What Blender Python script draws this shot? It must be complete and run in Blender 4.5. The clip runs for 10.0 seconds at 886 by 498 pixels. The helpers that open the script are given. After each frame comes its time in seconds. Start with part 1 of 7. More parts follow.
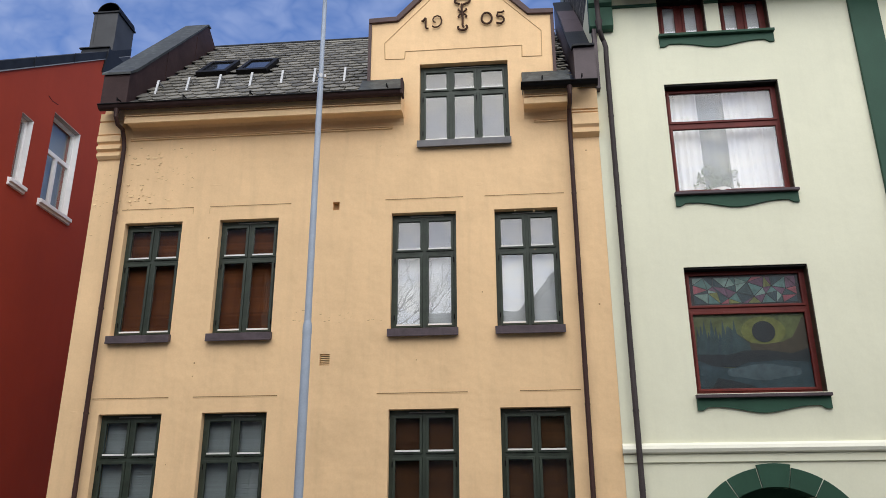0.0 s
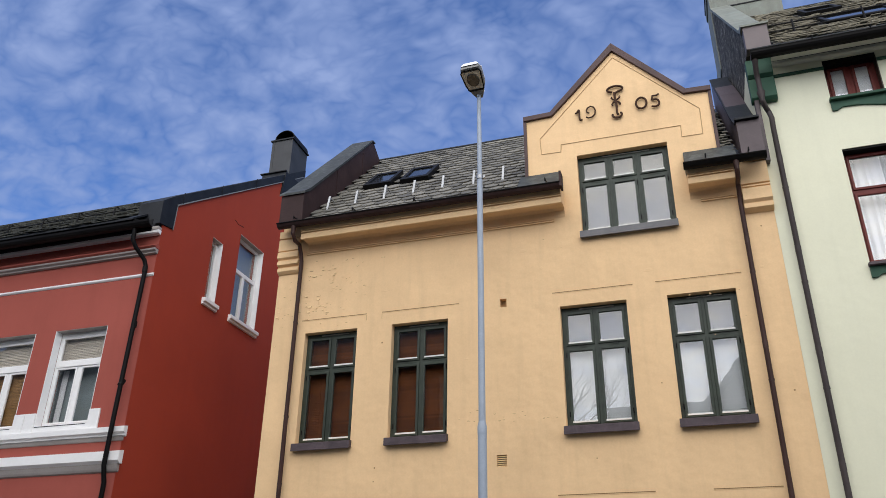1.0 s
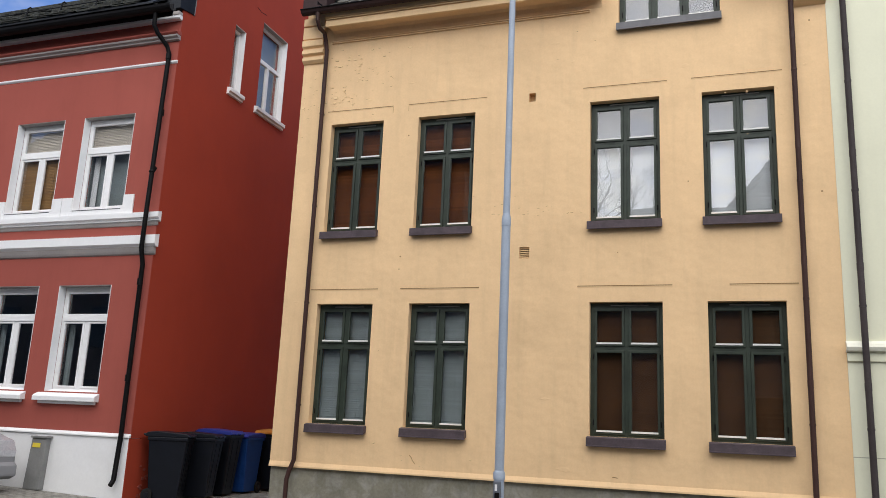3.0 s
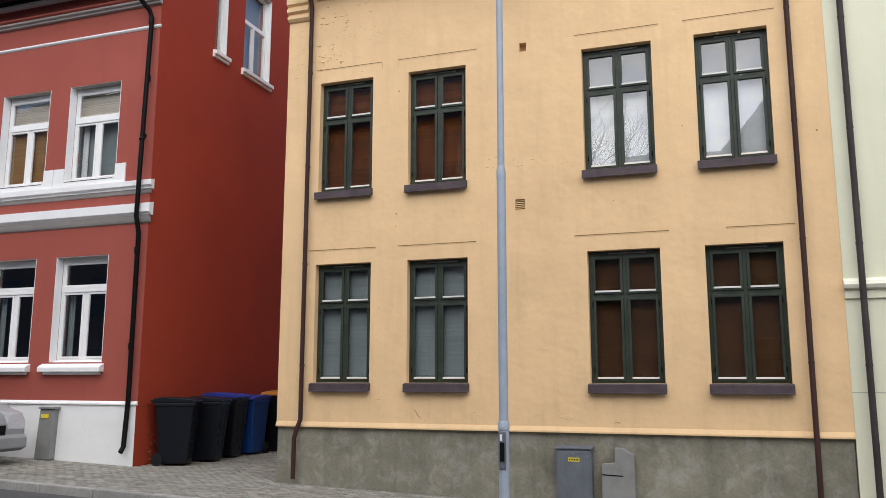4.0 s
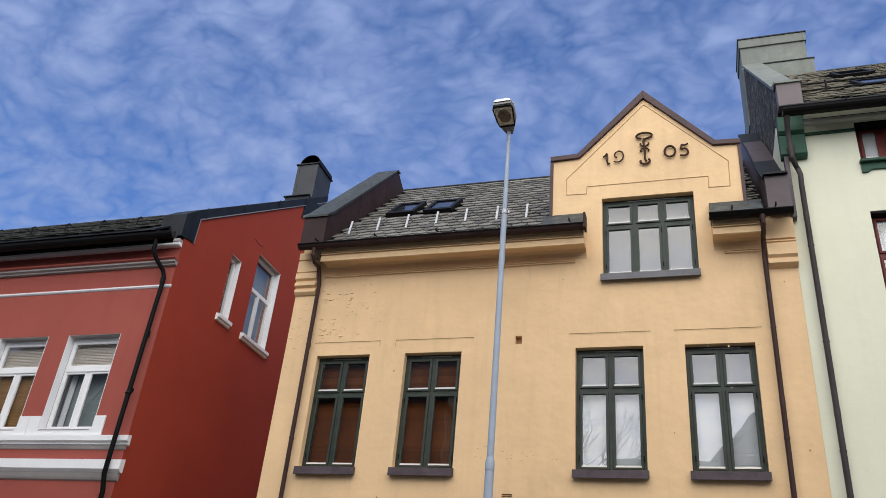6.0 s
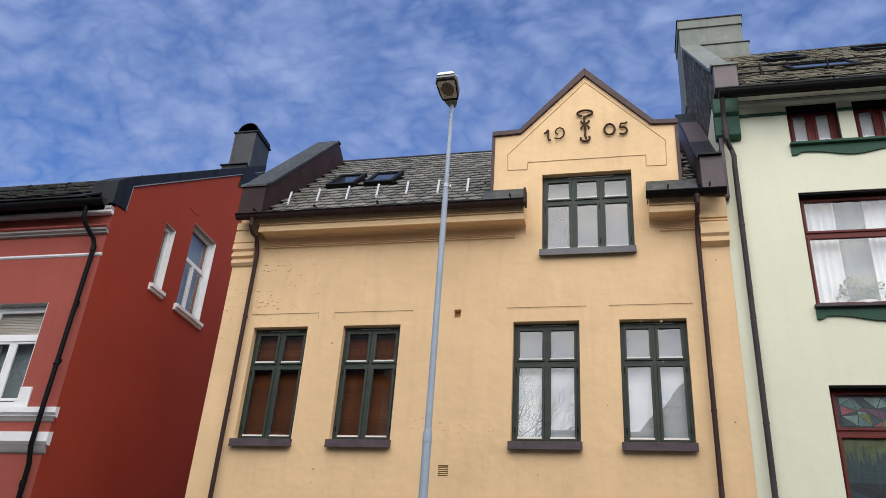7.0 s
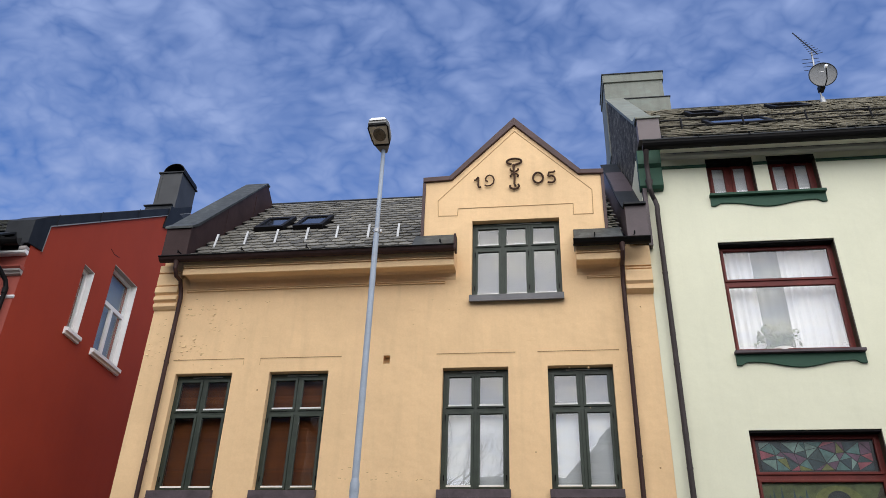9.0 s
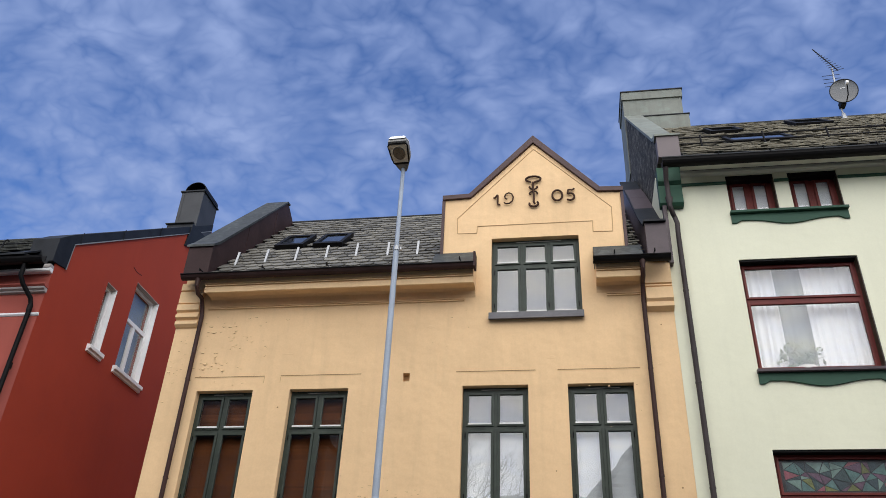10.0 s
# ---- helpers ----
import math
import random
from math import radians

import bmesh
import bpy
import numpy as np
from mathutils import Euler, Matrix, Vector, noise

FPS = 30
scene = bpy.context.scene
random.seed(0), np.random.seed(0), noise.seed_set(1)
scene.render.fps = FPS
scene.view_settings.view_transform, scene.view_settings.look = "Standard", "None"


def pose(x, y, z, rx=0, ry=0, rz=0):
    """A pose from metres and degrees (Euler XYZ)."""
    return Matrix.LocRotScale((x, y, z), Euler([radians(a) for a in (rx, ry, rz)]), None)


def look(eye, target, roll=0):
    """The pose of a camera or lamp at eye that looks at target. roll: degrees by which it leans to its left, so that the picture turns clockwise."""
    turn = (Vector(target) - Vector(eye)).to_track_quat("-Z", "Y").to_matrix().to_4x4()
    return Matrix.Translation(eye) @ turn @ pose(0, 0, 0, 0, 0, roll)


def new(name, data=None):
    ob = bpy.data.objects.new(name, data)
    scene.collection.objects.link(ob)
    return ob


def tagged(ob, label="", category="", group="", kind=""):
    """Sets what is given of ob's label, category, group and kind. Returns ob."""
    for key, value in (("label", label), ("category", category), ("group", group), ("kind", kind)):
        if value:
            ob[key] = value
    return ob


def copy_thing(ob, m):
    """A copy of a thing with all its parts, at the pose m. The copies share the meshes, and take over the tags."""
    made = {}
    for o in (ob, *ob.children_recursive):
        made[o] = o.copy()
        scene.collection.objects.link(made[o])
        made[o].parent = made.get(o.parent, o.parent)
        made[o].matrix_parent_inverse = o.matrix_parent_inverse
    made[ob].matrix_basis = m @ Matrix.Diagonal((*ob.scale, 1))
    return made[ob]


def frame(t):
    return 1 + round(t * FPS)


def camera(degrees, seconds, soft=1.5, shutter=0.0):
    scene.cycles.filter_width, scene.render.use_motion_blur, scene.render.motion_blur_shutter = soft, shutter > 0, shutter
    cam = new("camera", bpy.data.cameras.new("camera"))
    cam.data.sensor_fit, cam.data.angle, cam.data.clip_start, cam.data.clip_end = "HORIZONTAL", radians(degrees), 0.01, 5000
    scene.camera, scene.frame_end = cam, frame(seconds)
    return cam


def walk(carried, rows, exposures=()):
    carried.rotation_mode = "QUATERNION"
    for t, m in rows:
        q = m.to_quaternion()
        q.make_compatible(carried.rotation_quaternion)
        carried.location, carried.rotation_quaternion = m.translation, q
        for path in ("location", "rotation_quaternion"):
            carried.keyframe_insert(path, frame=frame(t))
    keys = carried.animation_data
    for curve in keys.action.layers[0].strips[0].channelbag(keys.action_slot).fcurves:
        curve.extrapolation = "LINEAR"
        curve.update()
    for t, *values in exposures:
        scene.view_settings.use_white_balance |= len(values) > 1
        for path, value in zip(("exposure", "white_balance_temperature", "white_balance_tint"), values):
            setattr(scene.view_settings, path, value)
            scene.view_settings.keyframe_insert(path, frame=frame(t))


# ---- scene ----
cam = camera(57.58, 10.0, soft=0.5)
PATH = [
    (0, (1.922, -12.085, 1.745), (1.080, -2.707, 5.112), -0.25),
    (0.25, (1.926, -12.072, 1.746), (0.503, -2.971, 5.638), -0.55),
    (0.5, (1.929, -12.053, 1.753), (0.044, -3.155, 5.909), -0.05),
    (0.75, (1.932, -12.024, 1.768), (-0.441, -3.337, 6.116), 0.43),
    (1, (1.933, -11.999, 1.778), (-0.849, -3.485, 6.224), 0.76),
    (1.5, (1.915, -11.988, 1.779), (-1.343, -3.569, 6.080), 1.63),
    (2, (1.889, -11.961, 1.758), (-1.539, -3.364, 5.546), 2.22),
    (2.5, (1.889, -11.977, 1.706), (-1.521, -3.063, 4.690), 2.59),
    (2.75, (1.890, -11.960, 1.682), (-1.433, -2.876, 4.221), 2.54),
    (3, (1.893, -11.936, 1.665), (-1.376, -2.730, 3.801), 2.59),
    (3.2, (1.900, -11.930, 1.657), (-1.269, -2.608, 3.408), 2.42),
    (3.4, (1.905, -11.927, 1.653), (-1.202, -2.533, 3.108), 2.05),
    (3.6, (1.904, -11.927, 1.652), (-1.210, -2.519, 2.990), 1.39),
    (3.8, (1.899, -11.930, 1.655), (-1.272, -2.548, 3.044), 0.67),
    (4, (1.888, -11.930, 1.659), (-1.362, -2.609, 3.259), 0.07),
    (4.15, (1.876, -11.928, 1.663), (-1.433, -2.675, 3.519), -0.17),
    (4.3, (1.861, -11.921, 1.666), (-1.491, -2.758, 3.856), -0.13),
    (4.5, (1.840, -11.910, 1.670), (-1.550, -2.893, 4.352), 0.14),
    (5, (1.841, -11.945, 1.664), (-1.398, -3.261, 5.420), 2.27),
    (5.5, (1.837, -11.968, 1.667), (-1.160, -3.593, 6.237), 4.47),
    (5.7, (1.822, -11.967, 1.669), (-1.124, -3.669, 6.409), 5.07),
    (6, (1.800, -11.968, 1.676), (-1.088, -3.720, 6.537), 5.65),
    (6.3, (1.779, -11.972, 1.683), (-1.034, -3.665, 6.486), 5.67),
    (6.55, (1.765, -11.976, 1.688), (-0.913, -3.569, 6.394), 5.34),
    (6.8, (1.758, -11.977, 1.689), (-0.668, -3.458, 6.329), 4.74),
    (7, (1.754, -11.977, 1.688), (-0.408, -3.376, 6.308), 4.18),
    (7.5, (1.750, -11.960, 1.694), (0.092, -3.256, 6.331), 2.82),
    (8, (1.754, -11.931, 1.706), (0.461, -3.224, 6.451), 1.92),
    (8.5, (1.743, -11.987, 1.696), (0.559, -3.381, 6.650), 1.70),
    (9, (1.726, -11.968, 1.711), (0.457, -3.486, 6.853), 2.04),
    (9.5, (1.711, -12.001, 1.697), (0.320, -3.629, 6.986), 2.55),
    (10, (1.711, -11.996, 1.699), (0.226, -3.659, 7.017), 2.80),
]
walk(cam, [(t, look(eye, target, roll)) for t, eye, target, roll in PATH],
     [(0.0, 0.0), (2.0, 0.0), (3.0, 0.12), (4.4, 0.16), (5.0, 0.08), (5.6, 0.0), (10.0, 0.0)])

# ---------------------------------------------------------------- light
SUN_ELEVATION, SUN_AZIMUTH = 40.0, 170.0
world = bpy.data.worlds.new("sky")
scene.world = world
world.use_nodes = True
wn, wl = world.node_tree.nodes, world.node_tree.links
wn.clear()
sky = wn.new("ShaderNodeTexSky")
sky.sky_type = "NISHITA"
sky.sun_disc = False
sky.sun_elevation, sky.sun_rotation = radians(SUN_ELEVATION), radians(SUN_AZIMUTH)
sky.air_density, sky.dust_density, sky.ozone_density = 1.0, 0.0, 2.5
coord = wn.new("ShaderNodeTexCoord")
split = wn.new("ShaderNodeSeparateXYZ")
wl.new(coord.outputs["Generated"], split.inputs[0])
high = wn.new("ShaderNodeMath")
high.operation = "ADD"
high.inputs[1].default_value = 0.28
wl.new(split.outputs["Z"], high.inputs[0])
flat = wn.new("ShaderNodeCombineXYZ")
for axis in "XY":
    over = wn.new("ShaderNodeMath")
    over.operation = "DIVIDE"
    wl.new(split.outputs[axis], over.inputs[0])
    wl.new(high.outputs[0], over.inputs[1])
    wl.new(over.outputs[0], flat.inputs[axis])
turned = wn.new("ShaderNodeMapping")
turned.inputs["Rotation"].default_value = (0, 0, radians(28))
turned.inputs["Scale"].default_value = (0.9, 1.1, 1)
wl.new(flat.outputs[0], turned.inputs[0])


def cloud_noise(scale, detail, rough, warp):
    n = wn.new("ShaderNodeTexNoise")
    n.inputs["Scale"].default_value, n.inputs["Detail"].default_value = scale, detail
    n.inputs["Roughness"].default_value, n.inputs["Distortion"].default_value = rough, warp
    wl.new(turned.outputs[0], n.inputs["Vector"])
    return n


def sky_math(kind, a, b):
    m = wn.new("ShaderNodeMath")
    m.operation = kind
    for k, v in enumerate((a, b)):
        if isinstance(v, (int, float)):
            m.inputs[k].default_value = v
        else:
            wl.new(v, m.inputs[k])
    return m.outputs[0]


# billowing puffs: three octaves of folded noise over broad drifts
big, drift = cloud_noise(2.4, 5, 0.5, 0.0), cloud_noise(6.0, 3, 0.5, 0.0)
bent = wn.new("ShaderNodeMix")
bent.data_type, bent.blend_type = "RGBA", "LINEAR_LIGHT"
bent.inputs[0].default_value = 0.05
wl.new(turned.outputs[0], bent.inputs["A"])
wl.new(drift.outputs["Color"], bent.inputs["B"])
folds = 0.0
for scale, weight in ((6.0, 0.8), (13.0, 0.75), (28.0, 0.42), (60.0, 0.18)):
    octave = cloud_noise(scale, 1, 0.5, 0.0)
    wl.new(bent.outputs["Result"], octave.inputs["Vector"])
    folded = sky_math("ABSOLUTE", sky_math("SUBTRACT", octave.outputs["Fac"], 0.5), 0.0)
    folds = sky_math("ADD", folds, sky_math("MULTIPLY", folded, weight))
blend = wn.new("ShaderNodeMath")
blend.operation = "ADD"
wl.new(sky_math("MULTIPLY", big.outputs["Fac"], 0.60), blend.inputs[0])
wl.new(sky_math("MULTIPLY", folds, 2.0), blend.inputs[1])
cover = wn.new("ShaderNodeValToRGB")
cover.color_ramp.elements[0].position, cover.color_ramp.elements[1].position = 0.26, 1.0
cover.color_ramp.elements[0].color = (0.10, 0.10, 0.10, 1)
cover.color_ramp.interpolation = "LINEAR"
wl.new(blend.outputs[0], cover.inputs[0])
cloud = wn.new("ShaderNodeMix")
cloud.data_type = "RGBA"
# clouds scatter the sun forward: whiter and brighter towards it
SUN_WAY = Vector((math.sin(radians(SUN_AZIMUTH)) * math.cos(radians(SUN_ELEVATION)),
                  math.cos(radians(SUN_AZIMUTH)) * math.cos(radians(SUN_ELEVATION)), math.sin(radians(SUN_ELEVATION))))
near = wn.new("ShaderNodeVectorMath")
near.operation = "DOT_PRODUCT"
near.inputs[1].default_value = SUN_WAY
wl.new(coord.outputs["Generated"], near.inputs[0])
forward = wn.new("ShaderNodeMapRange")
forward.interpolation_type = "SMOOTHSTEP"
forward.inputs["From Min"].default_value, forward.inputs["From Max"].default_value = 0.30, 1.0
wl.new(near.outputs["Value"], forward.inputs["Value"])
lit = wn.new("ShaderNodeMix")
lit.data_type = "RGBA"
lit.inputs["A"].default_value, lit.inputs["B"].default_value = (2.42, 3.25, 5.75, 1), (14.5, 14.8, 15.1, 1)
wl.new(forward.outputs[0], lit.inputs[0])
wl.new(lit.outputs["Result"], cloud.inputs["B"])
wl.new(cover.outputs["Color"], cloud.inputs[0])
deep = wn.new("ShaderNodeMix")
deep.data_type, deep.blend_type = "RGBA", "MULTIPLY"
deep.inputs[0].default_value = 1
deep.inputs["B"].default_value = (0.64, 0.92, 1.40, 1)
wl.new(sky.outputs[0], deep.inputs["A"])
wl.new(deep.outputs["Result"], cloud.inputs["A"])
shine = wn.new("ShaderNodeBackground")
shine.inputs["Strength"].default_value = 0.12
wl.new(cloud.outputs["Result"], shine.inputs[0])
wl.new(shine.outputs[0], wn.new("ShaderNodeOutputWorld").inputs[0])

sun = new("sun", bpy.data.lights.new("sun", "SUN"))
sun.data.energy, sun.data.angle, sun.data.color = 3.85, radians(100), (1.0, 0.94, 0.845)
sun.matrix_world = look(SUN_WAY * 60, (0, 0, 0))
scene.view_settings.exposure = 0.0


# ---------------------------------------------------------------- materials
def material(name, base, rough=0.8, metal=0.0, var=0.12, scale=1.5, grain=40.0, bump=0.15, depth=0.004, streak=0.0, spec=0.25, per_piece=0.0, island=0.0, tint=None, swell=0.0):
    """Paint, render, slate or metal: two scales of colour change, rain streaks and a fine relief."""
    m = bpy.data.materials.new(name)
    m.use_nodes = True
    n, l = m.node_tree.nodes, m.node_tree.links
    b = n["Principled BSDF"]
    b.inputs["Roughness"].default_value, b.inputs["Metallic"].default_value = rough, metal
    b.inputs["Specular IOR Level"].default_value = spec
    tc = n.new("ShaderNodeTexCoord")

    def noise_at(s, detail, stretch=(1, 1, 1), warp=0.0):
        mp = n.new("ShaderNodeMapping")
        mp.inputs["Scale"].default_value = stretch
        l.new(tc.outputs["Object"], mp.inputs[0])
        t = n.new("ShaderNodeTexNoise")
        t.inputs["Scale"].default_value, t.inputs["Detail"].default_value = s, detail
        t.inputs["Roughness"].default_value, t.inputs["Distortion"].default_value = 0.6, warp
        l.new(mp.outputs[0], t.inputs["Vector"])
        return t.outputs["Fac"]

    def tone(fac, low, high, a, c):
        r = n.new("ShaderNodeMapRange")
        r.inputs["From Min"].default_value, r.inputs["From Max"].default_value = low, high
        r.inputs["To Min"].default_value, r.inputs["To Max"].default_value = a, c
        l.new(fac, r.inputs["Value"])
        return r.outputs[0]

    def times(a, c):
        t = n.new("ShaderNodeMath")
        t.operation = "MULTIPLY"
        l.new(a, t.inputs[0])
        l.new(c, t.inputs[1])
        return t.outputs[0]

    wide = noise_at(scale, 4, warp=0.4)
    small = noise_at(grain, 3)
    value = times(tone(wide, 0.3, 0.7, 1 - var, 1 + var), tone(small, 0.3, 0.7, 1 - var * 0.45, 1 + var * 0.45))
    if streak:
        value = times(value, tone(noise_at(2.4, 3, (2.2, 2.2, 0.22)), 0.5, 0.75, 1, 1 - streak))
    if per_piece:
        info = n.new("ShaderNodeObjectInfo")
        value = times(value, tone(info.outputs["Random"], 0, 1, 1 - per_piece, 1 + per_piece))
    if island:
        geo = n.new("ShaderNodeNewGeometry")
        value = times(value, tone(geo.outputs["Random Per Island"], 0, 1, 1 - island, 1 + island))
    colour = n.new("ShaderNodeMix")
    colour.data_type = "RGBA"
    colour.blend_type = "MULTIPLY"
    colour.inputs[0].default_value = 1
    if tint:
        two = n.new("ShaderNodeMix")
        two.data_type = "RGBA"
        two.inputs["A"].default_value, two.inputs["B"].default_value = (*base, 1), (*tint, 1)
        l.new(tone(noise_at(scale * 2.3, 5, warp=0.8), 0.48, 0.66, 0, 1), two.inputs[0])
        l.new(two.outputs["Result"], colour.inputs["A"])
    else:
        colour.inputs["A"].default_value = (*base, 1)
    l.new(value, colour.inputs["B"])
    l.new(colour.outputs["Result"], b.inputs["Base Color"])
    l.new(tone(small, 0.2, 0.8, rough - 0.06, min(1, rough + 0.06)), b.inputs["Roughness"])
    if bump:
        bp = n.new("ShaderNodeBump")
        bp.inputs["Strength"].default_value, bp.inputs["Distance"].default_value = bump, depth
        l.new(noise_at(grain * 1.5, 6), bp.inputs["Height"])
        wave = n.new("ShaderNodeBump")
        wave.inputs["Strength"].default_value, wave.inputs["Distance"].default_value = swell or bump, depth * 5
        l.new(noise_at(scale * 3, 2), wave.inputs["Height"])
        l.new(bp.outputs[0], wave.inputs["Normal"])
        l.new(wave.outputs[0], b.inputs["Normal"])
    return m


def glass_material(name, gloss, tint=(1, 1, 1)):
    """A window pane: clear, with a Fresnel mirror on it and slightly wavy."""
    m = bpy.data.materials.new(name)
    m.use_nodes = True
    n, l = m.node_tree.nodes, m.node_tree.links
    n.clear()
    out, mix = n.new("ShaderNodeOutputMaterial"), n.new("ShaderNodeMixShader")
    clear, mirror, graze = n.new("ShaderNodeBsdfTransparent"), n.new("ShaderNodeBsdfGlossy"), n.new("ShaderNodeLayerWeight")
    clear.inputs[0].default_value = (*tint, 1)
    mirror.inputs["Roughness"].default_value = 0.0
    graze.inputs["Blend"].default_value = 0.5
    steep, fres = n.new("ShaderNodeMath"), n.new("ShaderNodeMath")
    steep.operation, fres.operation = "POWER", "MULTIPLY_ADD"
    steep.inputs[1].default_value = 5
    fres.inputs[1].default_value, fres.inputs[2].default_value = 1 - gloss, gloss
    l.new(graze.outputs["Facing"], steep.inputs[0])
    l.new(steep.outputs[0], fres.inputs[0])
    tc, wav, bp = n.new("ShaderNodeTexCoord"), n.new("ShaderNodeTexNoise"), n.new("ShaderNodeBump")
    wav.inputs["Scale"].default_value = 2.5
    wav.inputs["Detail"].default_value = 1
    bp.inputs["Strength"].default_value, bp.inputs["Distance"].default_value = 0.12, 0.01
    l.new(tc.outputs["Object"], wav.inputs["Vector"])
    l.new(wav.outputs["Fac"], bp.inputs["Height"])
    l.new(bp.outputs[0], mirror.inputs["Normal"])
    l.new(fres.outputs[0], mix.inputs[0])
    l.new(clear.outputs[0], mix.inputs[1])
    l.new(mirror.outputs[0], mix.inputs[2])
    l.new(mix.outputs[0], out.inputs[0])
    return m


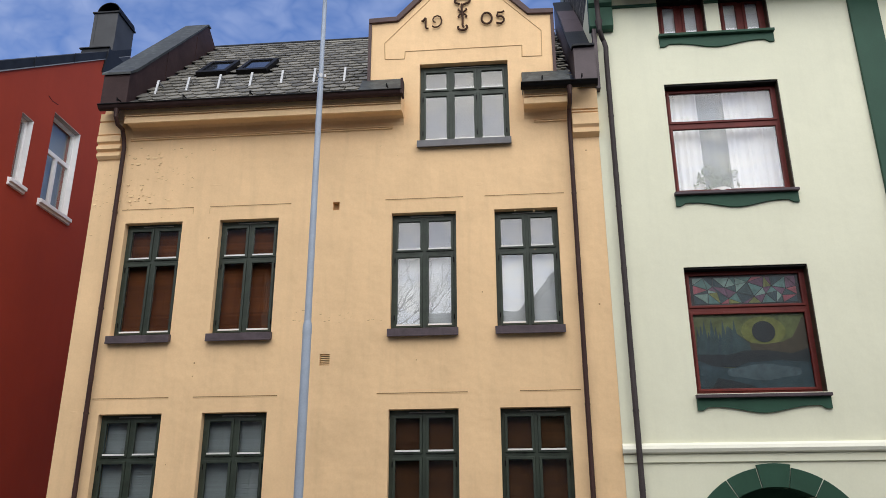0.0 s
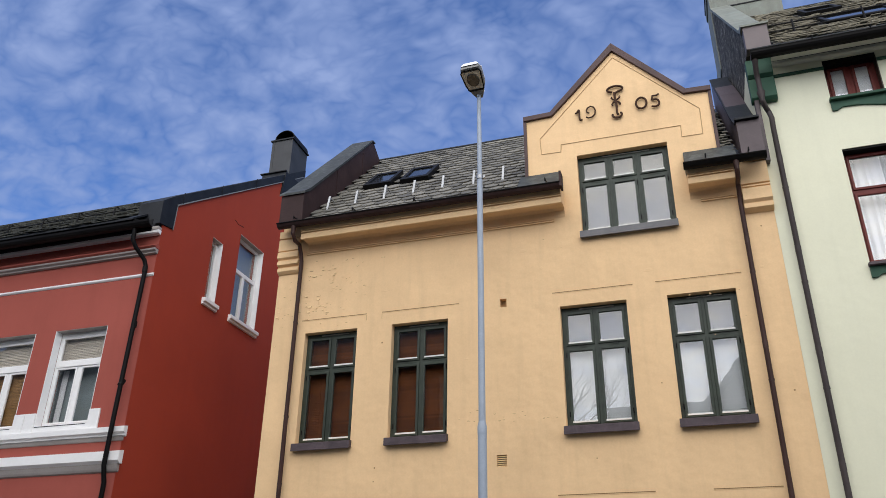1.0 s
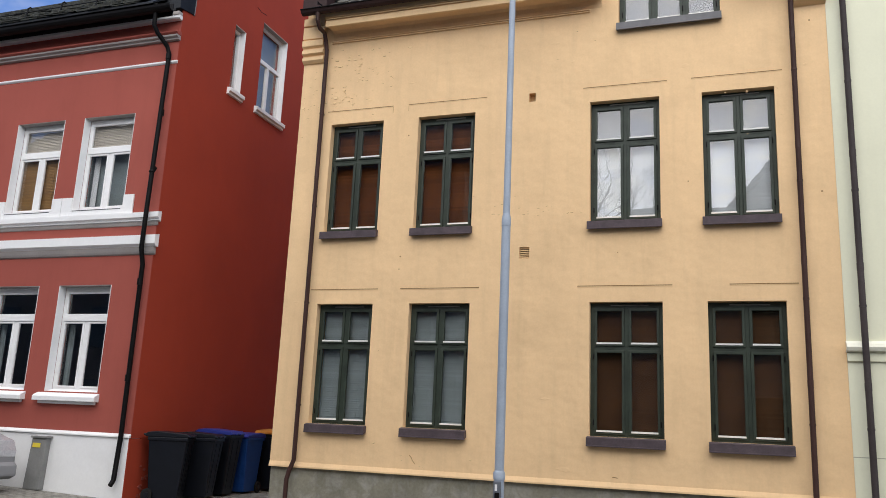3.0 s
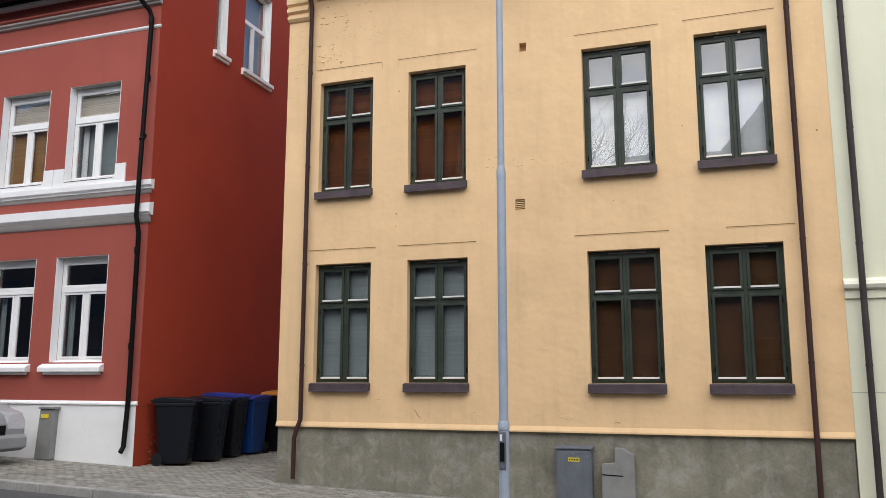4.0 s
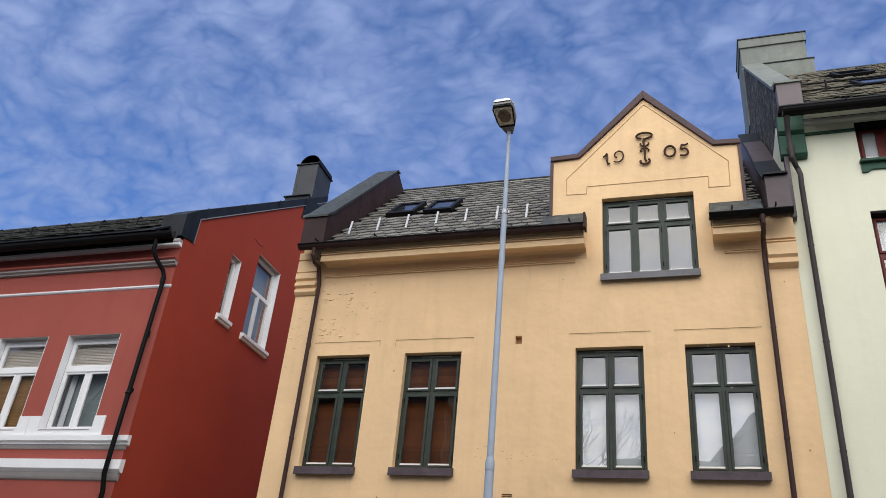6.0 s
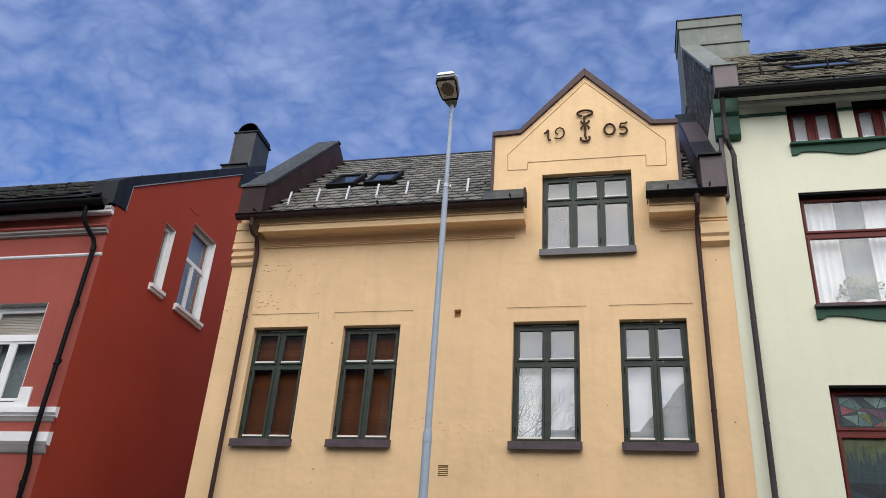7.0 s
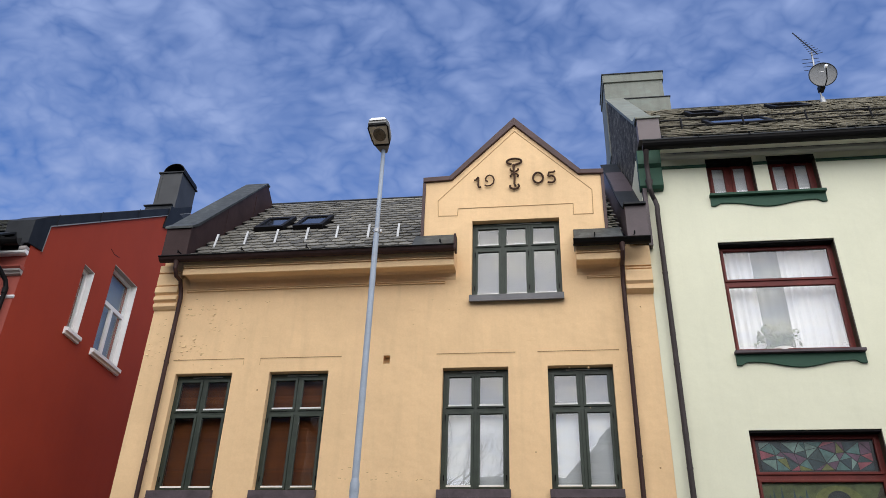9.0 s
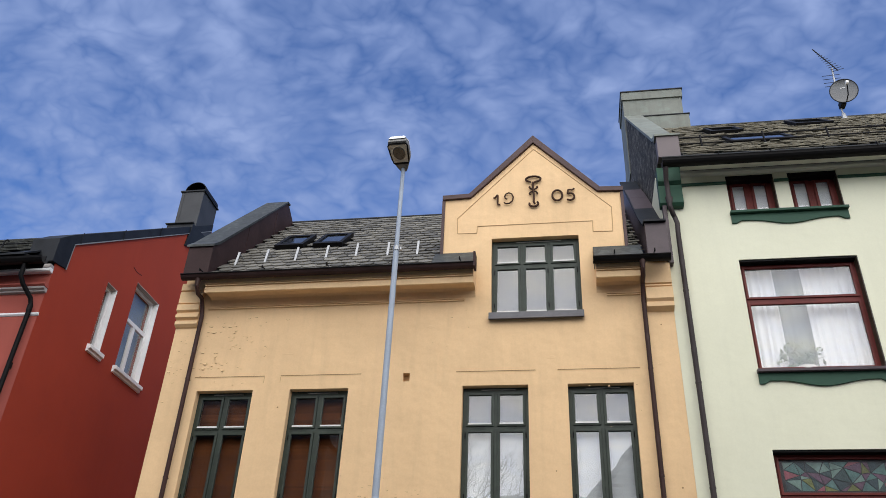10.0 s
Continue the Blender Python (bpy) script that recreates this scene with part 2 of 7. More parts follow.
M = {
    "yellow": material("yellow_render", (0.765, 0.530, 0.296), 0.9, var=0.065, scale=0.9, grain=30, bump=0.25, streak=0.07, spec=0.2, swell=0.8),
    "yellow_light": material("yellow_render_new", (0.76, 0.54, 0.30), 0.9, var=0.05, bump=0.2, spec=0.2),
    "chip": material("bare_render", (0.34, 0.215, 0.11), 0.95, var=0.2, spec=0.1),
    # dark tone that stands for shade inside the scored lines
    "score": material("groove_shade_render", (0.22, 0.13, 0.06), 0.95, var=0.1, spec=0.05),
    "groove": material("yellow_render_edge", (0.47, 0.31, 0.16), 0.9, var=0.08, spec=0.1),
    "concrete": material("grey_concrete", (0.215, 0.202, 0.155), 0.95, var=0.22, scale=1.6, grain=25, bump=0.4, streak=0.2, spec=0.2, tint=(0.27, 0.26, 0.22)),
    "pale_green": material("pale_green_render", (0.72, 0.715, 0.545), 0.9, var=0.035, scale=0.8, grain=30, bump=0.15, streak=0.03, spec=0.2, swell=0.45),
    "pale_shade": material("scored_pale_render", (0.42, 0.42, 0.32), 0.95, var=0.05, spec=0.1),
    "cream": material("cream_paint", (0.78, 0.77, 0.64), 0.75, var=0.04, bump=0.15),
    "deep_green": material("deep_green_paint", (0.024, 0.070, 0.043), 0.6, var=0.12, bump=0.15),
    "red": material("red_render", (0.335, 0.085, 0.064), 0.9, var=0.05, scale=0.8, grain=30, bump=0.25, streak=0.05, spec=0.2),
    # deeper red than the front: the alley's shade is put into the colour
    "red_side": material("shaded_red_render", (0.33, 0.042, 0.017), 0.8, var=0.07, scale=0.6, grain=30, bump=0.25, streak=0.04, spec=0.3),
    "white": material("white_paint", (0.80, 0.80, 0.79), 0.6, var=0.04, grain=20, bump=0.12),
    # grey of the cornice mouldings, also used as shade under bands and lintels
    "grey_trim": material("grey_stucco_and_shade", (0.34, 0.31, 0.29), 0.8, var=0.1, bump=0.2),
    "window_green": material("green_window_paint", (0.029, 0.039, 0.028), 0.45, var=0.25, scale=4, bump=0.15, spec=0.3),
    "window_red": material("red_brown_window_paint", (0.120, 0.020, 0.015), 0.5, var=0.2, scale=4, bump=0.1, spec=0.25),
    "bead": material("glazing_bead", (0.72, 0.72, 0.68), 0.4, var=0.05, bump=0.0),
    "sill": material("slate_sill", (0.070, 0.052, 0.058), 0.6, var=0.25, scale=5, bump=0.2, spec=0.3),
    "sill_grey": material("grey_sill", (0.12, 0.118, 0.122), 0.6, var=0.15, scale=5, bump=0.2, spec=0.5),
    "brown_metal": material("brown_sheet_metal", (0.040, 0.023, 0.022), 0.65, 0.0, var=0.25, scale=2.5, bump=0.12, spec=0.15),
    "brown_pipe": material("brown_pipe", (0.050, 0.024, 0.019), 0.5, 0.0, var=0.2, bump=0.05, spec=0.25),
    "grey_metal": material("grey_green_copper", (0.165, 0.175, 0.150), 0.6, 0.0, var=0.14, scale=1.2, bump=0.08, streak=0.22, tint=(0.18, 0.205, 0.175)),
    "patina": material("dark_patina_sheet", (0.034, 0.038, 0.037), 0.6, 0.0, var=0.3, scale=2.5, bump=0.1, streak=0.4, spec=0.3, tint=(0.068, 0.076, 0.072)),
    "cladding": material("streaked_dark_cladding", (0.060, 0.054, 0.045), 0.8, 0.0, var=0.5, scale=4, bump=0.1, streak=0.8, spec=0.1, tint=(0.20, 0.185, 0.155)),
    "dark_metal": material("dark_sheet_metal", (0.016, 0.018, 0.021), 0.55, 0.0, var=0.3, scale=2.5, bump=0.1, spec=0.15),
    "chimney_metal": material("chimney_sheet_metal", (0.040, 0.042, 0.045), 0.55, 0.0, var=0.15, scale=2, bump=0.1, streak=0.15),
    "gutter": material("black_gutter", (0.006, 0.0055, 0.0055), 0.5, 0.0, var=0.2, bump=0.05, spec=0.1),
    "slate": material("grey_slate", (0.115, 0.110, 0.094), 0.65, var=0.3, scale=9, grain=60, bump=0.5, per_piece=0.45, spec=0.5, tint=(0.150, 0.134, 0.102)),
    "slate_rows": material("grey_scale_slate_rows", (0.175, 0.165, 0.135), 0.75, var=0.3, scale=6, grain=60, bump=0.5, island=0.4, spec=0.4, tint=(0.22, 0.20, 0.155)),
    "slate_far": material("grey_slate_rows", (0.31, 0.288, 0.232), 0.8, var=0.3, scale=6, grain=60, bump=0.5, island=0.35, spec=0.3, tint=(0.30, 0.275, 0.22)),
    "slate_deep": material("dark_slate_rows", (0.085, 0.088, 0.080), 0.75, var=0.25, scale=6, grain=60, bump=0.5, island=0.5, spec=0.5, tint=(0.13, 0.125, 0.095)),
    "pipe_grey": material("dark_mauve_pipe", (0.052, 0.042, 0.041), 0.55, 0.0, var=0.2, bump=0.05, spec=0.2),
    "mauve_metal": material("mauve_brown_sheet", (0.135, 0.110, 0.110), 0.6, var=0.08, scale=2, bump=0.08, spec=0.4),
    "mauve_dark": material("dark_mauve_sheet", (0.072, 0.052, 0.055), 0.5, var=0.15, scale=2.5, bump=0.1, streak=0.1, spec=0.35),
    "coping": material("red_brown_coping_sheet", (0.066, 0.036, 0.034), 0.55, var=0.2, scale=2.5, bump=0.12, spec=0.3),
    "galvanised": material("galvanised_steel", (0.33, 0.34, 0.35), 0.4, 0.5, var=0.15, scale=8, bump=0.05),
    "pole": material("grey_blue_pole_paint", (0.34, 0.39, 0.455), 0.5, 0.0, var=0.08, scale=4, bump=0.06, streak=0.1),
    "lamp_shell": material("lamp_shell", (0.20, 0.20, 0.19), 0.5, 0.2, var=0.15, bump=0.05),
    "lamp_top": material("white_lamp_lid", (0.82, 0.83, 0.84), 0.4, var=0.03, bump=0.0),
    "lamp_glass": material("lamp_bowl", (0.52, 0.49, 0.41), 0.15, var=0.2, scale=12, bump=0.0, spec=0.6),
    "lamp_dark": material("lamp_reflector", (0.10, 0.09, 0.075), 0.3, 0.5, var=0.2, scale=12, bump=0.0),
    "dish": material("grey_dish_enamel", (0.065, 0.068, 0.072), 0.25, 0.15, var=0.08, bump=0.0, spec=0.6),
    "iron": material("rusty_iron", (0.055, 0.026, 0.014), 0.7, 0.3, var=0.3, scale=15, bump=0.2),
    "brown_blind": material("brown_wood_blind", (0.105, 0.034, 0.009), 0.6, var=0.2, scale=3, bump=0.1, spec=0.04, island=0.25),
    "tan_blind": material("dark_tan_blind", (0.062, 0.028, 0.011), 0.65, var=0.15, scale=3, bump=0.1, spec=0.04, island=0.15),
    "grey_blind": material("grey_slat_blind", (0.21, 0.25, 0.255), 0.5, var=0.08, bump=0.0, spec=0.1, island=0.08),
    "white_blind": material("white_slat_blind", (0.50, 0.53, 0.54), 0.5, var=0.06, bump=0.0, spec=0.1, island=0.05),
    "beige_blind": material("beige_slat_blind", (0.58, 0.53, 0.45), 0.6, var=0.06, bump=0.0, spec=0.1, island=0.08),
    "ochre_blind": material("ochre_slat_blind", (0.30, 0.17, 0.065), 0.6, var=0.08, bump=0.0, spec=0.1, island=0.1),
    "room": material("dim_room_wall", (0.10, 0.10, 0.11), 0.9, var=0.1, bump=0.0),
    # even grey, mainly for sheets that stand in for reflected sky
    "plain_grey": material("plain_grey_sheet", (0.16, 0.17, 0.18), 0.9, var=0.06, bump=0.0),
    "curtain": material("white_curtain", (0.66, 0.68, 0.69), 0.9, var=0.05, bump=0.1),
    "leaf": material("house_plant_leaf", (0.06, 0.10, 0.045), 0.5, var=0.3, scale=20, bump=0.0, island=0.35),
    "asphalt": material("asphalt", (0.085, 0.084, 0.082), 0.9, var=0.2, scale=0.7, grain=120, bump=0.5),
    "kerb": material("granite_kerb", (0.30, 0.29, 0.27), 0.85, var=0.2, scale=6, bump=0.3, per_piece=0.12),
    "joint": material("sandy_joint", (0.13, 0.12, 0.10), 0.95, var=0.25, scale=5, bump=0.4),
    "paver": material("concrete_paver", (0.245, 0.235, 0.205), 0.9, var=0.2, scale=5, grain=60, bump=0.3, per_piece=0.2),
    "paver_far": material("concrete_paver_rows", (0.245, 0.235, 0.205), 0.9, var=0.2, scale=5, grain=60, bump=0.3, island=0.2),
    "bin": material("dark_grey_plastic", (0.006, 0.0075, 0.012), 0.42, var=0.15, scale=5, bump=0.08),
    "bin_blue": material("blue_plastic", (0.012, 0.060, 0.245), 0.45, var=0.12, scale=5, bump=0.08),
    "lid_blue": material("violet_blue_plastic", (0.030, 0.045, 0.270), 0.4, var=0.12, scale=5, bump=0.08),
    "lid_orange": material("orange_plastic", (0.48, 0.19, 0.035), 0.45, var=0.12, scale=5, bump=0.08),
    "rubber": material("black_rubber", (0.012, 0.012, 0.012), 0.8, var=0.2, bump=0.1),
    "cabinet": material("grey_cabinet_steel", (0.16, 0.175, 0.20), 0.45, 0.3, var=0.12, scale=4, bump=0.06, streak=0.15),
    "cover": material("grey_cable_cover", (0.25, 0.25, 0.24), 0.6, 0.2, var=0.12, scale=4, bump=0.08),
    "yellow_label": material("yellow_sticker", (0.72, 0.56, 0.06), 0.5, var=0.04, bump=0.0),
    "ink": material("dark_print", (0.03, 0.03, 0.03), 0.6, var=0.05, bump=0.0),
    "car": material("silver_car_paint", (0.27, 0.275, 0.28), 0.5, 0.0, var=0.04, bump=0.0),
    "car_glass": material("dark_car_glass", (0.012, 0.014, 0.016), 0.08, var=0.05, bump=0.0, spec=0.7),
    "car_lamp": material("clear_head_lamp", (0.55, 0.56, 0.58), 0.12, 0.3, var=0.1, scale=20, bump=0.0, spec=0.7),
    "bark": material("grey_bark", (0.09, 0.075, 0.06), 0.9, var=0.25, scale=5, bump=0.3),
    "opposite": material("pale_house_render", (0.22, 0.20, 0.17), 0.9, var=0.08, bump=0.2),
    "opposite_roof": material("dark_roof_rows", (0.07, 0.07, 0.075), 0.7, var=0.2, bump=0.3, island=0.2),
    "pane": glass_material("window_glass", 0.07),
    "pane_soft": glass_material("dull_window_glass", 0.028),
}
for shade, rgb in (("rose", (0.22, 0.06, 0.075)), ("teal", (0.06, 0.13, 0.12)), ("mint", (0.13, 0.21, 0.18)), ("plum", (0.09, 0.045, 0.075)),
                   ("lime", (0.115, 0.13, 0.034)), ("slate_blue", (0.020, 0.040, 0.048)), ("moss", (0.075, 0.095, 0.032)), ("umber", (0.040, 0.034, 0.020)),
                   ("night", (0.012, 0.018, 0.021)), ("lake", (0.048, 0.075, 0.084)), ("forest", (0.024, 0.050, 0.052)), ("lead", (0.012, 0.014, 0.016))):
    M[shade] = material(shade + "_painted_glass", rgb, 0.35, var=0.3, scale=7, grain=25, bump=0.05, spec=0.5)


# ---------------------------------------------------------------- mesh tools
class Geo:
    """Collects solids for one mesh."""

    def __init__(self):
        self.v, self.f, self.round = [], [], []

    def add(self, verts, faces):
        k = len(self.v)
        self.v += [tuple(p) for p in verts]
        self.f += [tuple(i + k for i in q) for q in faces]
        return self

    def box(self, x0, x1, y0, y1, z0, z1):
        return self.add([(x0, y0, z0), (x1, y0, z0), (x1, y1, z0), (x0, y1, z0), (x0, y0, z1), (x1, y0, z1), (x1, y1, z1), (x0, y1, z1)],
                        [(0, 3, 2, 1), (4, 5, 6, 7), (0, 1, 5, 4), (1, 2, 6, 5), (2, 3, 7, 6), (3, 0, 4, 7)])

    def solid(self, a, b):
        """Two rings of the same count, joined, with both ends closed."""
        n = len(a)
        side = [(i, (i + 1) % n, n + (i + 1) % n, n + i) for i in range(n)]
        return self.add(list(a) + list(b), [tuple(range(n))[::-1], tuple(range(n, 2 * n))] + side)

    def along_x(self, ring, x0, x1):
        return self.solid([(x0, y, z) for y, z in ring], [(x1, y, z) for y, z in ring])

    def along_y(self, ring, y0, y1):
        return self.solid([(x, y0, z) for x, z in ring], [(x, y1, z) for x, z in ring])

    def along_z(self, ring, z0, z1):
        return self.solid([(x, y, z0) for x, y in ring], [(x, y, z1) for x, y in ring])

    def tube(self, points, radii, n=10, closed=False):
        """A pipe through points; radii: one number or one for each point."""
        pts = [Vector(p) for p in points]
        if not hasattr(radii, "__len__"):
            radii = [radii] * len(pts)
        rings, side = [], None
        for i, p in enumerate(pts):
            a, b = (pts[i - 1], pts[(i + 1) % len(pts)]) if closed else (pts[max(i - 1, 0)], pts[min(i + 1, len(pts) - 1)])
            w = (b - a).normalized()
            if side is None:
                side = w.orthogonal().normalized()
            side = (side - w * side.dot(w)).normalized()
            up = w.cross(side)
            rings.append([p + radii[i] * (math.cos(2 * math.pi * k / n) * side + math.sin(2 * math.pi * k / n) * up) for k in range(n)])
        m = len(pts)
        faces = []
        for i in range(m if closed else m - 1):
            j = (i + 1) % m
            faces += [(i * n + k, i * n + (k + 1) % n, j * n + (k + 1) % n, j * n + k) for k in range(n)]
        if not closed:
            faces += [tuple(range(n))[::-1], tuple((m - 1) * n + k for k in range(n))]
        return self.add([p for r in rings for p in r], faces)

    def panel(self, x0, x1, z0, z1, y0, y1, holes, extra_x=(), extra_z=()):
        """An upright slab with openings (x0, x1, z0, z1) that go right through it."""
        xs = sorted({x0, x1, *extra_x, *(h[0] for h in holes), *(h[1] for h in holes)})
        zs = sorted({z0, z1, *extra_z, *(h[2] for h in holes), *(h[3] for h in holes)})
        xs, zs = [x for x in xs if x0 <= x <= x1], [z for z in zs if z0 <= z <= z1]

        def filled(i, j):
            if not (0 <= i < len(xs) - 1 and 0 <= j < len(zs) - 1):
                return False
            cx, cz = (xs[i] + xs[i + 1]) / 2, (zs[j] + zs[j + 1]) / 2
            return not any(h[0] < cx < h[1] and h[2] < cz < h[3] for h in holes)

        at = {}

        def vert(i, j, back):
            if (i, j, back) not in at:
                at[i, j, back] = len(verts)
                verts.append((xs[i], y1 if back else y0, zs[j]))
            return at[i, j, back]

        verts, faces = [], []
        for i in range(len(xs) - 1):
            for j in range(len(zs) - 1):
                if not filled(i, j):
                    continue
                faces.append((vert(i, j, 0), vert(i + 1, j, 0), vert(i + 1, j + 1, 0), vert(i, j + 1, 0)))
                faces.append((vert(i, j, 1), vert(i, j + 1, 1), vert(i + 1, j + 1, 1), vert(i + 1, j, 1)))
                for di, dj, a, b in ((-1, 0, (i, j + 1), (i, j)), (1, 0, (i + 1, j), (i + 1, j + 1)), (0, -1, (i, j), (i + 1, j)), (0, 1, (i + 1, j + 1), (i, j + 1))):
                    if not filled(i + di, j + dj):
                        faces.append((vert(*a, 0), vert(*a, 1), vert(*b, 1), vert(*b, 0)))
        return self.add(verts, faces)

    def mesh(self, name, mat, bevel=0.0, smooth=False, weld=False):
        me = bpy.data.meshes.new(name)
        if bevel:
            bm = bmesh.new()
            vs = [bm.verts.new(p) for p in self.v]
            for q in self.f:
                bm.faces.new([vs[i] for i in q])
            bmesh.ops.recalc_face_normals(bm, faces=bm.faces)
            edges = [e for e in bm.edges if len(e.link_faces) == 2 and e.calc_face_angle(0) > 0.6]
            bmesh.ops.bevel(bm, geom=edges, offset=bevel, segments=2, profile=0.6, affect="EDGES", clamp_overlap=True)
            bm.to_mesh(me)
            bm.free()
        else:
            me.from_pydata(self.v, [], self.f)
            bm = bmesh.new()
            bm.from_mesh(me)
            if weld:
                bmesh.ops.remove_doubles(bm, verts=bm.verts, dist=0.0005)
            bmesh.ops.recalc_face_normals(bm, faces=bm.faces)
            bm.to_mesh(me)
            bm.free()
        me.materials.append(mat)
        if smooth:
            for p in me.polygons:
                p.use_smooth = True
            me.set_sharp_from_angle(angle=radians(40))
        return me


def thing(name, at, label, category, group="", kind=""):
    """An Empty at a thing's base."""
    ob = new(name)
    ob.location = at
    ob.empty_display_size = 0.2
    return tagged(ob, label, category, group, kind)


def part(name, geo, mat, parent=None, label="", bevel=0.0, smooth=False, kind="", weld=False):
    """One mesh of a Geo, in world coordinates, under a thing or a part."""
    ob = new(name, geo.mesh(name, mat, bevel, smooth, weld))
    if parent:
        ob.parent = parent
        if parent.type == "EMPTY":
            ob.matrix_parent_inverse = Matrix.Translation(-Vector(parent.location))
    return tagged(ob, label, kind=kind)


def piece(name, me, parent, m):
    """One of many alike pieces, sharing a mesh, at the pose m in the world."""
    ob = new(name, me)
    ob.parent = parent
    if parent.type == "EMPTY":
        ob.matrix_parent_inverse = Matrix.Translation(-Vector(parent.location))
    ob.matrix_basis = m
    return ob


def structure(name, geo, mat, label, category, bevel=0.0):
    return tagged(part(name, geo, mat, None, label, bevel), label, category, kind="structure")


def clear_shadow(ob):
    ob.visible_shadow = False
    return ob


def half_round(y, z, r, n=8):
    """A gutter's section, open at the top."""
    out = [(y - r * math.cos(math.pi * k / n), z - r * math.sin(math.pi * k / n)) for k in range(n + 1)]
    inner = [(y + (r - 0.008) * math.cos(math.pi * k / n), z - (r - 0.008) * math.sin(math.pi * k / n)) for k in range(n + 1)]
    return out + inner


def rise(x):
    """The street's height: it climbs towards the red house."""
    return -0.12 + 0.030 * (-1.0 - max(min(x, -1.0), -22.0))

# ---------------------------------------------------------------- ground
xs = [-400, -60, -22, -18, -14, -10, -8.4, -6.8, -5.2, -3, -1, 3, 8, 20, 60, 400]
ys = [-400, -60, -10.4, -6, -2.3, 0, 14, 60, 400]
sheet = Geo()
sheet.add([(x, y, rise(x) - 0.12) for y in ys for x in xs],
          [(j * len(xs) + i, j * len(xs) + i + 1, (j + 1) * len(xs) + i + 1, (j + 1) * len(xs) + i) for j in range(len(ys) - 1) for i in range(len(xs) - 1)])
structure("ground", sheet, M["asphalt"], "grey worn asphalt street reaching into the distance", "road")


def slab(x_steps, y0, y1, low, top):
    g = Geo()
    n = len(x_steps)
    v = [(x, y, rise(x) + h) for h in (low, top) for y in (y0, y1) for x in x_steps]
    f = []
    for i in range(n - 1):
        f += [(2 * n + i, 2 * n + i + 1, 3 * n + i + 1, 3 * n + i), (i, i + 1, 2 * n + i + 1, 2 * n + i), (n + i, 3 * n + i, 3 * n + i + 1, n + i + 1)]
    f += [(0, 2 * n, 3 * n, n), (n - 1, 2 * n - 1, 4 * n - 1, 3 * n - 1)]
    return g.add(v, f)


walkway = structure("pavement", slab([-40, -22, -18, -14, -10, -8.4, -6.8, -5.2, -3, -1, 3, 8, 20, 40], -1.90, 12, -0.2, -0.02), M["joint"],
                    "grey block paving in front of the houses and in the alley", "pavement")
far_walk = structure("pavement_opposite", slab([-40, -22, -10, -1, 8, 40], -15.4, -10.2, -0.2, 0.0), M["paver_far"], "grey paved walk across the street", "pavement")


# ---------------------------------------------------------------- windows
def slats(x0, x1, z0, z1, y, pitch=0.036, lean=0.020):
    """A slat blind: tilted, slightly sagging slats with a gap between them, its head rail and two cords."""
    g, sag = Geo(), random.Random(int(x0 * 100) + 7)
    z = z1 - 0.03
    while z > z0:
        a, b = sag.uniform(-0.0025, 0.0025), sag.uniform(-0.0025, 0.0025)
        g.add([(x0, y, z + a), (x1, y, z + b), (x1, y + lean * 0.45, z + b + pitch * 0.7), (x0, y + lean * 0.45, z + a + pitch * 0.7),
               (x1, y + lean, z + b + pitch * 1.22), (x0, y + lean, z + a + pitch * 1.22)], [(0, 1, 2, 3), (3, 2, 4, 5)])
        z -= pitch
    g.box(x0, x1, y - 0.01, y + 0.03, z1 - 0.005, z1 + 0.03)
    for u in (0.25, 0.75):
        x = x0 + (x1 - x0) * u
        g.box(x - 0.002, x + 0.002, y - 0.004, y - 0.002, z0, z1)
    return g


BLIND_SLATS = {"brown_blind": (0.030, 0.007), "tan_blind": (0.030, 0.006), "grey_blind": (0.036, 0.015), "white_blind": (0.034, 0.006)}


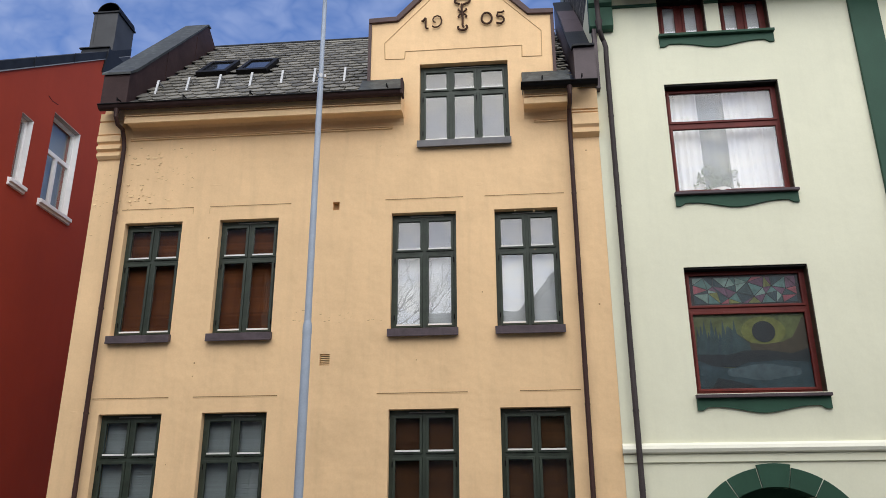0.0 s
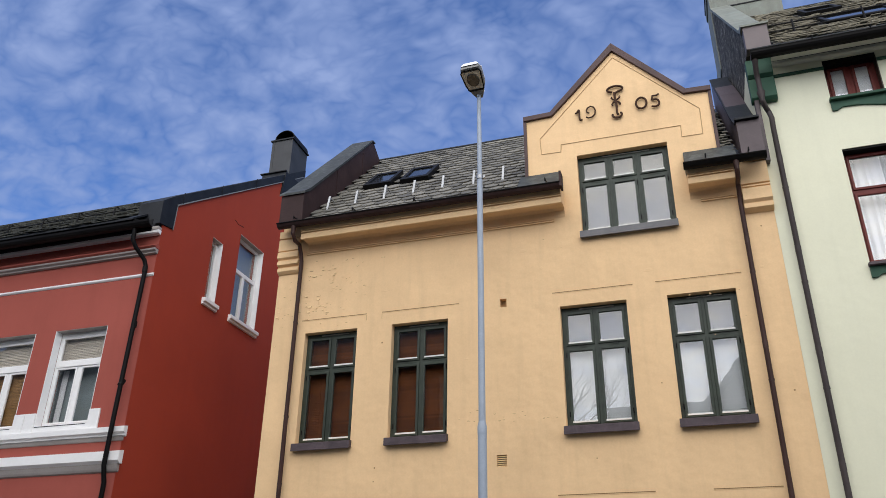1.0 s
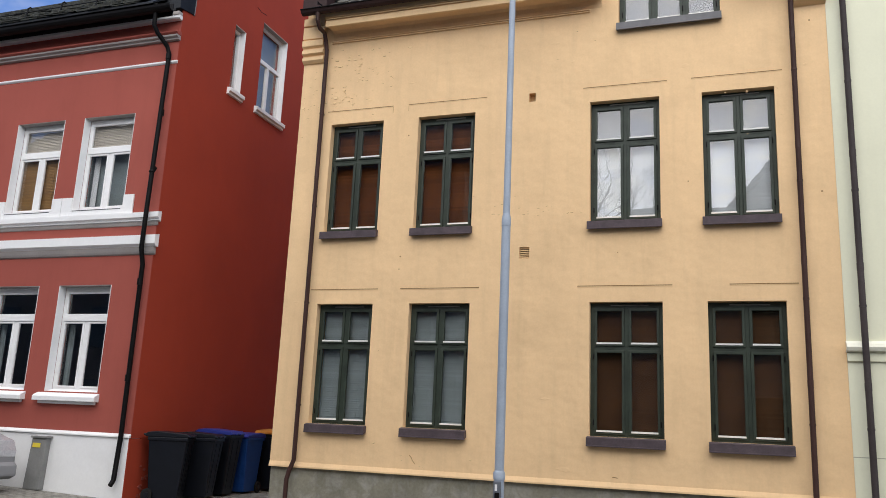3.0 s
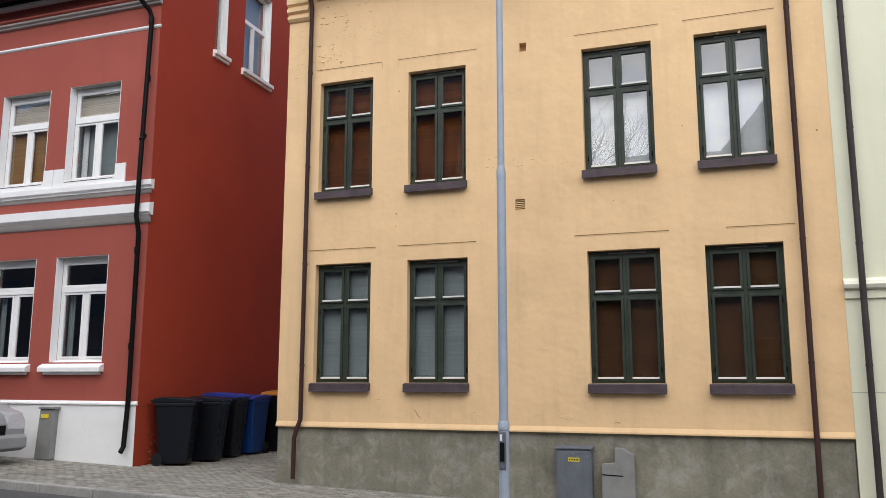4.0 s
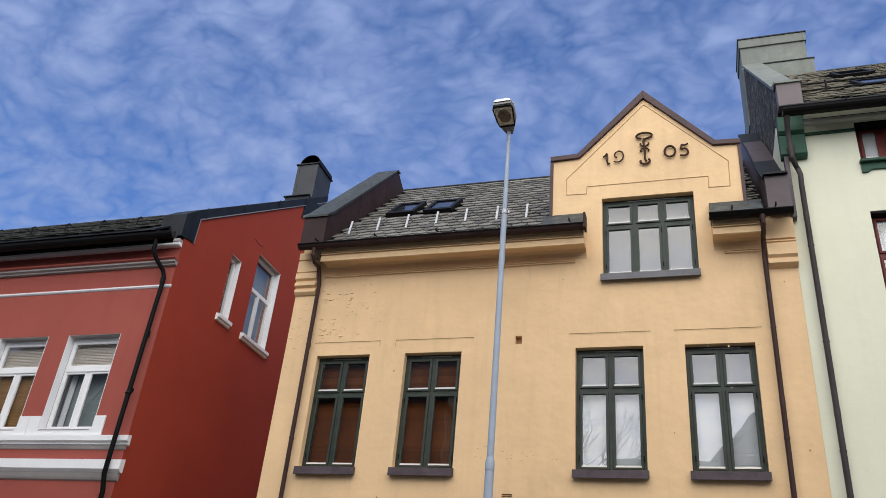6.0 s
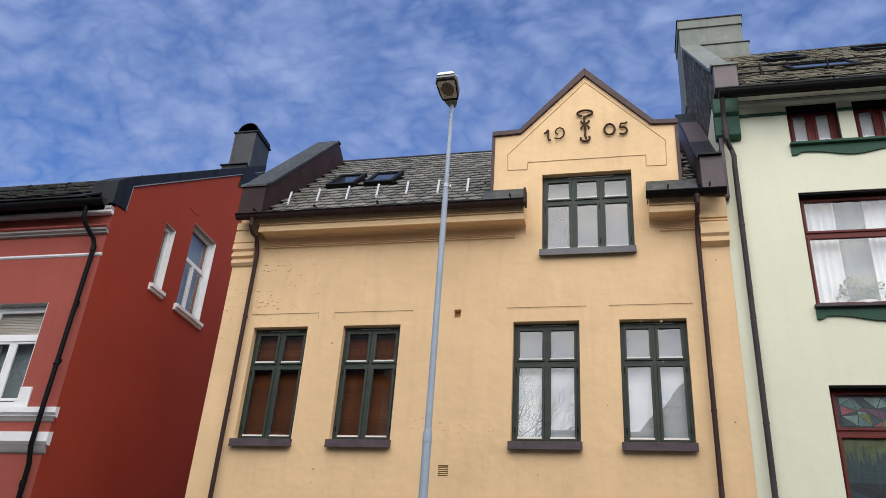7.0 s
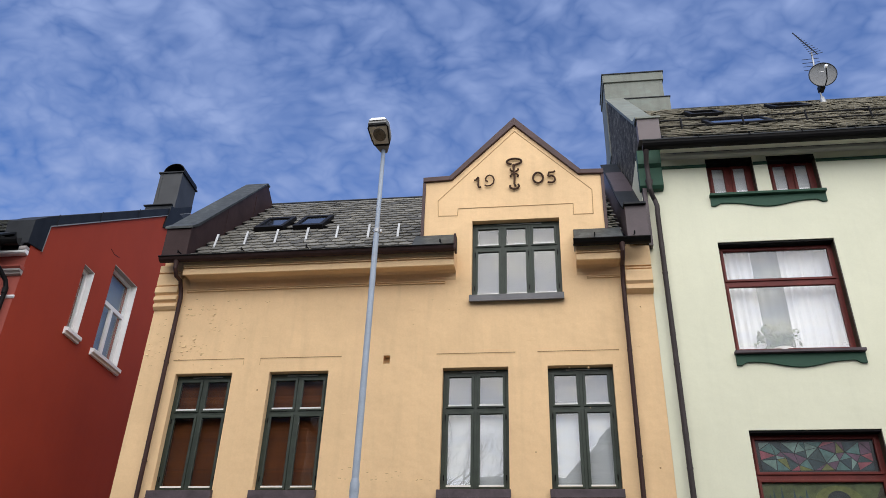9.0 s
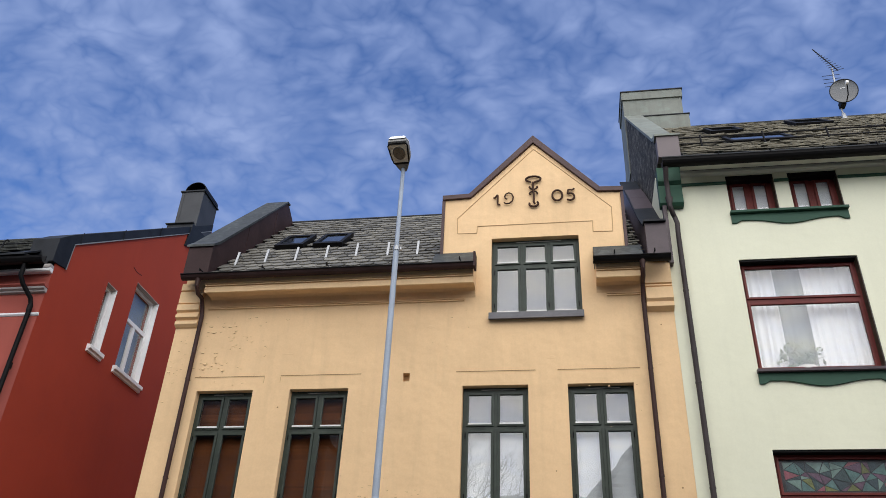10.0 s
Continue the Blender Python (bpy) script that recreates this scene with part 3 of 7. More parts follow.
def casement(house, x0, x1, z0, z1, transom, columns, blind, blind_label, y=0.12, sill="sill"):
    """A green cross-frame window set back in its opening, with its slate sill and its blind."""
    step = (x1 - x0 - 0.11) / columns
    lights = []
    for c in range(columns):
        a, b = x0 + 0.055 + step * c + (0.028 if c else 0), x0 + 0.055 + step * (c + 1) - (0.028 if c < columns - 1 else 0)
        lights += [(a, b, z0 + 0.035, transom - 0.028), (a, b, transom + 0.028, z1 - 0.08)]
    w = Geo().panel(x0, x1, z0, z1, y, y + 0.09, lights)
    win = part("window", w, M["window_green"], house, "green painted wooden cross window", bevel=0.005)
    vent = Geo().box(x0 + 0.28 * (x1 - x0), x0 + 0.80 * (x1 - x0), y - 0.014, y + 0.003, z1 - 0.046, z1 - 0.030)
    part("vent_strip", vent, M["lamp_shell"], win, "thin grey trickle vent strip")
    for c in range(columns):
        a, b = x0 + 0.055 + step * c + (0.028 if c else 0), x0 + 0.055 + step * (c + 1) - (0.028 if c < columns - 1 else 0)
        for low, high in ((z0 + 0.035, transom - 0.028), (transom + 0.028, z1 - 0.08)):
            e = 0.042
            s = Geo().panel(a, b, low, high, y - 0.018, y + 0.03, [(a + e, b - e, low + e, high - e)])
            sash = part("sash", s, M["window_green"], win, bevel=0.006)
            part("glazing_bead", Geo().box(a + e - 0.008, b - e + 0.008, y - 0.026, y - 0.0165, low + e - 0.014, low + e + 0.012), M["bead"], sash, "white weathered glazing bead", bevel=0.003)
            clear_shadow(part("pane", Geo().box(a + e, b - e, y + 0.008, y + 0.013, low + e + 0.012, high - e), M["pane"], sash, "clear reflecting glass pane"))
            if low > transom:
                grip = [(a + 0.36 * (b - a), y - 0.03, transom + 0.028), (a + 0.36 * (b - a), y - 0.045, transom + 0.02), (b - 0.3 * (b - a), y - 0.045, transom + 0.012), (b - 0.3 * (b - a), y - 0.02, transom + 0.012)]
                part("stay_hook", Geo().tube(grip, 0.006, 5), M["gutter"], sash, "small dark iron stay hook")
            else:
                for hz in (low + 0.12, high - 0.14):
                    hx = a - 0.004 if c == 0 else b + 0.004
                    part("hinge", Geo().tube([(hx, y - 0.022, hz), (hx, y - 0.022, hz + 0.08)], 0.009, 6), M["gutter"], sash)
    s = Geo()
    s.along_x([(-0.085, z0 - 0.135), (-0.085, z0 - 0.02), (0.0, z0 - 0.002), (y + 0.02, z0 - 0.002), (y + 0.02, z0 - 0.06), (0.0, z0 - 0.115)], x0 - 0.03, x1 + 0.02)
    s.along_x([(-0.094, z0 - 0.145), (-0.094, z0 - 0.125), (-0.0855, z0 - 0.125), (-0.07, z0 - 0.145)], x0 - 0.03, x1 + 0.02)
    part("window_sill", s, M[sill], win, "dark slate-clad sill", bevel=0.004)
    if blind:
        drop = transom if blind == "white_blind" else z1 - 0.10
        part("blind", slats(x0 + 0.06, x1 - 0.06, z0 + 0.04, drop, y + 0.11, *BLIND_SLATS[blind]), M[blind], win, blind_label)
        if blind == "white_blind":
            # added grey sheet gives the upper panes the tone of reflected sky
            part("roller_screen", Geo().box(x0 + 0.02, x1 - 0.02, y + 0.20, y + 0.21, transom - 0.1, z1), M["plain_grey"], win, "grey sheet in place of reflected sky")
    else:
        # gable panes: a grey sheet stands in for the sky they reflect
        part("roller_screen", Geo().box(x0 - 0.2, x1 + 0.2, y + 0.24, y + 0.25, z0 - 0.2, z1 + 0.1), M["plain_grey"], win, "pale grey sheet in place of sky on the panes")
    return win


# ---------------------------------------------------------------- the yellow house
yellow = thing("yellow_house", (-0.9, 0, -0.1), "three-storey ochre yellow rendered town house with gable dated 1905", "house")
X0, X1 = -5.175, 3.425
UP = [(-4.523, -3.528), (-2.885, -1.886), (0.0, 1.051), (1.671, 2.6845)]
LOW = [(-4.529, -3.520), (-2.880, -1.863), (0.006, 1.060), (1.680, 2.715)]
Z_UP, Z_LOW, Z_TOP = (4.80, 6.734), (1.61, 3.556), (8.02, 9.52)
openings = [(a, b, *Z_UP) for a, b in UP] + [(a, b, *Z_LOW) for a, b in LOW] + [(0.443, 1.969, 8.02, 8.96), (-0.985, -0.875, 6.83, 6.975), (-1.085, -0.93, 4.245, 4.425)]
g = Geo().panel(X0, X1, 0.90, 8.96, 0.0, 0.34, openings)
part("wall", g, M["yellow"], yellow, "ochre yellow rendered wall, flaking in places")
g = Geo().panel(-0.42, 2.745, 8.962, 10.40, 0.002, 0.34, [(0.443, 1.969, 8.95, 9.52)])
g.along_y([(-0.42, 10.40), (2.745, 10.40), (2.35, 10.43), (1.215, 11.62), (0.07, 10.43)], 0.002, 0.34)
gable = part("gable", g, M["yellow"], yellow, "ochre yellow stepped gable with pointed top")
for body in (Geo().box(X0 + 0.002, X0 + 0.3, 0.342, 10.5, -0.6, 9.2), Geo().box(X1 - 0.3, X1 - 0.002, 0.342, 10.5, -0.6, 9.2), Geo().box(X0 + 0.302, X1 - 0.302, 10.2, 10.5, -0.6, 9.2)):
    part("wall", body, M["yellow"], yellow)
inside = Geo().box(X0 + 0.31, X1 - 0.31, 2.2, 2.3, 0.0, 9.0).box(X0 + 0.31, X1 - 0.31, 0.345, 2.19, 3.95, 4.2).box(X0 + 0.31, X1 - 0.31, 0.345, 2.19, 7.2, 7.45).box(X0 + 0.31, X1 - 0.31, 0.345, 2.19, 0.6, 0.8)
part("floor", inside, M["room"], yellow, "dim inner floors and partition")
g = Geo().box(X0 + 0.01, X1 - 0.012, 0.03, 0.33, -0.7, 0.899)
plinth = part("plinth", g, M["concrete"], yellow, "stained grey concrete plinth", bevel=0.006)
part("drip_edge", Geo().along_x([(-0.03, 0.90), (-0.03, 0.925), (-0.004, 0.985), (0.0, 0.985), (0.0, 0.90)], X0, X1), M["yellow"], yellow, "yellow rendered drip edge", bevel=0.004)

for i, (a, b) in enumerate(UP):
    casement(yellow, a, b, *Z_UP, 6.065, 2, "brown_blind" if i < 2 else "white_blind", "brown wooden slat blind" if i < 2 else "white slat blind")
for i, (a, b) in enumerate(LOW):
    casement(yellow, a, b, *Z_LOW, 2.885, 2, "grey_blind" if i < 2 else "tan_blind", "pale grey slat blind" if i < 2 else "dark brown blind")
casement(yellow, 0.443, 1.969, *Z_TOP, 9.0, 3, None, "", sill="sill_grey")

# scored lines over the windows: dark strip for the groove's shade, lip under it
def scored(a, b, z, ends=()):
    line = part("plaster_line", Geo().box(a, b, -0.003, 0.001, z - 0.006, z + 0.006), M["score"], yellow, "scored line, its shade a dark strip")
    part("lip", Geo().along_x([(-0.001, z - 0.022), (-0.004, z - 0.012), (-0.004, z - 0.007), (-0.001, z - 0.007)], a, b), M["yellow"], line)
    for x in ends:
        part("end_score", Geo().box(x - 0.004, x + 0.004, -0.0025, 0.001, z - 0.12, z - 0.006), M["groove"], line)


for a, b, ends in ((-4.61, -3.36, (-3.363,)), (-3.08, -1.69, (-3.077,)), (-0.11, 1.17, ()), (1.52, 2.80, ())):
    scored(a, b, 6.978, ends)
for a, b in ((-4.67, -3.44), (-3.05, -1.72), (-0.18, 1.20), (1.98, 2.88)):
    scored(a, b, 3.798)

# cornices and consoles
CORNICE = [(-0.001, 8.78), (-0.39, 8.78), (-0.385, 8.600), (-0.345, 8.599), (-0.345, 8.583), (-0.378, 8.582), (-0.378, 8.562), (-0.335, 8.561), (-0.335, 8.545), (-0.368, 8.544), (-0.368, 8.436),
           (-0.355, 8.428), (-0.335, 8.452), (-0.24, 8.475), (-0.11, 8.480), (-0.045, 8.455), (-0.016, 8.395), (-0.001, 8.342)]
for a, b in ((-4.60, 0.18), (2.215, 2.92)):
    part("cornice", Geo().along_x(CORNICE, a, b), M["yellow"], yellow, "moulded yellow cornice")
for a, b in ((-4.63, -0.01), (2.38, 2.92)):
    part("moulding", Geo().along_x([(-0.03, 8.278), (-0.03, 8.296), (-0.006, 8.298), (-0.006, 8.308), (-0.03, 8.310), (-0.03, 8.328), (-0.001, 8.332), (-0.001, 8.275)], a, b), M["yellow"], yellow)
LEFT_STEP = [(-0.001, 8.80), (-0.21, 8.80), (-0.21, 8.66), (-0.13, 8.657), (-0.13, 8.633), (-0.205, 8.63), (-0.205, 8.40), (-0.13, 8.397), (-0.13, 8.373), (-0.23, 8.37), (-0.23, 8.255),
             (-0.14, 8.225), (-0.14, 8.185), (-0.20, 8.18), (-0.20, 8.12), (-0.09, 8.09), (-0.09, 8.06), (-0.14, 8.055), (-0.14, 8.0), (-0.06, 7.96), (-0.001, 7.95)]
part("console", Geo().along_x([(0.55 * y, z - 0.02) for y, z in LEFT_STEP], X0 - 0.005, -4.76), M["yellow"], yellow, "stepped yellow corner console")
RIGHT_STEP = [(-0.001, 8.80), (-0.20, 8.80), (-0.20, 8.43), (-0.13, 8.427), (-0.13, 8.405), (-0.20, 8.40), (-0.20, 8.375), (-0.13, 8.372), (-0.13, 8.35), (-0.22, 8.345), (-0.22, 8.14), (-0.15, 8.10), (-0.15, 8.075), (-0.17, 8.07), (-0.17, 8.01), (-0.06, 7.975), (-0.001, 7.96)]
part("console", Geo().along_x([(0.7 * y, z - 0.01) for y, z in RIGHT_STEP], 3.0, X1 + 0.005), M["yellow"], yellow, "stepped yellow corner console")

# gable: incised line, coping, date and ornament
line = [(-0.17, 9.66), (-0.185, 9.99), (1.22, 11.50), (2.575, 10.08), (2.565, 9.565), (2.225, 9.57), (2.23, 9.80), (0.185, 9.80), (0.175, 9.65)]
# incised line drawn as a thin raised strip in the groove's shaded tone
for (ax, az), (bx, bz) in zip(line, line[1:] + line[:1]):
    part("plaster_line", Geo().tube([(ax, -0.001, az), (bx, -0.001, bz)], 0.007, 6), M["groove"], gable)
cope = [(-0.47, 10.40), (0.055, 10.42), (1.215, 11.63), (2.345, 10.42), (2.80, 10.40)]
top = [(-0.47, 10.495), (0.02, 10.51), (1.215, 11.805), (2.395, 10.51), (2.80, 10.495)]
for k in range(4):
    ring = [cope[k], cope[k + 1], top[k + 1], top[k]]
    part("coping", Geo().along_y(ring, -0.05, 0.42), M["coping"], gable, "brown sheet-metal coping", bevel=0.006)
for a, b in ((-0.475, -0.421), (2.746, 2.80)):
    part("edge_flashing", Geo().box(a, b, -0.025, 0.42, 9.20, 10.398), M["coping"], gable, "brown sheet-metal edge")


def stroke(points, r=0.018, closed=False):
    return Geo().tube([(x, -0.035, z) for x, z in points], r, 7, closed)


def arc(cx, cz, rx, rz, a0, a1, n=12):
    return [(cx + rx * math.cos(radians(a0 + (a1 - a0) * k / n)), cz + rz * math.sin(radians(a0 + (a1 - a0) * k / n))) for k in range(n + 1)]


date_group = thing("date_ornament", (1.2, -0.02, 10.16), "wrought iron ornament and date 1905 on the gable", "ornament")
part("numeral_one", stroke([(0.475, 10.39), (0.50, 10.385), (0.545, 10.45), (0.55, 10.44), (0.548, 10.28), (0.56, 10.225), (0.60, 10.23)]), M["iron"], date_group, "iron numeral 1", smooth=True)
part("numeral_nine", stroke([(0.725, 10.345), (0.69, 10.36), (0.678, 10.41), (0.70, 10.46), (0.755, 10.485), (0.81, 10.455), (0.835, 10.385), (0.82, 10.30), (0.765, 10.25), (0.705, 10.245), (0.665, 10.27)], 0.014), M["iron"], date_group, "iron numeral 9", smooth=True)
part("numeral_zero", stroke(arc(1.632, 10.37, 0.09, 0.115, 0, 345, 20), 0.019, True), M["iron"], date_group, "iron numeral 0", smooth=True)
part("numeral_five", stroke([(1.94, 10.50), (1.90, 10.475), (1.83, 10.48), (1.815, 10.40)] + arc(1.865, 10.325, 0.07, 0.075, 120, -110, 12) + [(1.80, 10.265)]), M["iron"], date_group, "iron numeral 5", smooth=True)
part("loop", stroke(arc(1.205, 10.765, 0.135, 0.065, 250, -70, 20)[:-2] + [(1.22, 10.69), (1.19, 10.64)], 0.02), M["iron"], date_group, "iron loop", smooth=True)
part("stem", stroke([(1.19, 10.70), (1.195, 10.55), (1.21, 10.40), (1.205, 10.26), (1.225, 10.21)], 0.02), M["iron"], date_group, smooth=True)
for s in (-1, 1):
    part("scroll", stroke([(1.205, 10.52)] + [(1.205 + s * 0.05, 10.555), (1.205 + s * 0.075, 10.58), (1.205 + s * 0.065, 10.60)], 0.016), M["iron"], date_group, smooth=True)
    part("scroll", stroke([(1.205, 10.50)] + [(1.205 + s * 0.05, 10.475), (1.205 + s * 0.075, 10.44), (1.205 + s * 0.06, 10.42)], 0.016), M["iron"], date_group, smooth=True)
part("hook", stroke(arc(1.205, 10.21, 0.08, 0.06, 160, 400, 14), 0.02), M["iron"], date_group, smooth=True)

# small openings
part("vent_hole", Geo().box(-0.985, -0.875, 0.10, 0.12, 6.83, 6.975), M["groove"], yellow, "bricked niche with bare render")
for k in range(6):
    z = 4.255 + k * 0.0285
    part("louvre", Geo().along_x([(0.01, z), (0.045, z + 0.022), (0.05, z + 0.016), (0.015, z - 0.006)], -1.083, -0.932), M["yellow_light"], yellow)
part("vent_back", Geo().box(-1.085, -0.93, 0.09, 0.11, 4.245, 4.425), M["iron"], yellow)

# main roof: eave 8.76 at y -0.4, 45 degrees, ridge at y 3.2
ROOF = lambda y: 8.765 + 0.986 * (y + 0.40)
g = Geo()
for a, b, y in ((-4.72, -0.424, -0.44), (-0.424, 2.75, 1.25), (2.75, 3.02, -0.44)):
    g.along_x([(y, ROOF(y) - 0.05), (y, ROOF(y) - 0.012), (3.2, ROOF(3.2) - 0.012), (10.45, 9.25), (10.45, 9.1), (3.2, ROOF(3.2) - 0.2)], a, b)
roof = part("roof", g, M["dark_metal"], yellow, "grey scale-slate roof")
part("ridge_cap", Geo().tube([(-4.7, 3.2, ROOF(3.2) + 0.0), (0.2, 3.2, ROOF(3.2) + 0.0)], 0.045, 8), M["dark_metal"], roof)
# dormer roof behind the gable
g = Geo()
for s, x in ((-1, -0.45), (1, 2.78)):
    g.add([(1.215, 0.42, 11.72), (x, 0.42, 10.43), (x, 1.40, 10.45), (1.215, 2.75, 11.72), (1.215, 0.42, 11.62), (x, 0.42, 10.33), (x, 1.4, 10.35), (1.215, 2.75, 11.62)],
          [(0, 1, 2, 3), (4, 7, 6, 5), (0, 4, 5, 1), (1, 5, 6, 2), (2, 6, 7, 3), (3, 7, 4, 0)])
part("dormer_roof", g, M["dark_metal"], yellow, "dark sheet-metal dormer roof")
for a, b in ((-0.419, -0.25), (2.575, 2.744)):
    part("dormer_cheek", Geo().add([(a, 0.342, 9.0), (b, 0.342, 9.0), (b, 1.45, 10.5), (a, 1.45, 10.5), (a, 0.342, 10.4), (b, 0.342, 10.4)],
                                   [(0, 1, 2, 3), (0, 3, 4), (1, 5, 2), (3, 2, 5, 4), (0, 4, 5, 1)]), M["brown_metal"], yellow)
# copper aprons where the eave meets the gable
for a, b in ((-0.56, 0.15), (2.20, 3.0)):
    part("apron", Geo().add([(a, -0.47, ROOF(-0.47) + 0.03), (b, -0.47, ROOF(-0.47) + 0.03), (b, -0.004, ROOF(-0.004) + 0.10), (a, -0.004, ROOF(-0.004) + 0.10),
                             (a, -0.47, ROOF(-0.47) - 0.01), (b, -0.47, ROOF(-0.47) - 0.01), (b, -0.004, 8.80), (a, -0.004, 8.80)],
                            [(0, 1, 2, 3), (0, 4, 5, 1), (1, 5, 6, 2), (3, 7, 4, 0), (7, 6, 5, 4), (2, 6, 7, 3)]), M["patina"], yellow, "weathered dark green-grey copper apron", bevel=0.01)
# gutters
for a, b in ((-5.0, 0.22), (2.17, 3.41)):
    gut = part("gutter", Geo().along_x(half_round(-0.50, 8.715, 0.09), a, b), M["brown_metal" if a < 0 else "gutter"], yellow, "dark brown half-round gutter")
    part("gutter_lip", Geo().tube([(a, -0.592, 8.70), (b, -0.592, 8.70)], 0.014, 6), M["gutter"], gut)
    part("gutter_board", Geo().box(a + 0.05, b - 0.03, -0.418, -0.402, 8.70, 8.80), M["gutter"], gut)
    n = 5 if a < 0 else 2
    for k in range(n):
        x = a + 0.35 + k * (b - a - 0.6) / (n - 1)
        part("gutter_hook", Geo().tube([(x, -0.60, 8.74), (x, -0.615, 8.79), (x, -0.56, 8.78), (x, -0.48, 8.80)], 0.012, 5), M["gutter"], gut)
part("gutter_end", Geo().box(0.20, 0.235, -0.60, -0.40, 8.62, 8.90), M["brown_metal"], yellow)

# left fire wall, sheathed in brown metal
wall_ring = [(-0.38, 8.72), (-0.38, 9.40), (-0.20, 9.56), (2.56, 12.44), (2.68, 12.46), (3.10, 12.22), (3.1, 11.9)]
fire = part("fire_wall", Geo().along_x(wall_ring, -5.08, -4.61), M["brown_metal"], yellow, "brown metal-clad fire wall", bevel=0.008)
cap = [(-0.41, 9.39), (-0.41, 9.435), (-0.21, 9.605), (2.55, 12.48), (2.70, 12.50), (2.70, 12.465), (2.56, 12.445), (-0.19, 9.56)]
part("wall_cap", Geo().along_x(cap, -5.11, -4.585), M["patina"], fire, "dark grey-green weathered metal cap")
for y in (0.9, 2.1):
    part("seam", Geo().box(-4.609, -4.60, y, y + 0.02, ROOF(y), ROOF(y) + 0.62), M["brown_metal"], fire)
# right fire wall against the green house
ring = [(-0.36, 8.80), (-0.36, 9.46), (-0.20, 9.50), (0.3, 9.95), (1.8, 11.55), (3.4, 13.1), (3.4, 11.9)]
fire = part("fire_wall", Geo().along_x(ring, 3.07, 3.43), M["mauve_dark"], yellow, "brown metal-clad fire wall", bevel=0.008)
part("wall_cap", Geo().along_x([(-0.42, 9.455), (-0.42, 9.49), (-0.20, 9.535), (0.3, 9.985), (3.4, 13.14), (3.4, 13.1), (0.3, 9.945), (-0.2, 9.495)], 3.05, 3.42), M["dark_metal"], fire)
part("brown_flashing", Geo().box(3.432, 3.50, -0.16, -0.02, 8.78, 9.94), M["mauve_dark"], yellow, "brown upright flashing strip")


def downpipe(house, x, top, bottom, mat, label, y=-0.085, gutter_y=-0.50, gutter_z=8.66, bend=0.45, r=0.037, clips=4, jog=0.0, kink=0.0):
    """A rainwater pipe with a swan neck at the gutter, clips and joints."""
    z = top
    pts = [(x + jog, gutter_y, gutter_z), (x + jog, gutter_y, gutter_z - 0.16), (x + jog * 0.5, gutter_y + 0.10, gutter_z - 0.26), (x + jog * 0.2, gutter_y * 0.45, z - 0.02), (x, y - 0.05, z - 0.16), (x, y, z - 0.30), (x, y, 1.02), (x - kink * 0.6, y - 0.01, 0.86), (x - kink, y - 0.01, 0.72), (x - kink * 1.05, y, bottom)]
    pipe = part("downpipe", Geo().tube(pts, r, 12), mat, house, label, smooth=True)
    part("funnel", Geo().tube([(x + jog, gutter_y, gutter_z + 0.02), (x + jog, gutter_y, gutter_z - 0.10)], [r * 1.6, r * 1.05], 12), mat, pipe, smooth=True)
    for k in range(clips):
        zz = 1.2 + (z - 1.7) * (k + 0.4) / clips
        part("pipe_clip", Geo().tube([(x, y, zz), (x, y, zz + 0.03)], r + 0.005, 12).box(x - 0.01, x + 0.01, y, -0.001, zz + 0.01, zz + 0.03), mat, pipe)
        part("pipe_joint", Geo().tube([(x, y, zz + 0.5), (x, y, zz + 0.60)], r + 0.0025, 12), mat, pipe, smooth=True)
    return pipe


downpipe(yellow, -4.69, 8.42, 0.08, M["brown_pipe"], "brown metal rainwater pipe", kink=0.10)
downpipe(yellow, 2.955, 8.42, 0.02, M["brown_pipe"], "brown metal rainwater pipe")

# snow guards on the slates
for x, y in ((-4.34, 0.06), (-3.81, 0.15), (-3.25, 0.21), (-2.67, 0.23), (-2.11, 0.27), (-1.51, 0.27), (-0.95, 0.26)):
    z = ROOF(y)
    part("snow_guard", Geo().add([(x - 0.02, y - 0.01, z + 0.01), (x + 0.02, y - 0.01, z + 0.01), (x + 0.02, y + 0.08, z + 0.36), (x - 0.02, y + 0.08, z + 0.36),
                                  (x - 0.02, y + 0.03, z + 0.03), (x + 0.02, y + 0.03, z + 0.03), (x + 0.02, y + 0.10, z + 0.36), (x - 0.02, y + 0.10, z + 0.36)],
                                 [(0, 1, 2, 3), (4, 7, 6, 5), (0, 4, 5, 1), (1, 5, 6, 2), (2, 6, 7, 3), (3, 7, 4, 0)])
         .tube([(x, y + 0.08, z + 0.33), (x, y + 0.32, z + 0.33)], 0.012, 5), M["galvanised"], roof, "galvanised steel snow guard bracket")

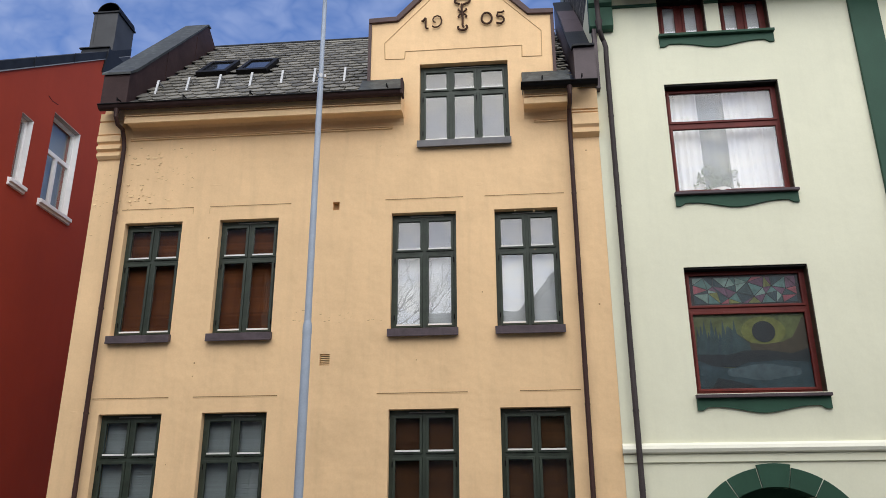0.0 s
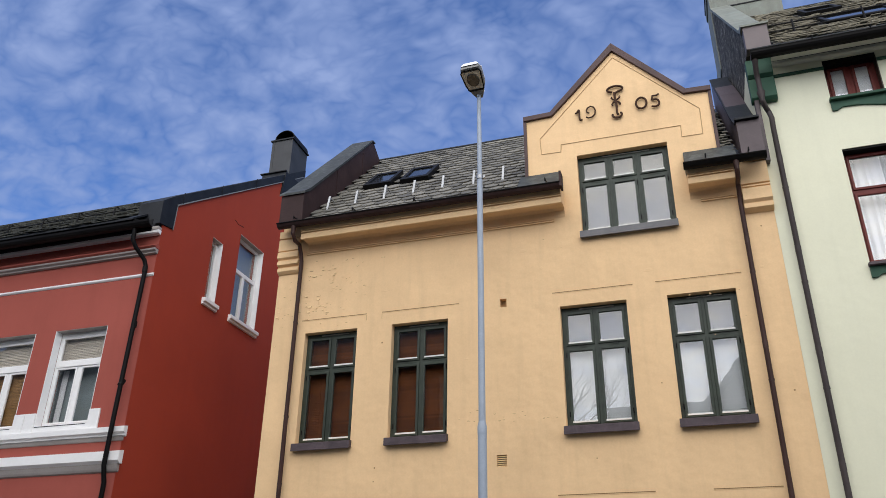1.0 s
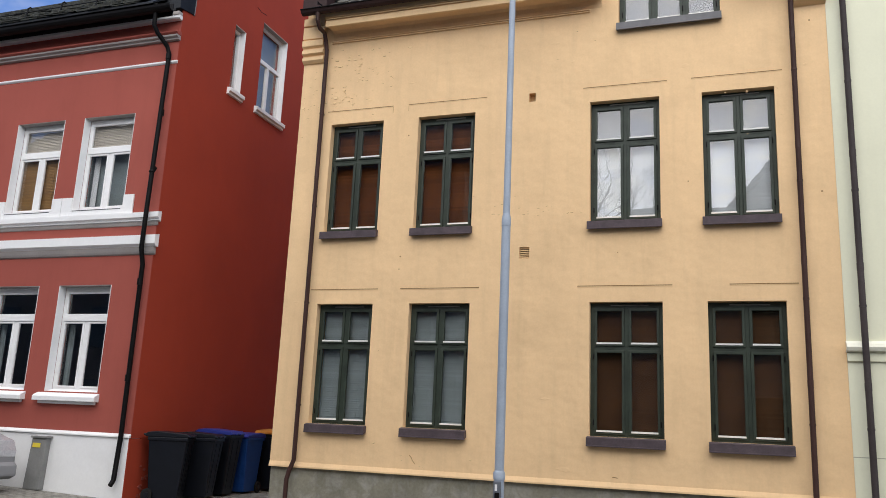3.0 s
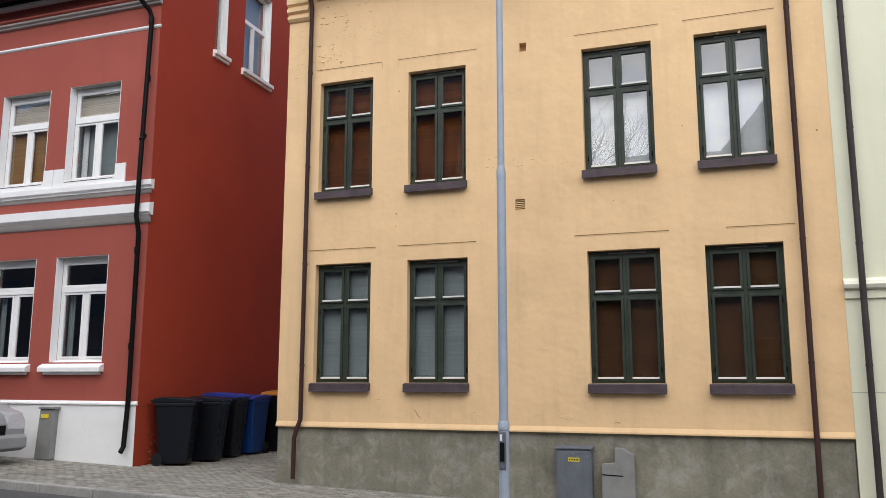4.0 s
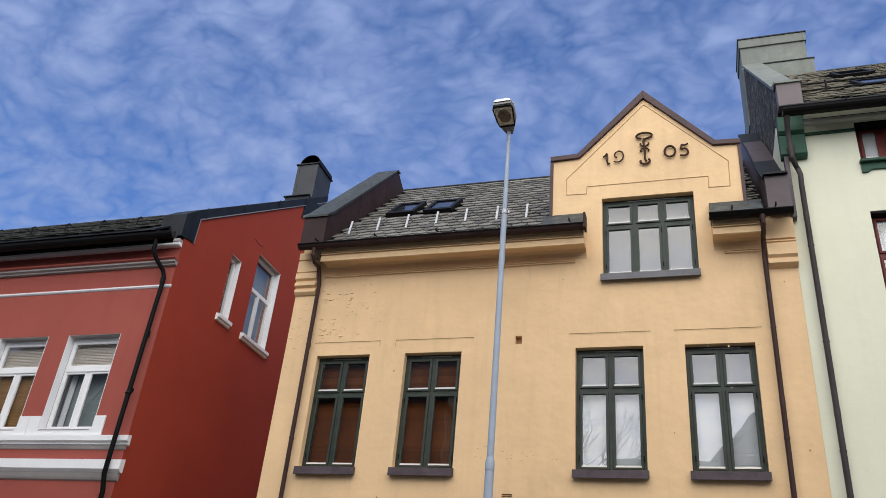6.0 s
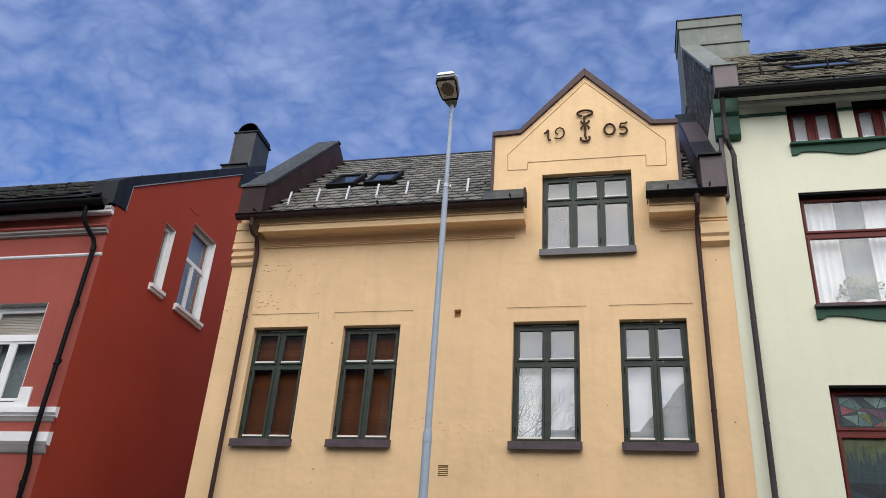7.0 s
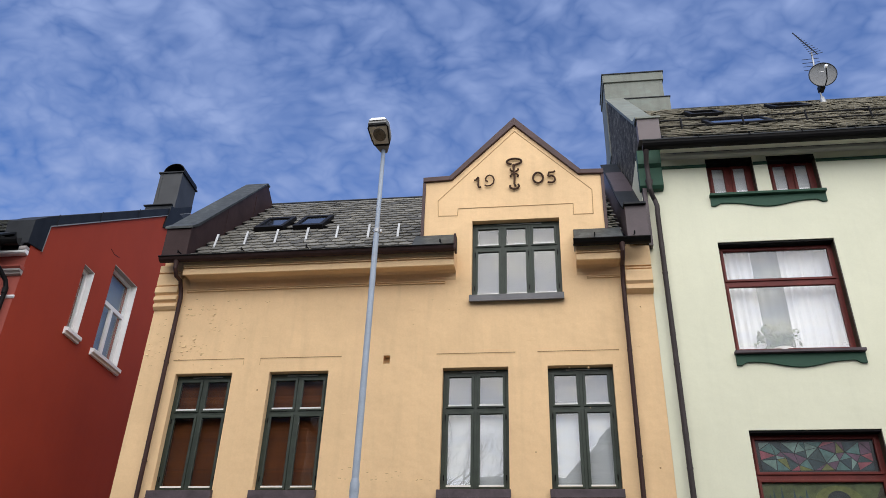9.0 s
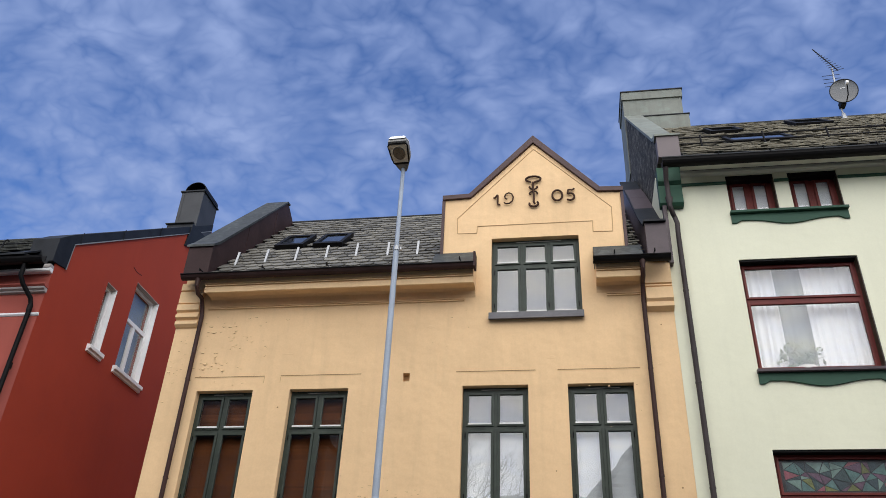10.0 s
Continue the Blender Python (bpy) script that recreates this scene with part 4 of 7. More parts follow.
# two roof windows
for x0, x1 in ((-4.02, -3.42), (-3.22, -2.62)):
    y0, y1 = 0.97, 1.66
    up = Vector((0, -0.702, 0.712))
    def on(x, y, h):
        return Vector((x, y, ROOF(y))) + up * h
    g = Geo()
    for (ax, bx, ay, by) in ((x0, x1, y0, y0 + 0.10), (x0, x1, y1 - 0.08, y1), (x0, x0 + 0.08, y0 + 0.10, y1 - 0.08), (x1 - 0.08, x1, y0 + 0.10, y1 - 0.08)):
        g.solid([on(ax, ay, -0.02), on(bx, ay, -0.02), on(bx, by, -0.02), on(ax, by, -0.02)], [on(ax, ay, 0.11), on(bx, ay, 0.11), on(bx, by, 0.11), on(ax, by, 0.11)])
    light = part("skylight", g, M["gutter"], roof, "dark framed roof window", bevel=0.008)
    p = Geo().solid([on(x0 + 0.08, y0 + 0.1, 0.075), on(x1 - 0.08, y0 + 0.1, 0.075), on(x1 - 0.08, y1 - 0.08, 0.075), on(x0 + 0.08, y1 - 0.08, 0.075)],
                    [on(x0 + 0.08, y0 + 0.1, 0.085), on(x1 - 0.08, y0 + 0.1, 0.085), on(x1 - 0.08, y1 - 0.08, 0.085), on(x0 + 0.08, y1 - 0.08, 0.085)])
    part("pane", p, M["car_glass"], light, "dark glass reflecting the sky")


# ---------------------------------------------------------------- the green house
green = thing("green_house", (8, 0, -0.12), "pale green rendered town house with red window frames and slate roof", "house")
GX0, GX1, GY = 3.426, 16.0, -0.006
ground_arch = (4.195, 6.755, -0.6, 2.70)
holes = [(4.585, 5.385, 9.83, 10.615), (5.625, 6.435, 9.83, 10.615), (4.565, 6.410, 6.90, 8.87), (4.555, 6.395, 3.70, 5.645), ground_arch]
part("wall", Geo().panel(GX0, GX1, -0.6, 10.72, GY, 0.32, holes), M["pale_green"], green, "pale green smooth rendered wall")
for body in (Geo().box(GX0 + 0.004, GX0 + 0.3, 0.322, 10, -0.6, 10.9), Geo().box(GX1 - 0.3, GX1, 0.322, 10, -0.6, 10.9), Geo().box(GX0 + 0.302, GX1 - 0.302, 9.7, 10, -0.6, 10.9)):
    part("wall", body, M["pale_green"], green)
part("floor", Geo().box(GX0 + 0.31, GX1 - 0.31, 3.2, 3.3, 0, 10.7).box(GX0 + 0.31, GX1 - 0.31, 0.33, 3.19, 3.0, 3.25).box(GX0 + 0.31, GX1 - 0.31, 0.33, 3.19, 6.1, 6.35).box(GX0 + 0.31, GX1 - 0.31, 0.33, 3.19, 9.3, 9.5), M["room"], green)
# arch over the entrance
CX, CZ, RI, RO = 5.475, 1.385, 1.0, 1.28
fan = [(CX + RO * math.cos(radians(a)), CZ + RO * math.sin(radians(a))) for a in range(0, 181, 6)]
g = Geo()
for half in (fan[:16], fan[15:][::-1]):
    x_out = 6.755 if half is not None and half[0][0] > CX else 4.195
    for p, q in zip(half, half[1:]):
        g.along_y([p, q, (q[0], 2.70), (p[0], 2.70)] if abs(p[0] - q[0]) > 1e-4 else [p, q, (q[0] + 1e-3, 2.7), (p[0], 2.7)], GY, 0.32)
part("spandrel", g, M["pale_green"], green)
joints = [0, 22, 41, 59, 79.5, 100.5, 121, 139, 158, 180]
for k, (a, b) in enumerate(zip(joints, joints[1:])):
    a, b = a + 0.35, b - 0.35
    key = 79 < a < 81
    arcs = [a + (b - a) * i / 5 for i in range(6)]
    ro, ri = (RO + (0.04 if key else 0), RI - (0.0 if key else 0))
    ring = [(CX + ro * math.cos(radians(t)), CZ + ro * math.sin(radians(t))) for t in arcs] + [(CX + ri * math.cos(radians(t)), CZ + ri * math.sin(radians(t))) for t in arcs[::-1]]
    part("voussoir", Geo().along_y(ring, GY - (0.05 if key else 0.03), 0.30), M["deep_green"], green, "deep green painted arch stone", bevel=0.004)
part("arch_joint", Geo().along_y([(CX + (RO - 0.005) * math.cos(radians(t)), CZ + (RO - 0.005) * math.sin(radians(t))) for t in range(0, 181, 6)]
                                 + [(CX + (RI + 0.005) * math.cos(radians(t)), CZ + (RI + 0.005) * math.sin(radians(t))) for t in range(180, -1, -6)], GY - 0.012, 0.28), M["cream"], green, "pale joints of the arch")
part("door_leaf", Geo().box(4.2, 6.75, 0.34, 0.40, -0.3, 2.69), M["deep_green"], green, "dark entrance recess")
for z0, z1, d in ((2.85, 2.985, 0.10),):
    part("string_course", Geo().along_x([(GY + 0.001, z1 + 0.02), (GY - 0.04, z1 + 0.015), (GY - d + 0.02, z1 - 0.02), (GY - d, z1 - 0.07), (GY - d + 0.02, z0 + 0.02), (GY - 0.05, z0), (GY + 0.001, z0)], GX0 - 0.01, GX1), M["cream"], green, "rounded cream string course")
part("string_course", Geo().along_x([(GY + 0.001, 2.845), (GY - 0.03, 2.845), (GY - 0.03, 2.735), (GY + 0.001, 2.725)], GX0, GX1), M["pale_green"], green)
# darker strip takes the place of shade in the scored line
part("scored_line", Geo().box(GX0, GX1, GY - 0.002, GY + 0.001, 1.492, 1.504), M["pale_shade"], green, "scored line, its shade a dark strip")
# upper bands, corner box, gutter
part("frieze_line", Geo().panel(3.81, GX1, 10.425, 10.475, GY - 0.03, GY - 0.001, [(4.585, 5.385, 10, 11), (5.625, 6.435, 10, 11)]), M["deep_green"], green, "narrow green frieze line")
part("eaves_moulding", Geo().along_x([(GY + 0.001, 10.72), (-0.07, 10.72), (-0.07, 10.66), (-0.05, 10.64), (GY - 0.001, 10.63)], 3.805, GX1), M["cream"], green, "cream eaves moulding")
for z0, z1, d in ((10.39, 10.74, 0.19), (9.95, 10.375, 0.15)):
    part("corner_console", Geo().along_x([(GY, z1), (-d, z1), (-d, z0 + 0.05), (-d + 0.05, z0), (GY, z0)], GX0 - 0.03, 3.80), M["deep_green"], green, "deep green corner console", bevel=0.006)
part("soffit", Geo().box(3.81, GX1, -0.42, -0.112, 10.70, 10.72), M["cream"], green, "cream eaves board")
gut = part("gutter", Geo().along_x(half_round(-0.52, 10.61, 0.105), 3.46, GX1), M["gutter"], green, "black half-round gutter")
part("gutter_board", Geo().box(3.80, GX1, -0.435, -0.423, 10.58, 10.76), M["gutter"], gut)
part("gutter_lip", Geo().tube([(3.46, -0.628, 10.625), (GX1, -0.628, 10.625)], 0.016, 6), M["chimney_metal"], gut)
for k in range(9):
    x = 4.4 + k * 0.85
    part("gutter_hook", Geo().tube([(x, -0.635, 10.61), (x, -0.65, 10.66), (x, -0.58, 10.68), (x, -0.48, 10.72)], 0.011, 5), M["gutter"], gut)
part("corner_pilaster", Geo().box(7.74, 8.22, GY - 0.06, GY - 0.001, 3.04, 10.42), M["deep_green"], green, "deep green painted pilaster", bevel=0.01)
GROOF = lambda y: 10.80 + 0.97 * (y + 0.42)
g = Geo().along_x([(-0.46, GROOF(-0.46) - 0.06), (-0.46, GROOF(-0.46) - 0.012), (4.35, GROOF(4.35) - 0.012), (9.9, 10.8), (9.9, 10.6), (4.35, GROOF(4.35) - 0.2)], 3.80, GX1)
groof = part("roof", g, M["dark_metal"], green, "grey slate roof")
part("ridge_cap", Geo().tube([(3.85, 4.35, GROOF(4.35)), (GX1, 4.35, GROOF(4.35))], 0.05, 8), M["dark_metal"], groof)
side = [(0.33, 8.6), (0.33, 10.9), (-0.14, 10.9), (-0.14, 11.30), (0.05, 11.55), (4.40, 15.93), (5.2, 15.93), (9.5, 11.4), (9.5, 8.6)]
clad = part("fire_wall", Geo().along_x(side, 3.445, 3.80), M["cladding"], green, "dark streaked metal-clad fire wall")
part("wall_front", Geo().box(3.44, 3.83, -0.34, -0.15, 10.86, 11.33), M["mauve_metal"], clad, "mauve-brown metal front of the fire wall", bevel=0.008)
part("wall_cap", Geo().along_x([(-0.37, 11.33), (-0.37, 11.37), (-0.06, 11.53), (0.03, 11.60), (4.40, 16.0), (4.40, 15.93), (0.05, 11.54), (-0.06, 11.47), (-0.16, 11.33)], 3.41, 3.86), M["grey_metal"], clad, "grey-green weathered metal cap")
g = Geo().box(3.42, 4.93, 4.5, 5.6, 14.2, 16.62)
chim = part("chimney", g, M["grey_metal"], green, "grey-green metal-clad chimney", bevel=0.01)
part("chimney_cap", Geo().box(3.39, 4.96, 4.46, 5.64, 16.62, 16.88), M["grey_metal"], chim, bevel=0.01)
part("chimney_rim", Geo().box(3.37, 4.98, 4.44, 5.66, 16.88, 16.91), M["dark_metal"], chim)
part("chimney_base", Geo().box(3.83, 5.02, 4.30, 4.495, 14.9, 15.86), M["grey_metal"], chim, bevel=0.01)
part("chimney_rim", Geo().box(3.83, 5.04, 4.28, 4.497, 15.86, 15.885), M["dark_metal"], chim)
lower = downpipe(green, 3.64, 9.72, 0.0, M["pipe_grey"], "dark mauve-brown rainwater pipe", gutter_y=-0.26, gutter_z=10.0, y=-0.10, r=0.042, clips=5, jog=-0.10)
part("pipe_neck", Geo().tube([(3.515, -0.50, 10.60), (3.515, -0.47, 10.46), (3.52, -0.33, 10.36), (3.535, -0.27, 10.24), (3.54, -0.26, 9.98)], [0.062, 0.045, 0.042, 0.042, 0.042], 12), M["pipe_grey"], lower, smooth=True)
# roof windows and the rail of the snow fence
GUP = Vector((0, -0.696, 0.718))
for x0, x1, y0, y1 in ((5.05, 5.75, 2.5, 3.2), (7.05, 7.85, 3.0, 3.75), (5.0, 6.2, 0.75, 1.5)):
    def on(x, y, h):
        return Vector((x, y, GROOF(y))) + GUP * h
    g = Geo()
    for (ax, bx, ay, by) in ((x0, x1, y0, y0 + 0.09), (x0, x1, y1 - 0.08, y1), (x0, x0 + 0.08, y0 + 0.09, y1 - 0.08), (x1 - 0.08, x1, y0 + 0.09, y1 - 0.08)):
        lift = 0.07 if y1 < 2 else 0.09
        g.solid([on(ax, ay, -0.02), on(bx, ay, -0.02), on(bx, by, -0.02), on(ax, by, -0.02)], [on(ax, ay, lift), on(bx, ay, lift), on(bx, by, lift), on(ax, by, lift)])
    light = part("skylight", g, M["gutter"], groof, "dark framed roof window", bevel=0.008)
    ends = [(x0 + 0.08, y0 + 0.09), (x1 - 0.08, y0 + 0.09), (x1 - 0.08, y1 - 0.08), (x0 + 0.08, y1 - 0.08)]
    part("pane", Geo().solid([on(x, y, 0.04) for x, y in ends], [on(x, y, 0.05) for x, y in ends]), M["car_glass"], light)
fence = part("snow_fence", Geo().tube([(3.95, 0.55, GROOF(0.55) + 0.10), (14, 0.55, GROOF(0.55) + 0.10)], 0.015, 6).tube([(3.95, 0.58, GROOF(0.58) + 0.24), (14, 0.58, GROOF(0.58) + 0.24)], 0.018, 6), M["gutter"], groof, "black tubular snow fence")
for k in range(9):
    x = 4.4 + k * 1.15
    part("fence_bracket", Geo().tube([(x, 0.53, GROOF(0.53) - 0.01), (x, 0.58, GROOF(0.58) + 0.29)], 0.020, 5), M["gutter"], fence)


def red_window(x0, x1, z0, z1, transom, columns, y=0.16, glass="pane"):
    """A red-brown framed window of the green house, deep in its opening."""
    t = 0.055 if columns == 1 else 0.07
    rows = [(z0 + t, transom - 0.032), (transom + 0.032, z1 - t)] if transom else [(z0 + t, z1 - t)]
    step = (x1 - x0 - 2 * t) / columns
    lights = [(x0 + t + step * c + (0.035 if c else 0), x0 + t + step * (c + 1) - (0.035 if c < columns - 1 else 0), *r) for c in range(columns) for r in rows]
    w = Geo().panel(x0, x1, z0, z1, y, y + 0.10, lights)
    win = part("window", w, M["window_red"], green, "red-brown painted wooden window", bevel=0.007)
    for c in range(columns):
        a, b = x0 + t + step * c + (0.035 if c else 0), x0 + t + step * (c + 1) - (0.035 if c < columns - 1 else 0)
        for low, high in rows:
            e = 0.04 if columns == 1 else 0.05
            s = Geo().panel(a, b, low, high, y - 0.02, y + 0.03, [(a + e, b - e, low + e, high - e)])
            sash = part("sash", s, M["window_red"], win, bevel=0.007)
            clear_shadow(part("pane", Geo().box(a + e, b - e, y + 0.008, y + 0.013, low + e, high - e), M[glass], sash, "clear reflecting glass pane"))
    return win


def apron(x0, x1, z, mat="sill", label="dark window sill"):
    """A sill with the carved green board under it."""
    sill = part("window_sill", Geo().along_x([(GY - 0.10, z - 0.075), (GY - 0.10, z - 0.03), (0.15, z - 0.002), (0.15, z - 0.04), (GY + 0.002, z - 0.075)], x0 - 0.03, x1 + 0.03), M[mat], green, label, bevel=0.005)
    n = 24
    low = []
    for k in range(n + 1):
        u = k / n
        d = 0.175 if u < 0.075 or u > 0.925 else 0.125 + 0.095 * (0.5 - 0.5 * math.cos(2 * math.pi * (u - 0.075) / 0.85)) ** 1.6
        low.append((x0 - 0.02 + (x1 - x0 + 0.04) * u, z - 0.075 - d))
    g = Geo()
    for p, q in zip(low, low[1:]):
        g.along_y([p, q, (q[0], z - 0.076), (p[0], z - 0.076)], GY - 0.035, GY - 0.001)
    part("apron_board", g, M["deep_green"], sill, "wavy deep green board", weld=True)


# dark boards put the shade of window heads and right reveals into colour
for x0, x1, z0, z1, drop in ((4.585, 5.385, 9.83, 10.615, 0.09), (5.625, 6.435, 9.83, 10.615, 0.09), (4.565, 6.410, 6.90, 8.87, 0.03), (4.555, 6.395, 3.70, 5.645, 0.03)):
    part("lintel_board", Geo().box(x0, x1, GY + 0.02, 0.158, z1 - drop, z1 + 0.003), M["gutter"], green, "dark lintel board carrying the shade of the opening")
    part("reveal_board", Geo().box(x1 - 0.012, x1 + 0.003, GY + 0.006, 0.158, z0, z1 - drop - 0.002), M["umber"], green, "dark brown board standing for the reveal's shade")
a = red_window(4.585, 5.385, 9.83, 10.615, 0, 2)
b = red_window(5.625, 6.435, 9.83, 10.615, 0, 2)
for w, x0, x1 in ((a, 4.585, 5.385), (b, 5.625, 6.435)):
    # white sheet whitens the attic panes as reflected cloud would
    part("curtain", Geo().box(x0 + 0.05, x1 - 0.05, 0.20, 0.21, 9.83, 10.60), M["curtain"], w, "plain white sheet in place of reflected cloud")
apron(4.585, 6.435, 9.835, "deep_green", "deep green window sill")
mid = red_window(4.565, 6.410, 6.90, 8.87, 8.165, 1)
apron(4.565, 6.410, 6.905)
low_win = red_window(4.555, 6.395, 3.70, 5.645, 5.0, 1, glass="pane_soft")
apron(4.555, 6.395, 3.705)


def drape(x0, x1, z0, z1, y, folds):
    g = Geo()
    n = folds * 8
    v, f = [], []
    for k in range(n + 1):
        x = x0 + (x1 - x0) * k / n
        yy = y + 0.014 * math.sin(2 * math.pi * folds * k / n) + 0.004 * math.sin(5.1 * k)
        v += [(x, yy, z0), (x, yy, z1), (x, yy + 0.006, z0), (x, yy + 0.006, z1)]
        if k:
            i = 4 * (k - 1)
            f += [(i, i + 4, i + 5, i + 1), (i + 2, i + 3, i + 7, i + 6)]
    return g.add(v, f)


part("curtain", drape(4.60, 5.14, 6.92, 9.0, 0.36, 5), M["curtain"], mid, "white curtain pulled to the side", smooth=True)
part("curtain", drape(5.58, 6.38, 6.92, 9.0, 0.36, 7), M["curtain"], mid, "white curtain pulled to the side", smooth=True)
part("net_curtain", drape(5.05, 5.66, 6.92, 9.0, 0.47, 3), M["grey_blind"], mid, "grey sheer curtain", smooth=True)
part("curtain", drape(4.60, 6.38, 8.20, 9.0, 0.42, 9), M["grey_blind"], mid, "short pale pelmet curtain", smooth=True)


# ---------------------------------------------------------------- the red house
redh = thing("red_house", (-14, 0.45, 0.2), "brick-red rendered town house with white window surrounds", "house")
RX0, RX1, RY = -24.0, -8.37, 0.45
RU = [(-12.27, -11.01), (-10.49, -9.225)]
RL = [(-12.29, -11.03), (-10.51, -9.25)]
holes = [(a, b, 5.56, 7.555) for a, b in RU] + [(a, b, 1.98, 4.035) for a, b in RL]
part("wall", Geo().panel(RX0, RX1, 1.19, 9.62, RY, RY + 0.34, holes), M["red"], redh, "faded brick-red rendered front wall")
part("plinth", Geo().panel(RX0, RX1 - 0.005, -0.5, 1.188, RY - 0.03, RY + 0.33, []), M["white"], redh, "white painted plinth", bevel=0.006)
part("plinth_ledge", Geo().along_x([(RY - 0.03, 1.19), (RY - 0.055, 1.19), (RY - 0.055, 1.215), (RY - 0.001, 1.26), (RY - 0.001, 1.19)], RX0, RX1 + 0.012), M["white"], redh)
# side wall towards the alley with two windows; outline follows the verge
SW = [(2.27, 2.68, 8.80, 10.33), (3.37, 4.49, 8.80, 10.95)]
yy = sorted({RY + 0.342, 0.72, *(h[0] for h in SW), *(h[1] for h in SW), 6.2, 11.5})
VERGE = lambda y: (10.42 + 0.706 * (y - 0.70)) if y <= 6.2 else (10.42 + 0.706 * 5.5 - 0.72 * (y - 6.2))
g = Geo()
for p, q in zip(yy, yy[1:]):
    bands = [(-0.5, VERGE(p) if p > 0.7 else 9.62, VERGE(q) if p > 0.7 else 9.62)]
    for h in SW:
        if abs(h[0] - p) < 1e-6:
            bands = [(-0.5, h[2], h[2]), (h[3], VERGE(p), VERGE(q))]
    for low, hp, hq in bands:
        g.solid([(RX1 - 0.32, p, low), (RX1 - 0.32, q, low), (RX1 - 0.32, q, hq), (RX1 - 0.32, p, hp)], [(RX1, p, low), (RX1, q, low), (RX1, q, hq), (RX1, p, hp)])
# side wall coloured darker for the shade of the alley
part("wall", g, M["red_side"], redh, "red rendered side wall, alley shade in its colour", weld=True)
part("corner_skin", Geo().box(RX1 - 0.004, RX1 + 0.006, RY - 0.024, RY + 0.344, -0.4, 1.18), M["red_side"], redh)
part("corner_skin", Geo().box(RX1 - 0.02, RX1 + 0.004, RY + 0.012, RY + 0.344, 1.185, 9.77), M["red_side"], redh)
for body in (Geo().box(RX0, RX0 + 0.3, RY + 0.342, 11.2, -0.5, 9.6), Geo().box(RX0 + 0.302, RX1 - 0.33, 11.2, 11.5, -0.5, 9.6)):
    part("wall", body, M["red"], redh)
part("floor", Geo().box(RX0 + 0.31, RX1 - 0.34, 3.9, 4.0, 0, 9.5).box(RX0 + 0.31, RX1 - 0.34, 0.8, 3.89, 4.6, 4.9).box(RX0 + 0.31, RX1 - 0.34, 0.8, 3.89, 8.4, 8.6), M["room"], redh)


def white_window(house, x0, x1, z0, z1, transom, blind, y):
    """A white window with a wide top light and two lower casements, with white-painted reveals."""
    t = 0.075
    xm = (x0 + x1) / 2
    lights = [(x0 + t, xm - 0.045, z0 + t, transom - 0.06), (xm + 0.045, x1 - t, z0 + t, transom - 0.06), (x0 + t, x1 - t, transom + 0.05, z1 - t - 0.03)]
    w = Geo().panel(x0 + 0.01, x1 - 0.01, z0, z1 - 0.01, y, y + 0.08, lights)
    win = part("window", w, M["white"], house, "white painted wooden window", bevel=0.008)
    part("transom", Geo().box(x0 + t - 0.01, x1 - t + 0.01, y - 0.025, y - 0.002, transom - 0.055, transom + 0.045), M["white"], win, bevel=0.006)
    for a, b, low, high in lights:
        e = 0.04
        s = Geo().panel(a, b, low, high, y - 0.01, y + 0.03, [(a + e, b - e, low + e, high - e)])
        sash = part("sash", s, M["white"], win, bevel=0.006)
        clear_shadow(part("pane", Geo().box(a + e, b - e, y + 0.012, y + 0.017, low + e, high - e), M["pane"], sash, "clear reflecting glass pane"))
    for mat, low, high in blind:
        part("blind", slats(x0 + 0.05, x1 - 0.05, low, high, y + 0.085, 0.034), M[mat], win, "drawn slat blind")
    return win


for i, (a, b) in enumerate(RU):
    kinds = [("beige_blind", 6.9, 7.5), ("ochre_blind", 5.6, 6.85)] if i % 2 == 0 else [("beige_blind", 6.85, 7.5)]
    win = white_window(redh, a, b, 5.56, 7.555, 6.86, kinds, RY + 0.17)
    for p, q in ((a - 0.005, a + 0.006), (b - 0.006, b + 0.005)):
        part("reveal", Geo().box(p, q, RY - 0.004, RY + 0.17, 5.56, 7.55), M["white"], win, "white painted reveal")
    # grey strip puts the shade under the window head into colour
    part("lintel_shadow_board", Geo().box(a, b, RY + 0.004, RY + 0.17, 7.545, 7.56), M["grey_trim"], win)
    part("sill_panel", Geo().box(a - 0.005, b + 0.005, RY - 0.030, RY + 0.10, 5.43, 5.575), M["white"], win, "white stucco panel under the window", bevel=0.006)
    part("drip_bar", Geo().box(a + 0.04, b - 0.04, RY - 0.034, RY - 0.0305, 5.545, 5.556), M["gutter"], win, "thin dark drip bar")
    if i % 2:
        # sheet added to lighten the lower panes
        part("roller_screen", Geo().box(a - 0.42, b - 0.02, RY + 0.40, RY + 0.41, 5.5, 6.9), M["grey_blind"], win, "pale grey sheet added to lighten the glass")
        part("curtain", drape(a + 0.08, a + 0.22, 5.6, 6.8, RY + 0.36, 3), M["curtain"], win, "white curtain at the side", smooth=True)
    for p, q in ((a - 0.255, a - 0.006), (b + 0.006, b + 0.255)):
        part("sill_block", Geo().box(p, q, RY - 0.035, RY - 0.001, 5.43, 5.83), M["white"], win, "white stucco block", bevel=0.006)
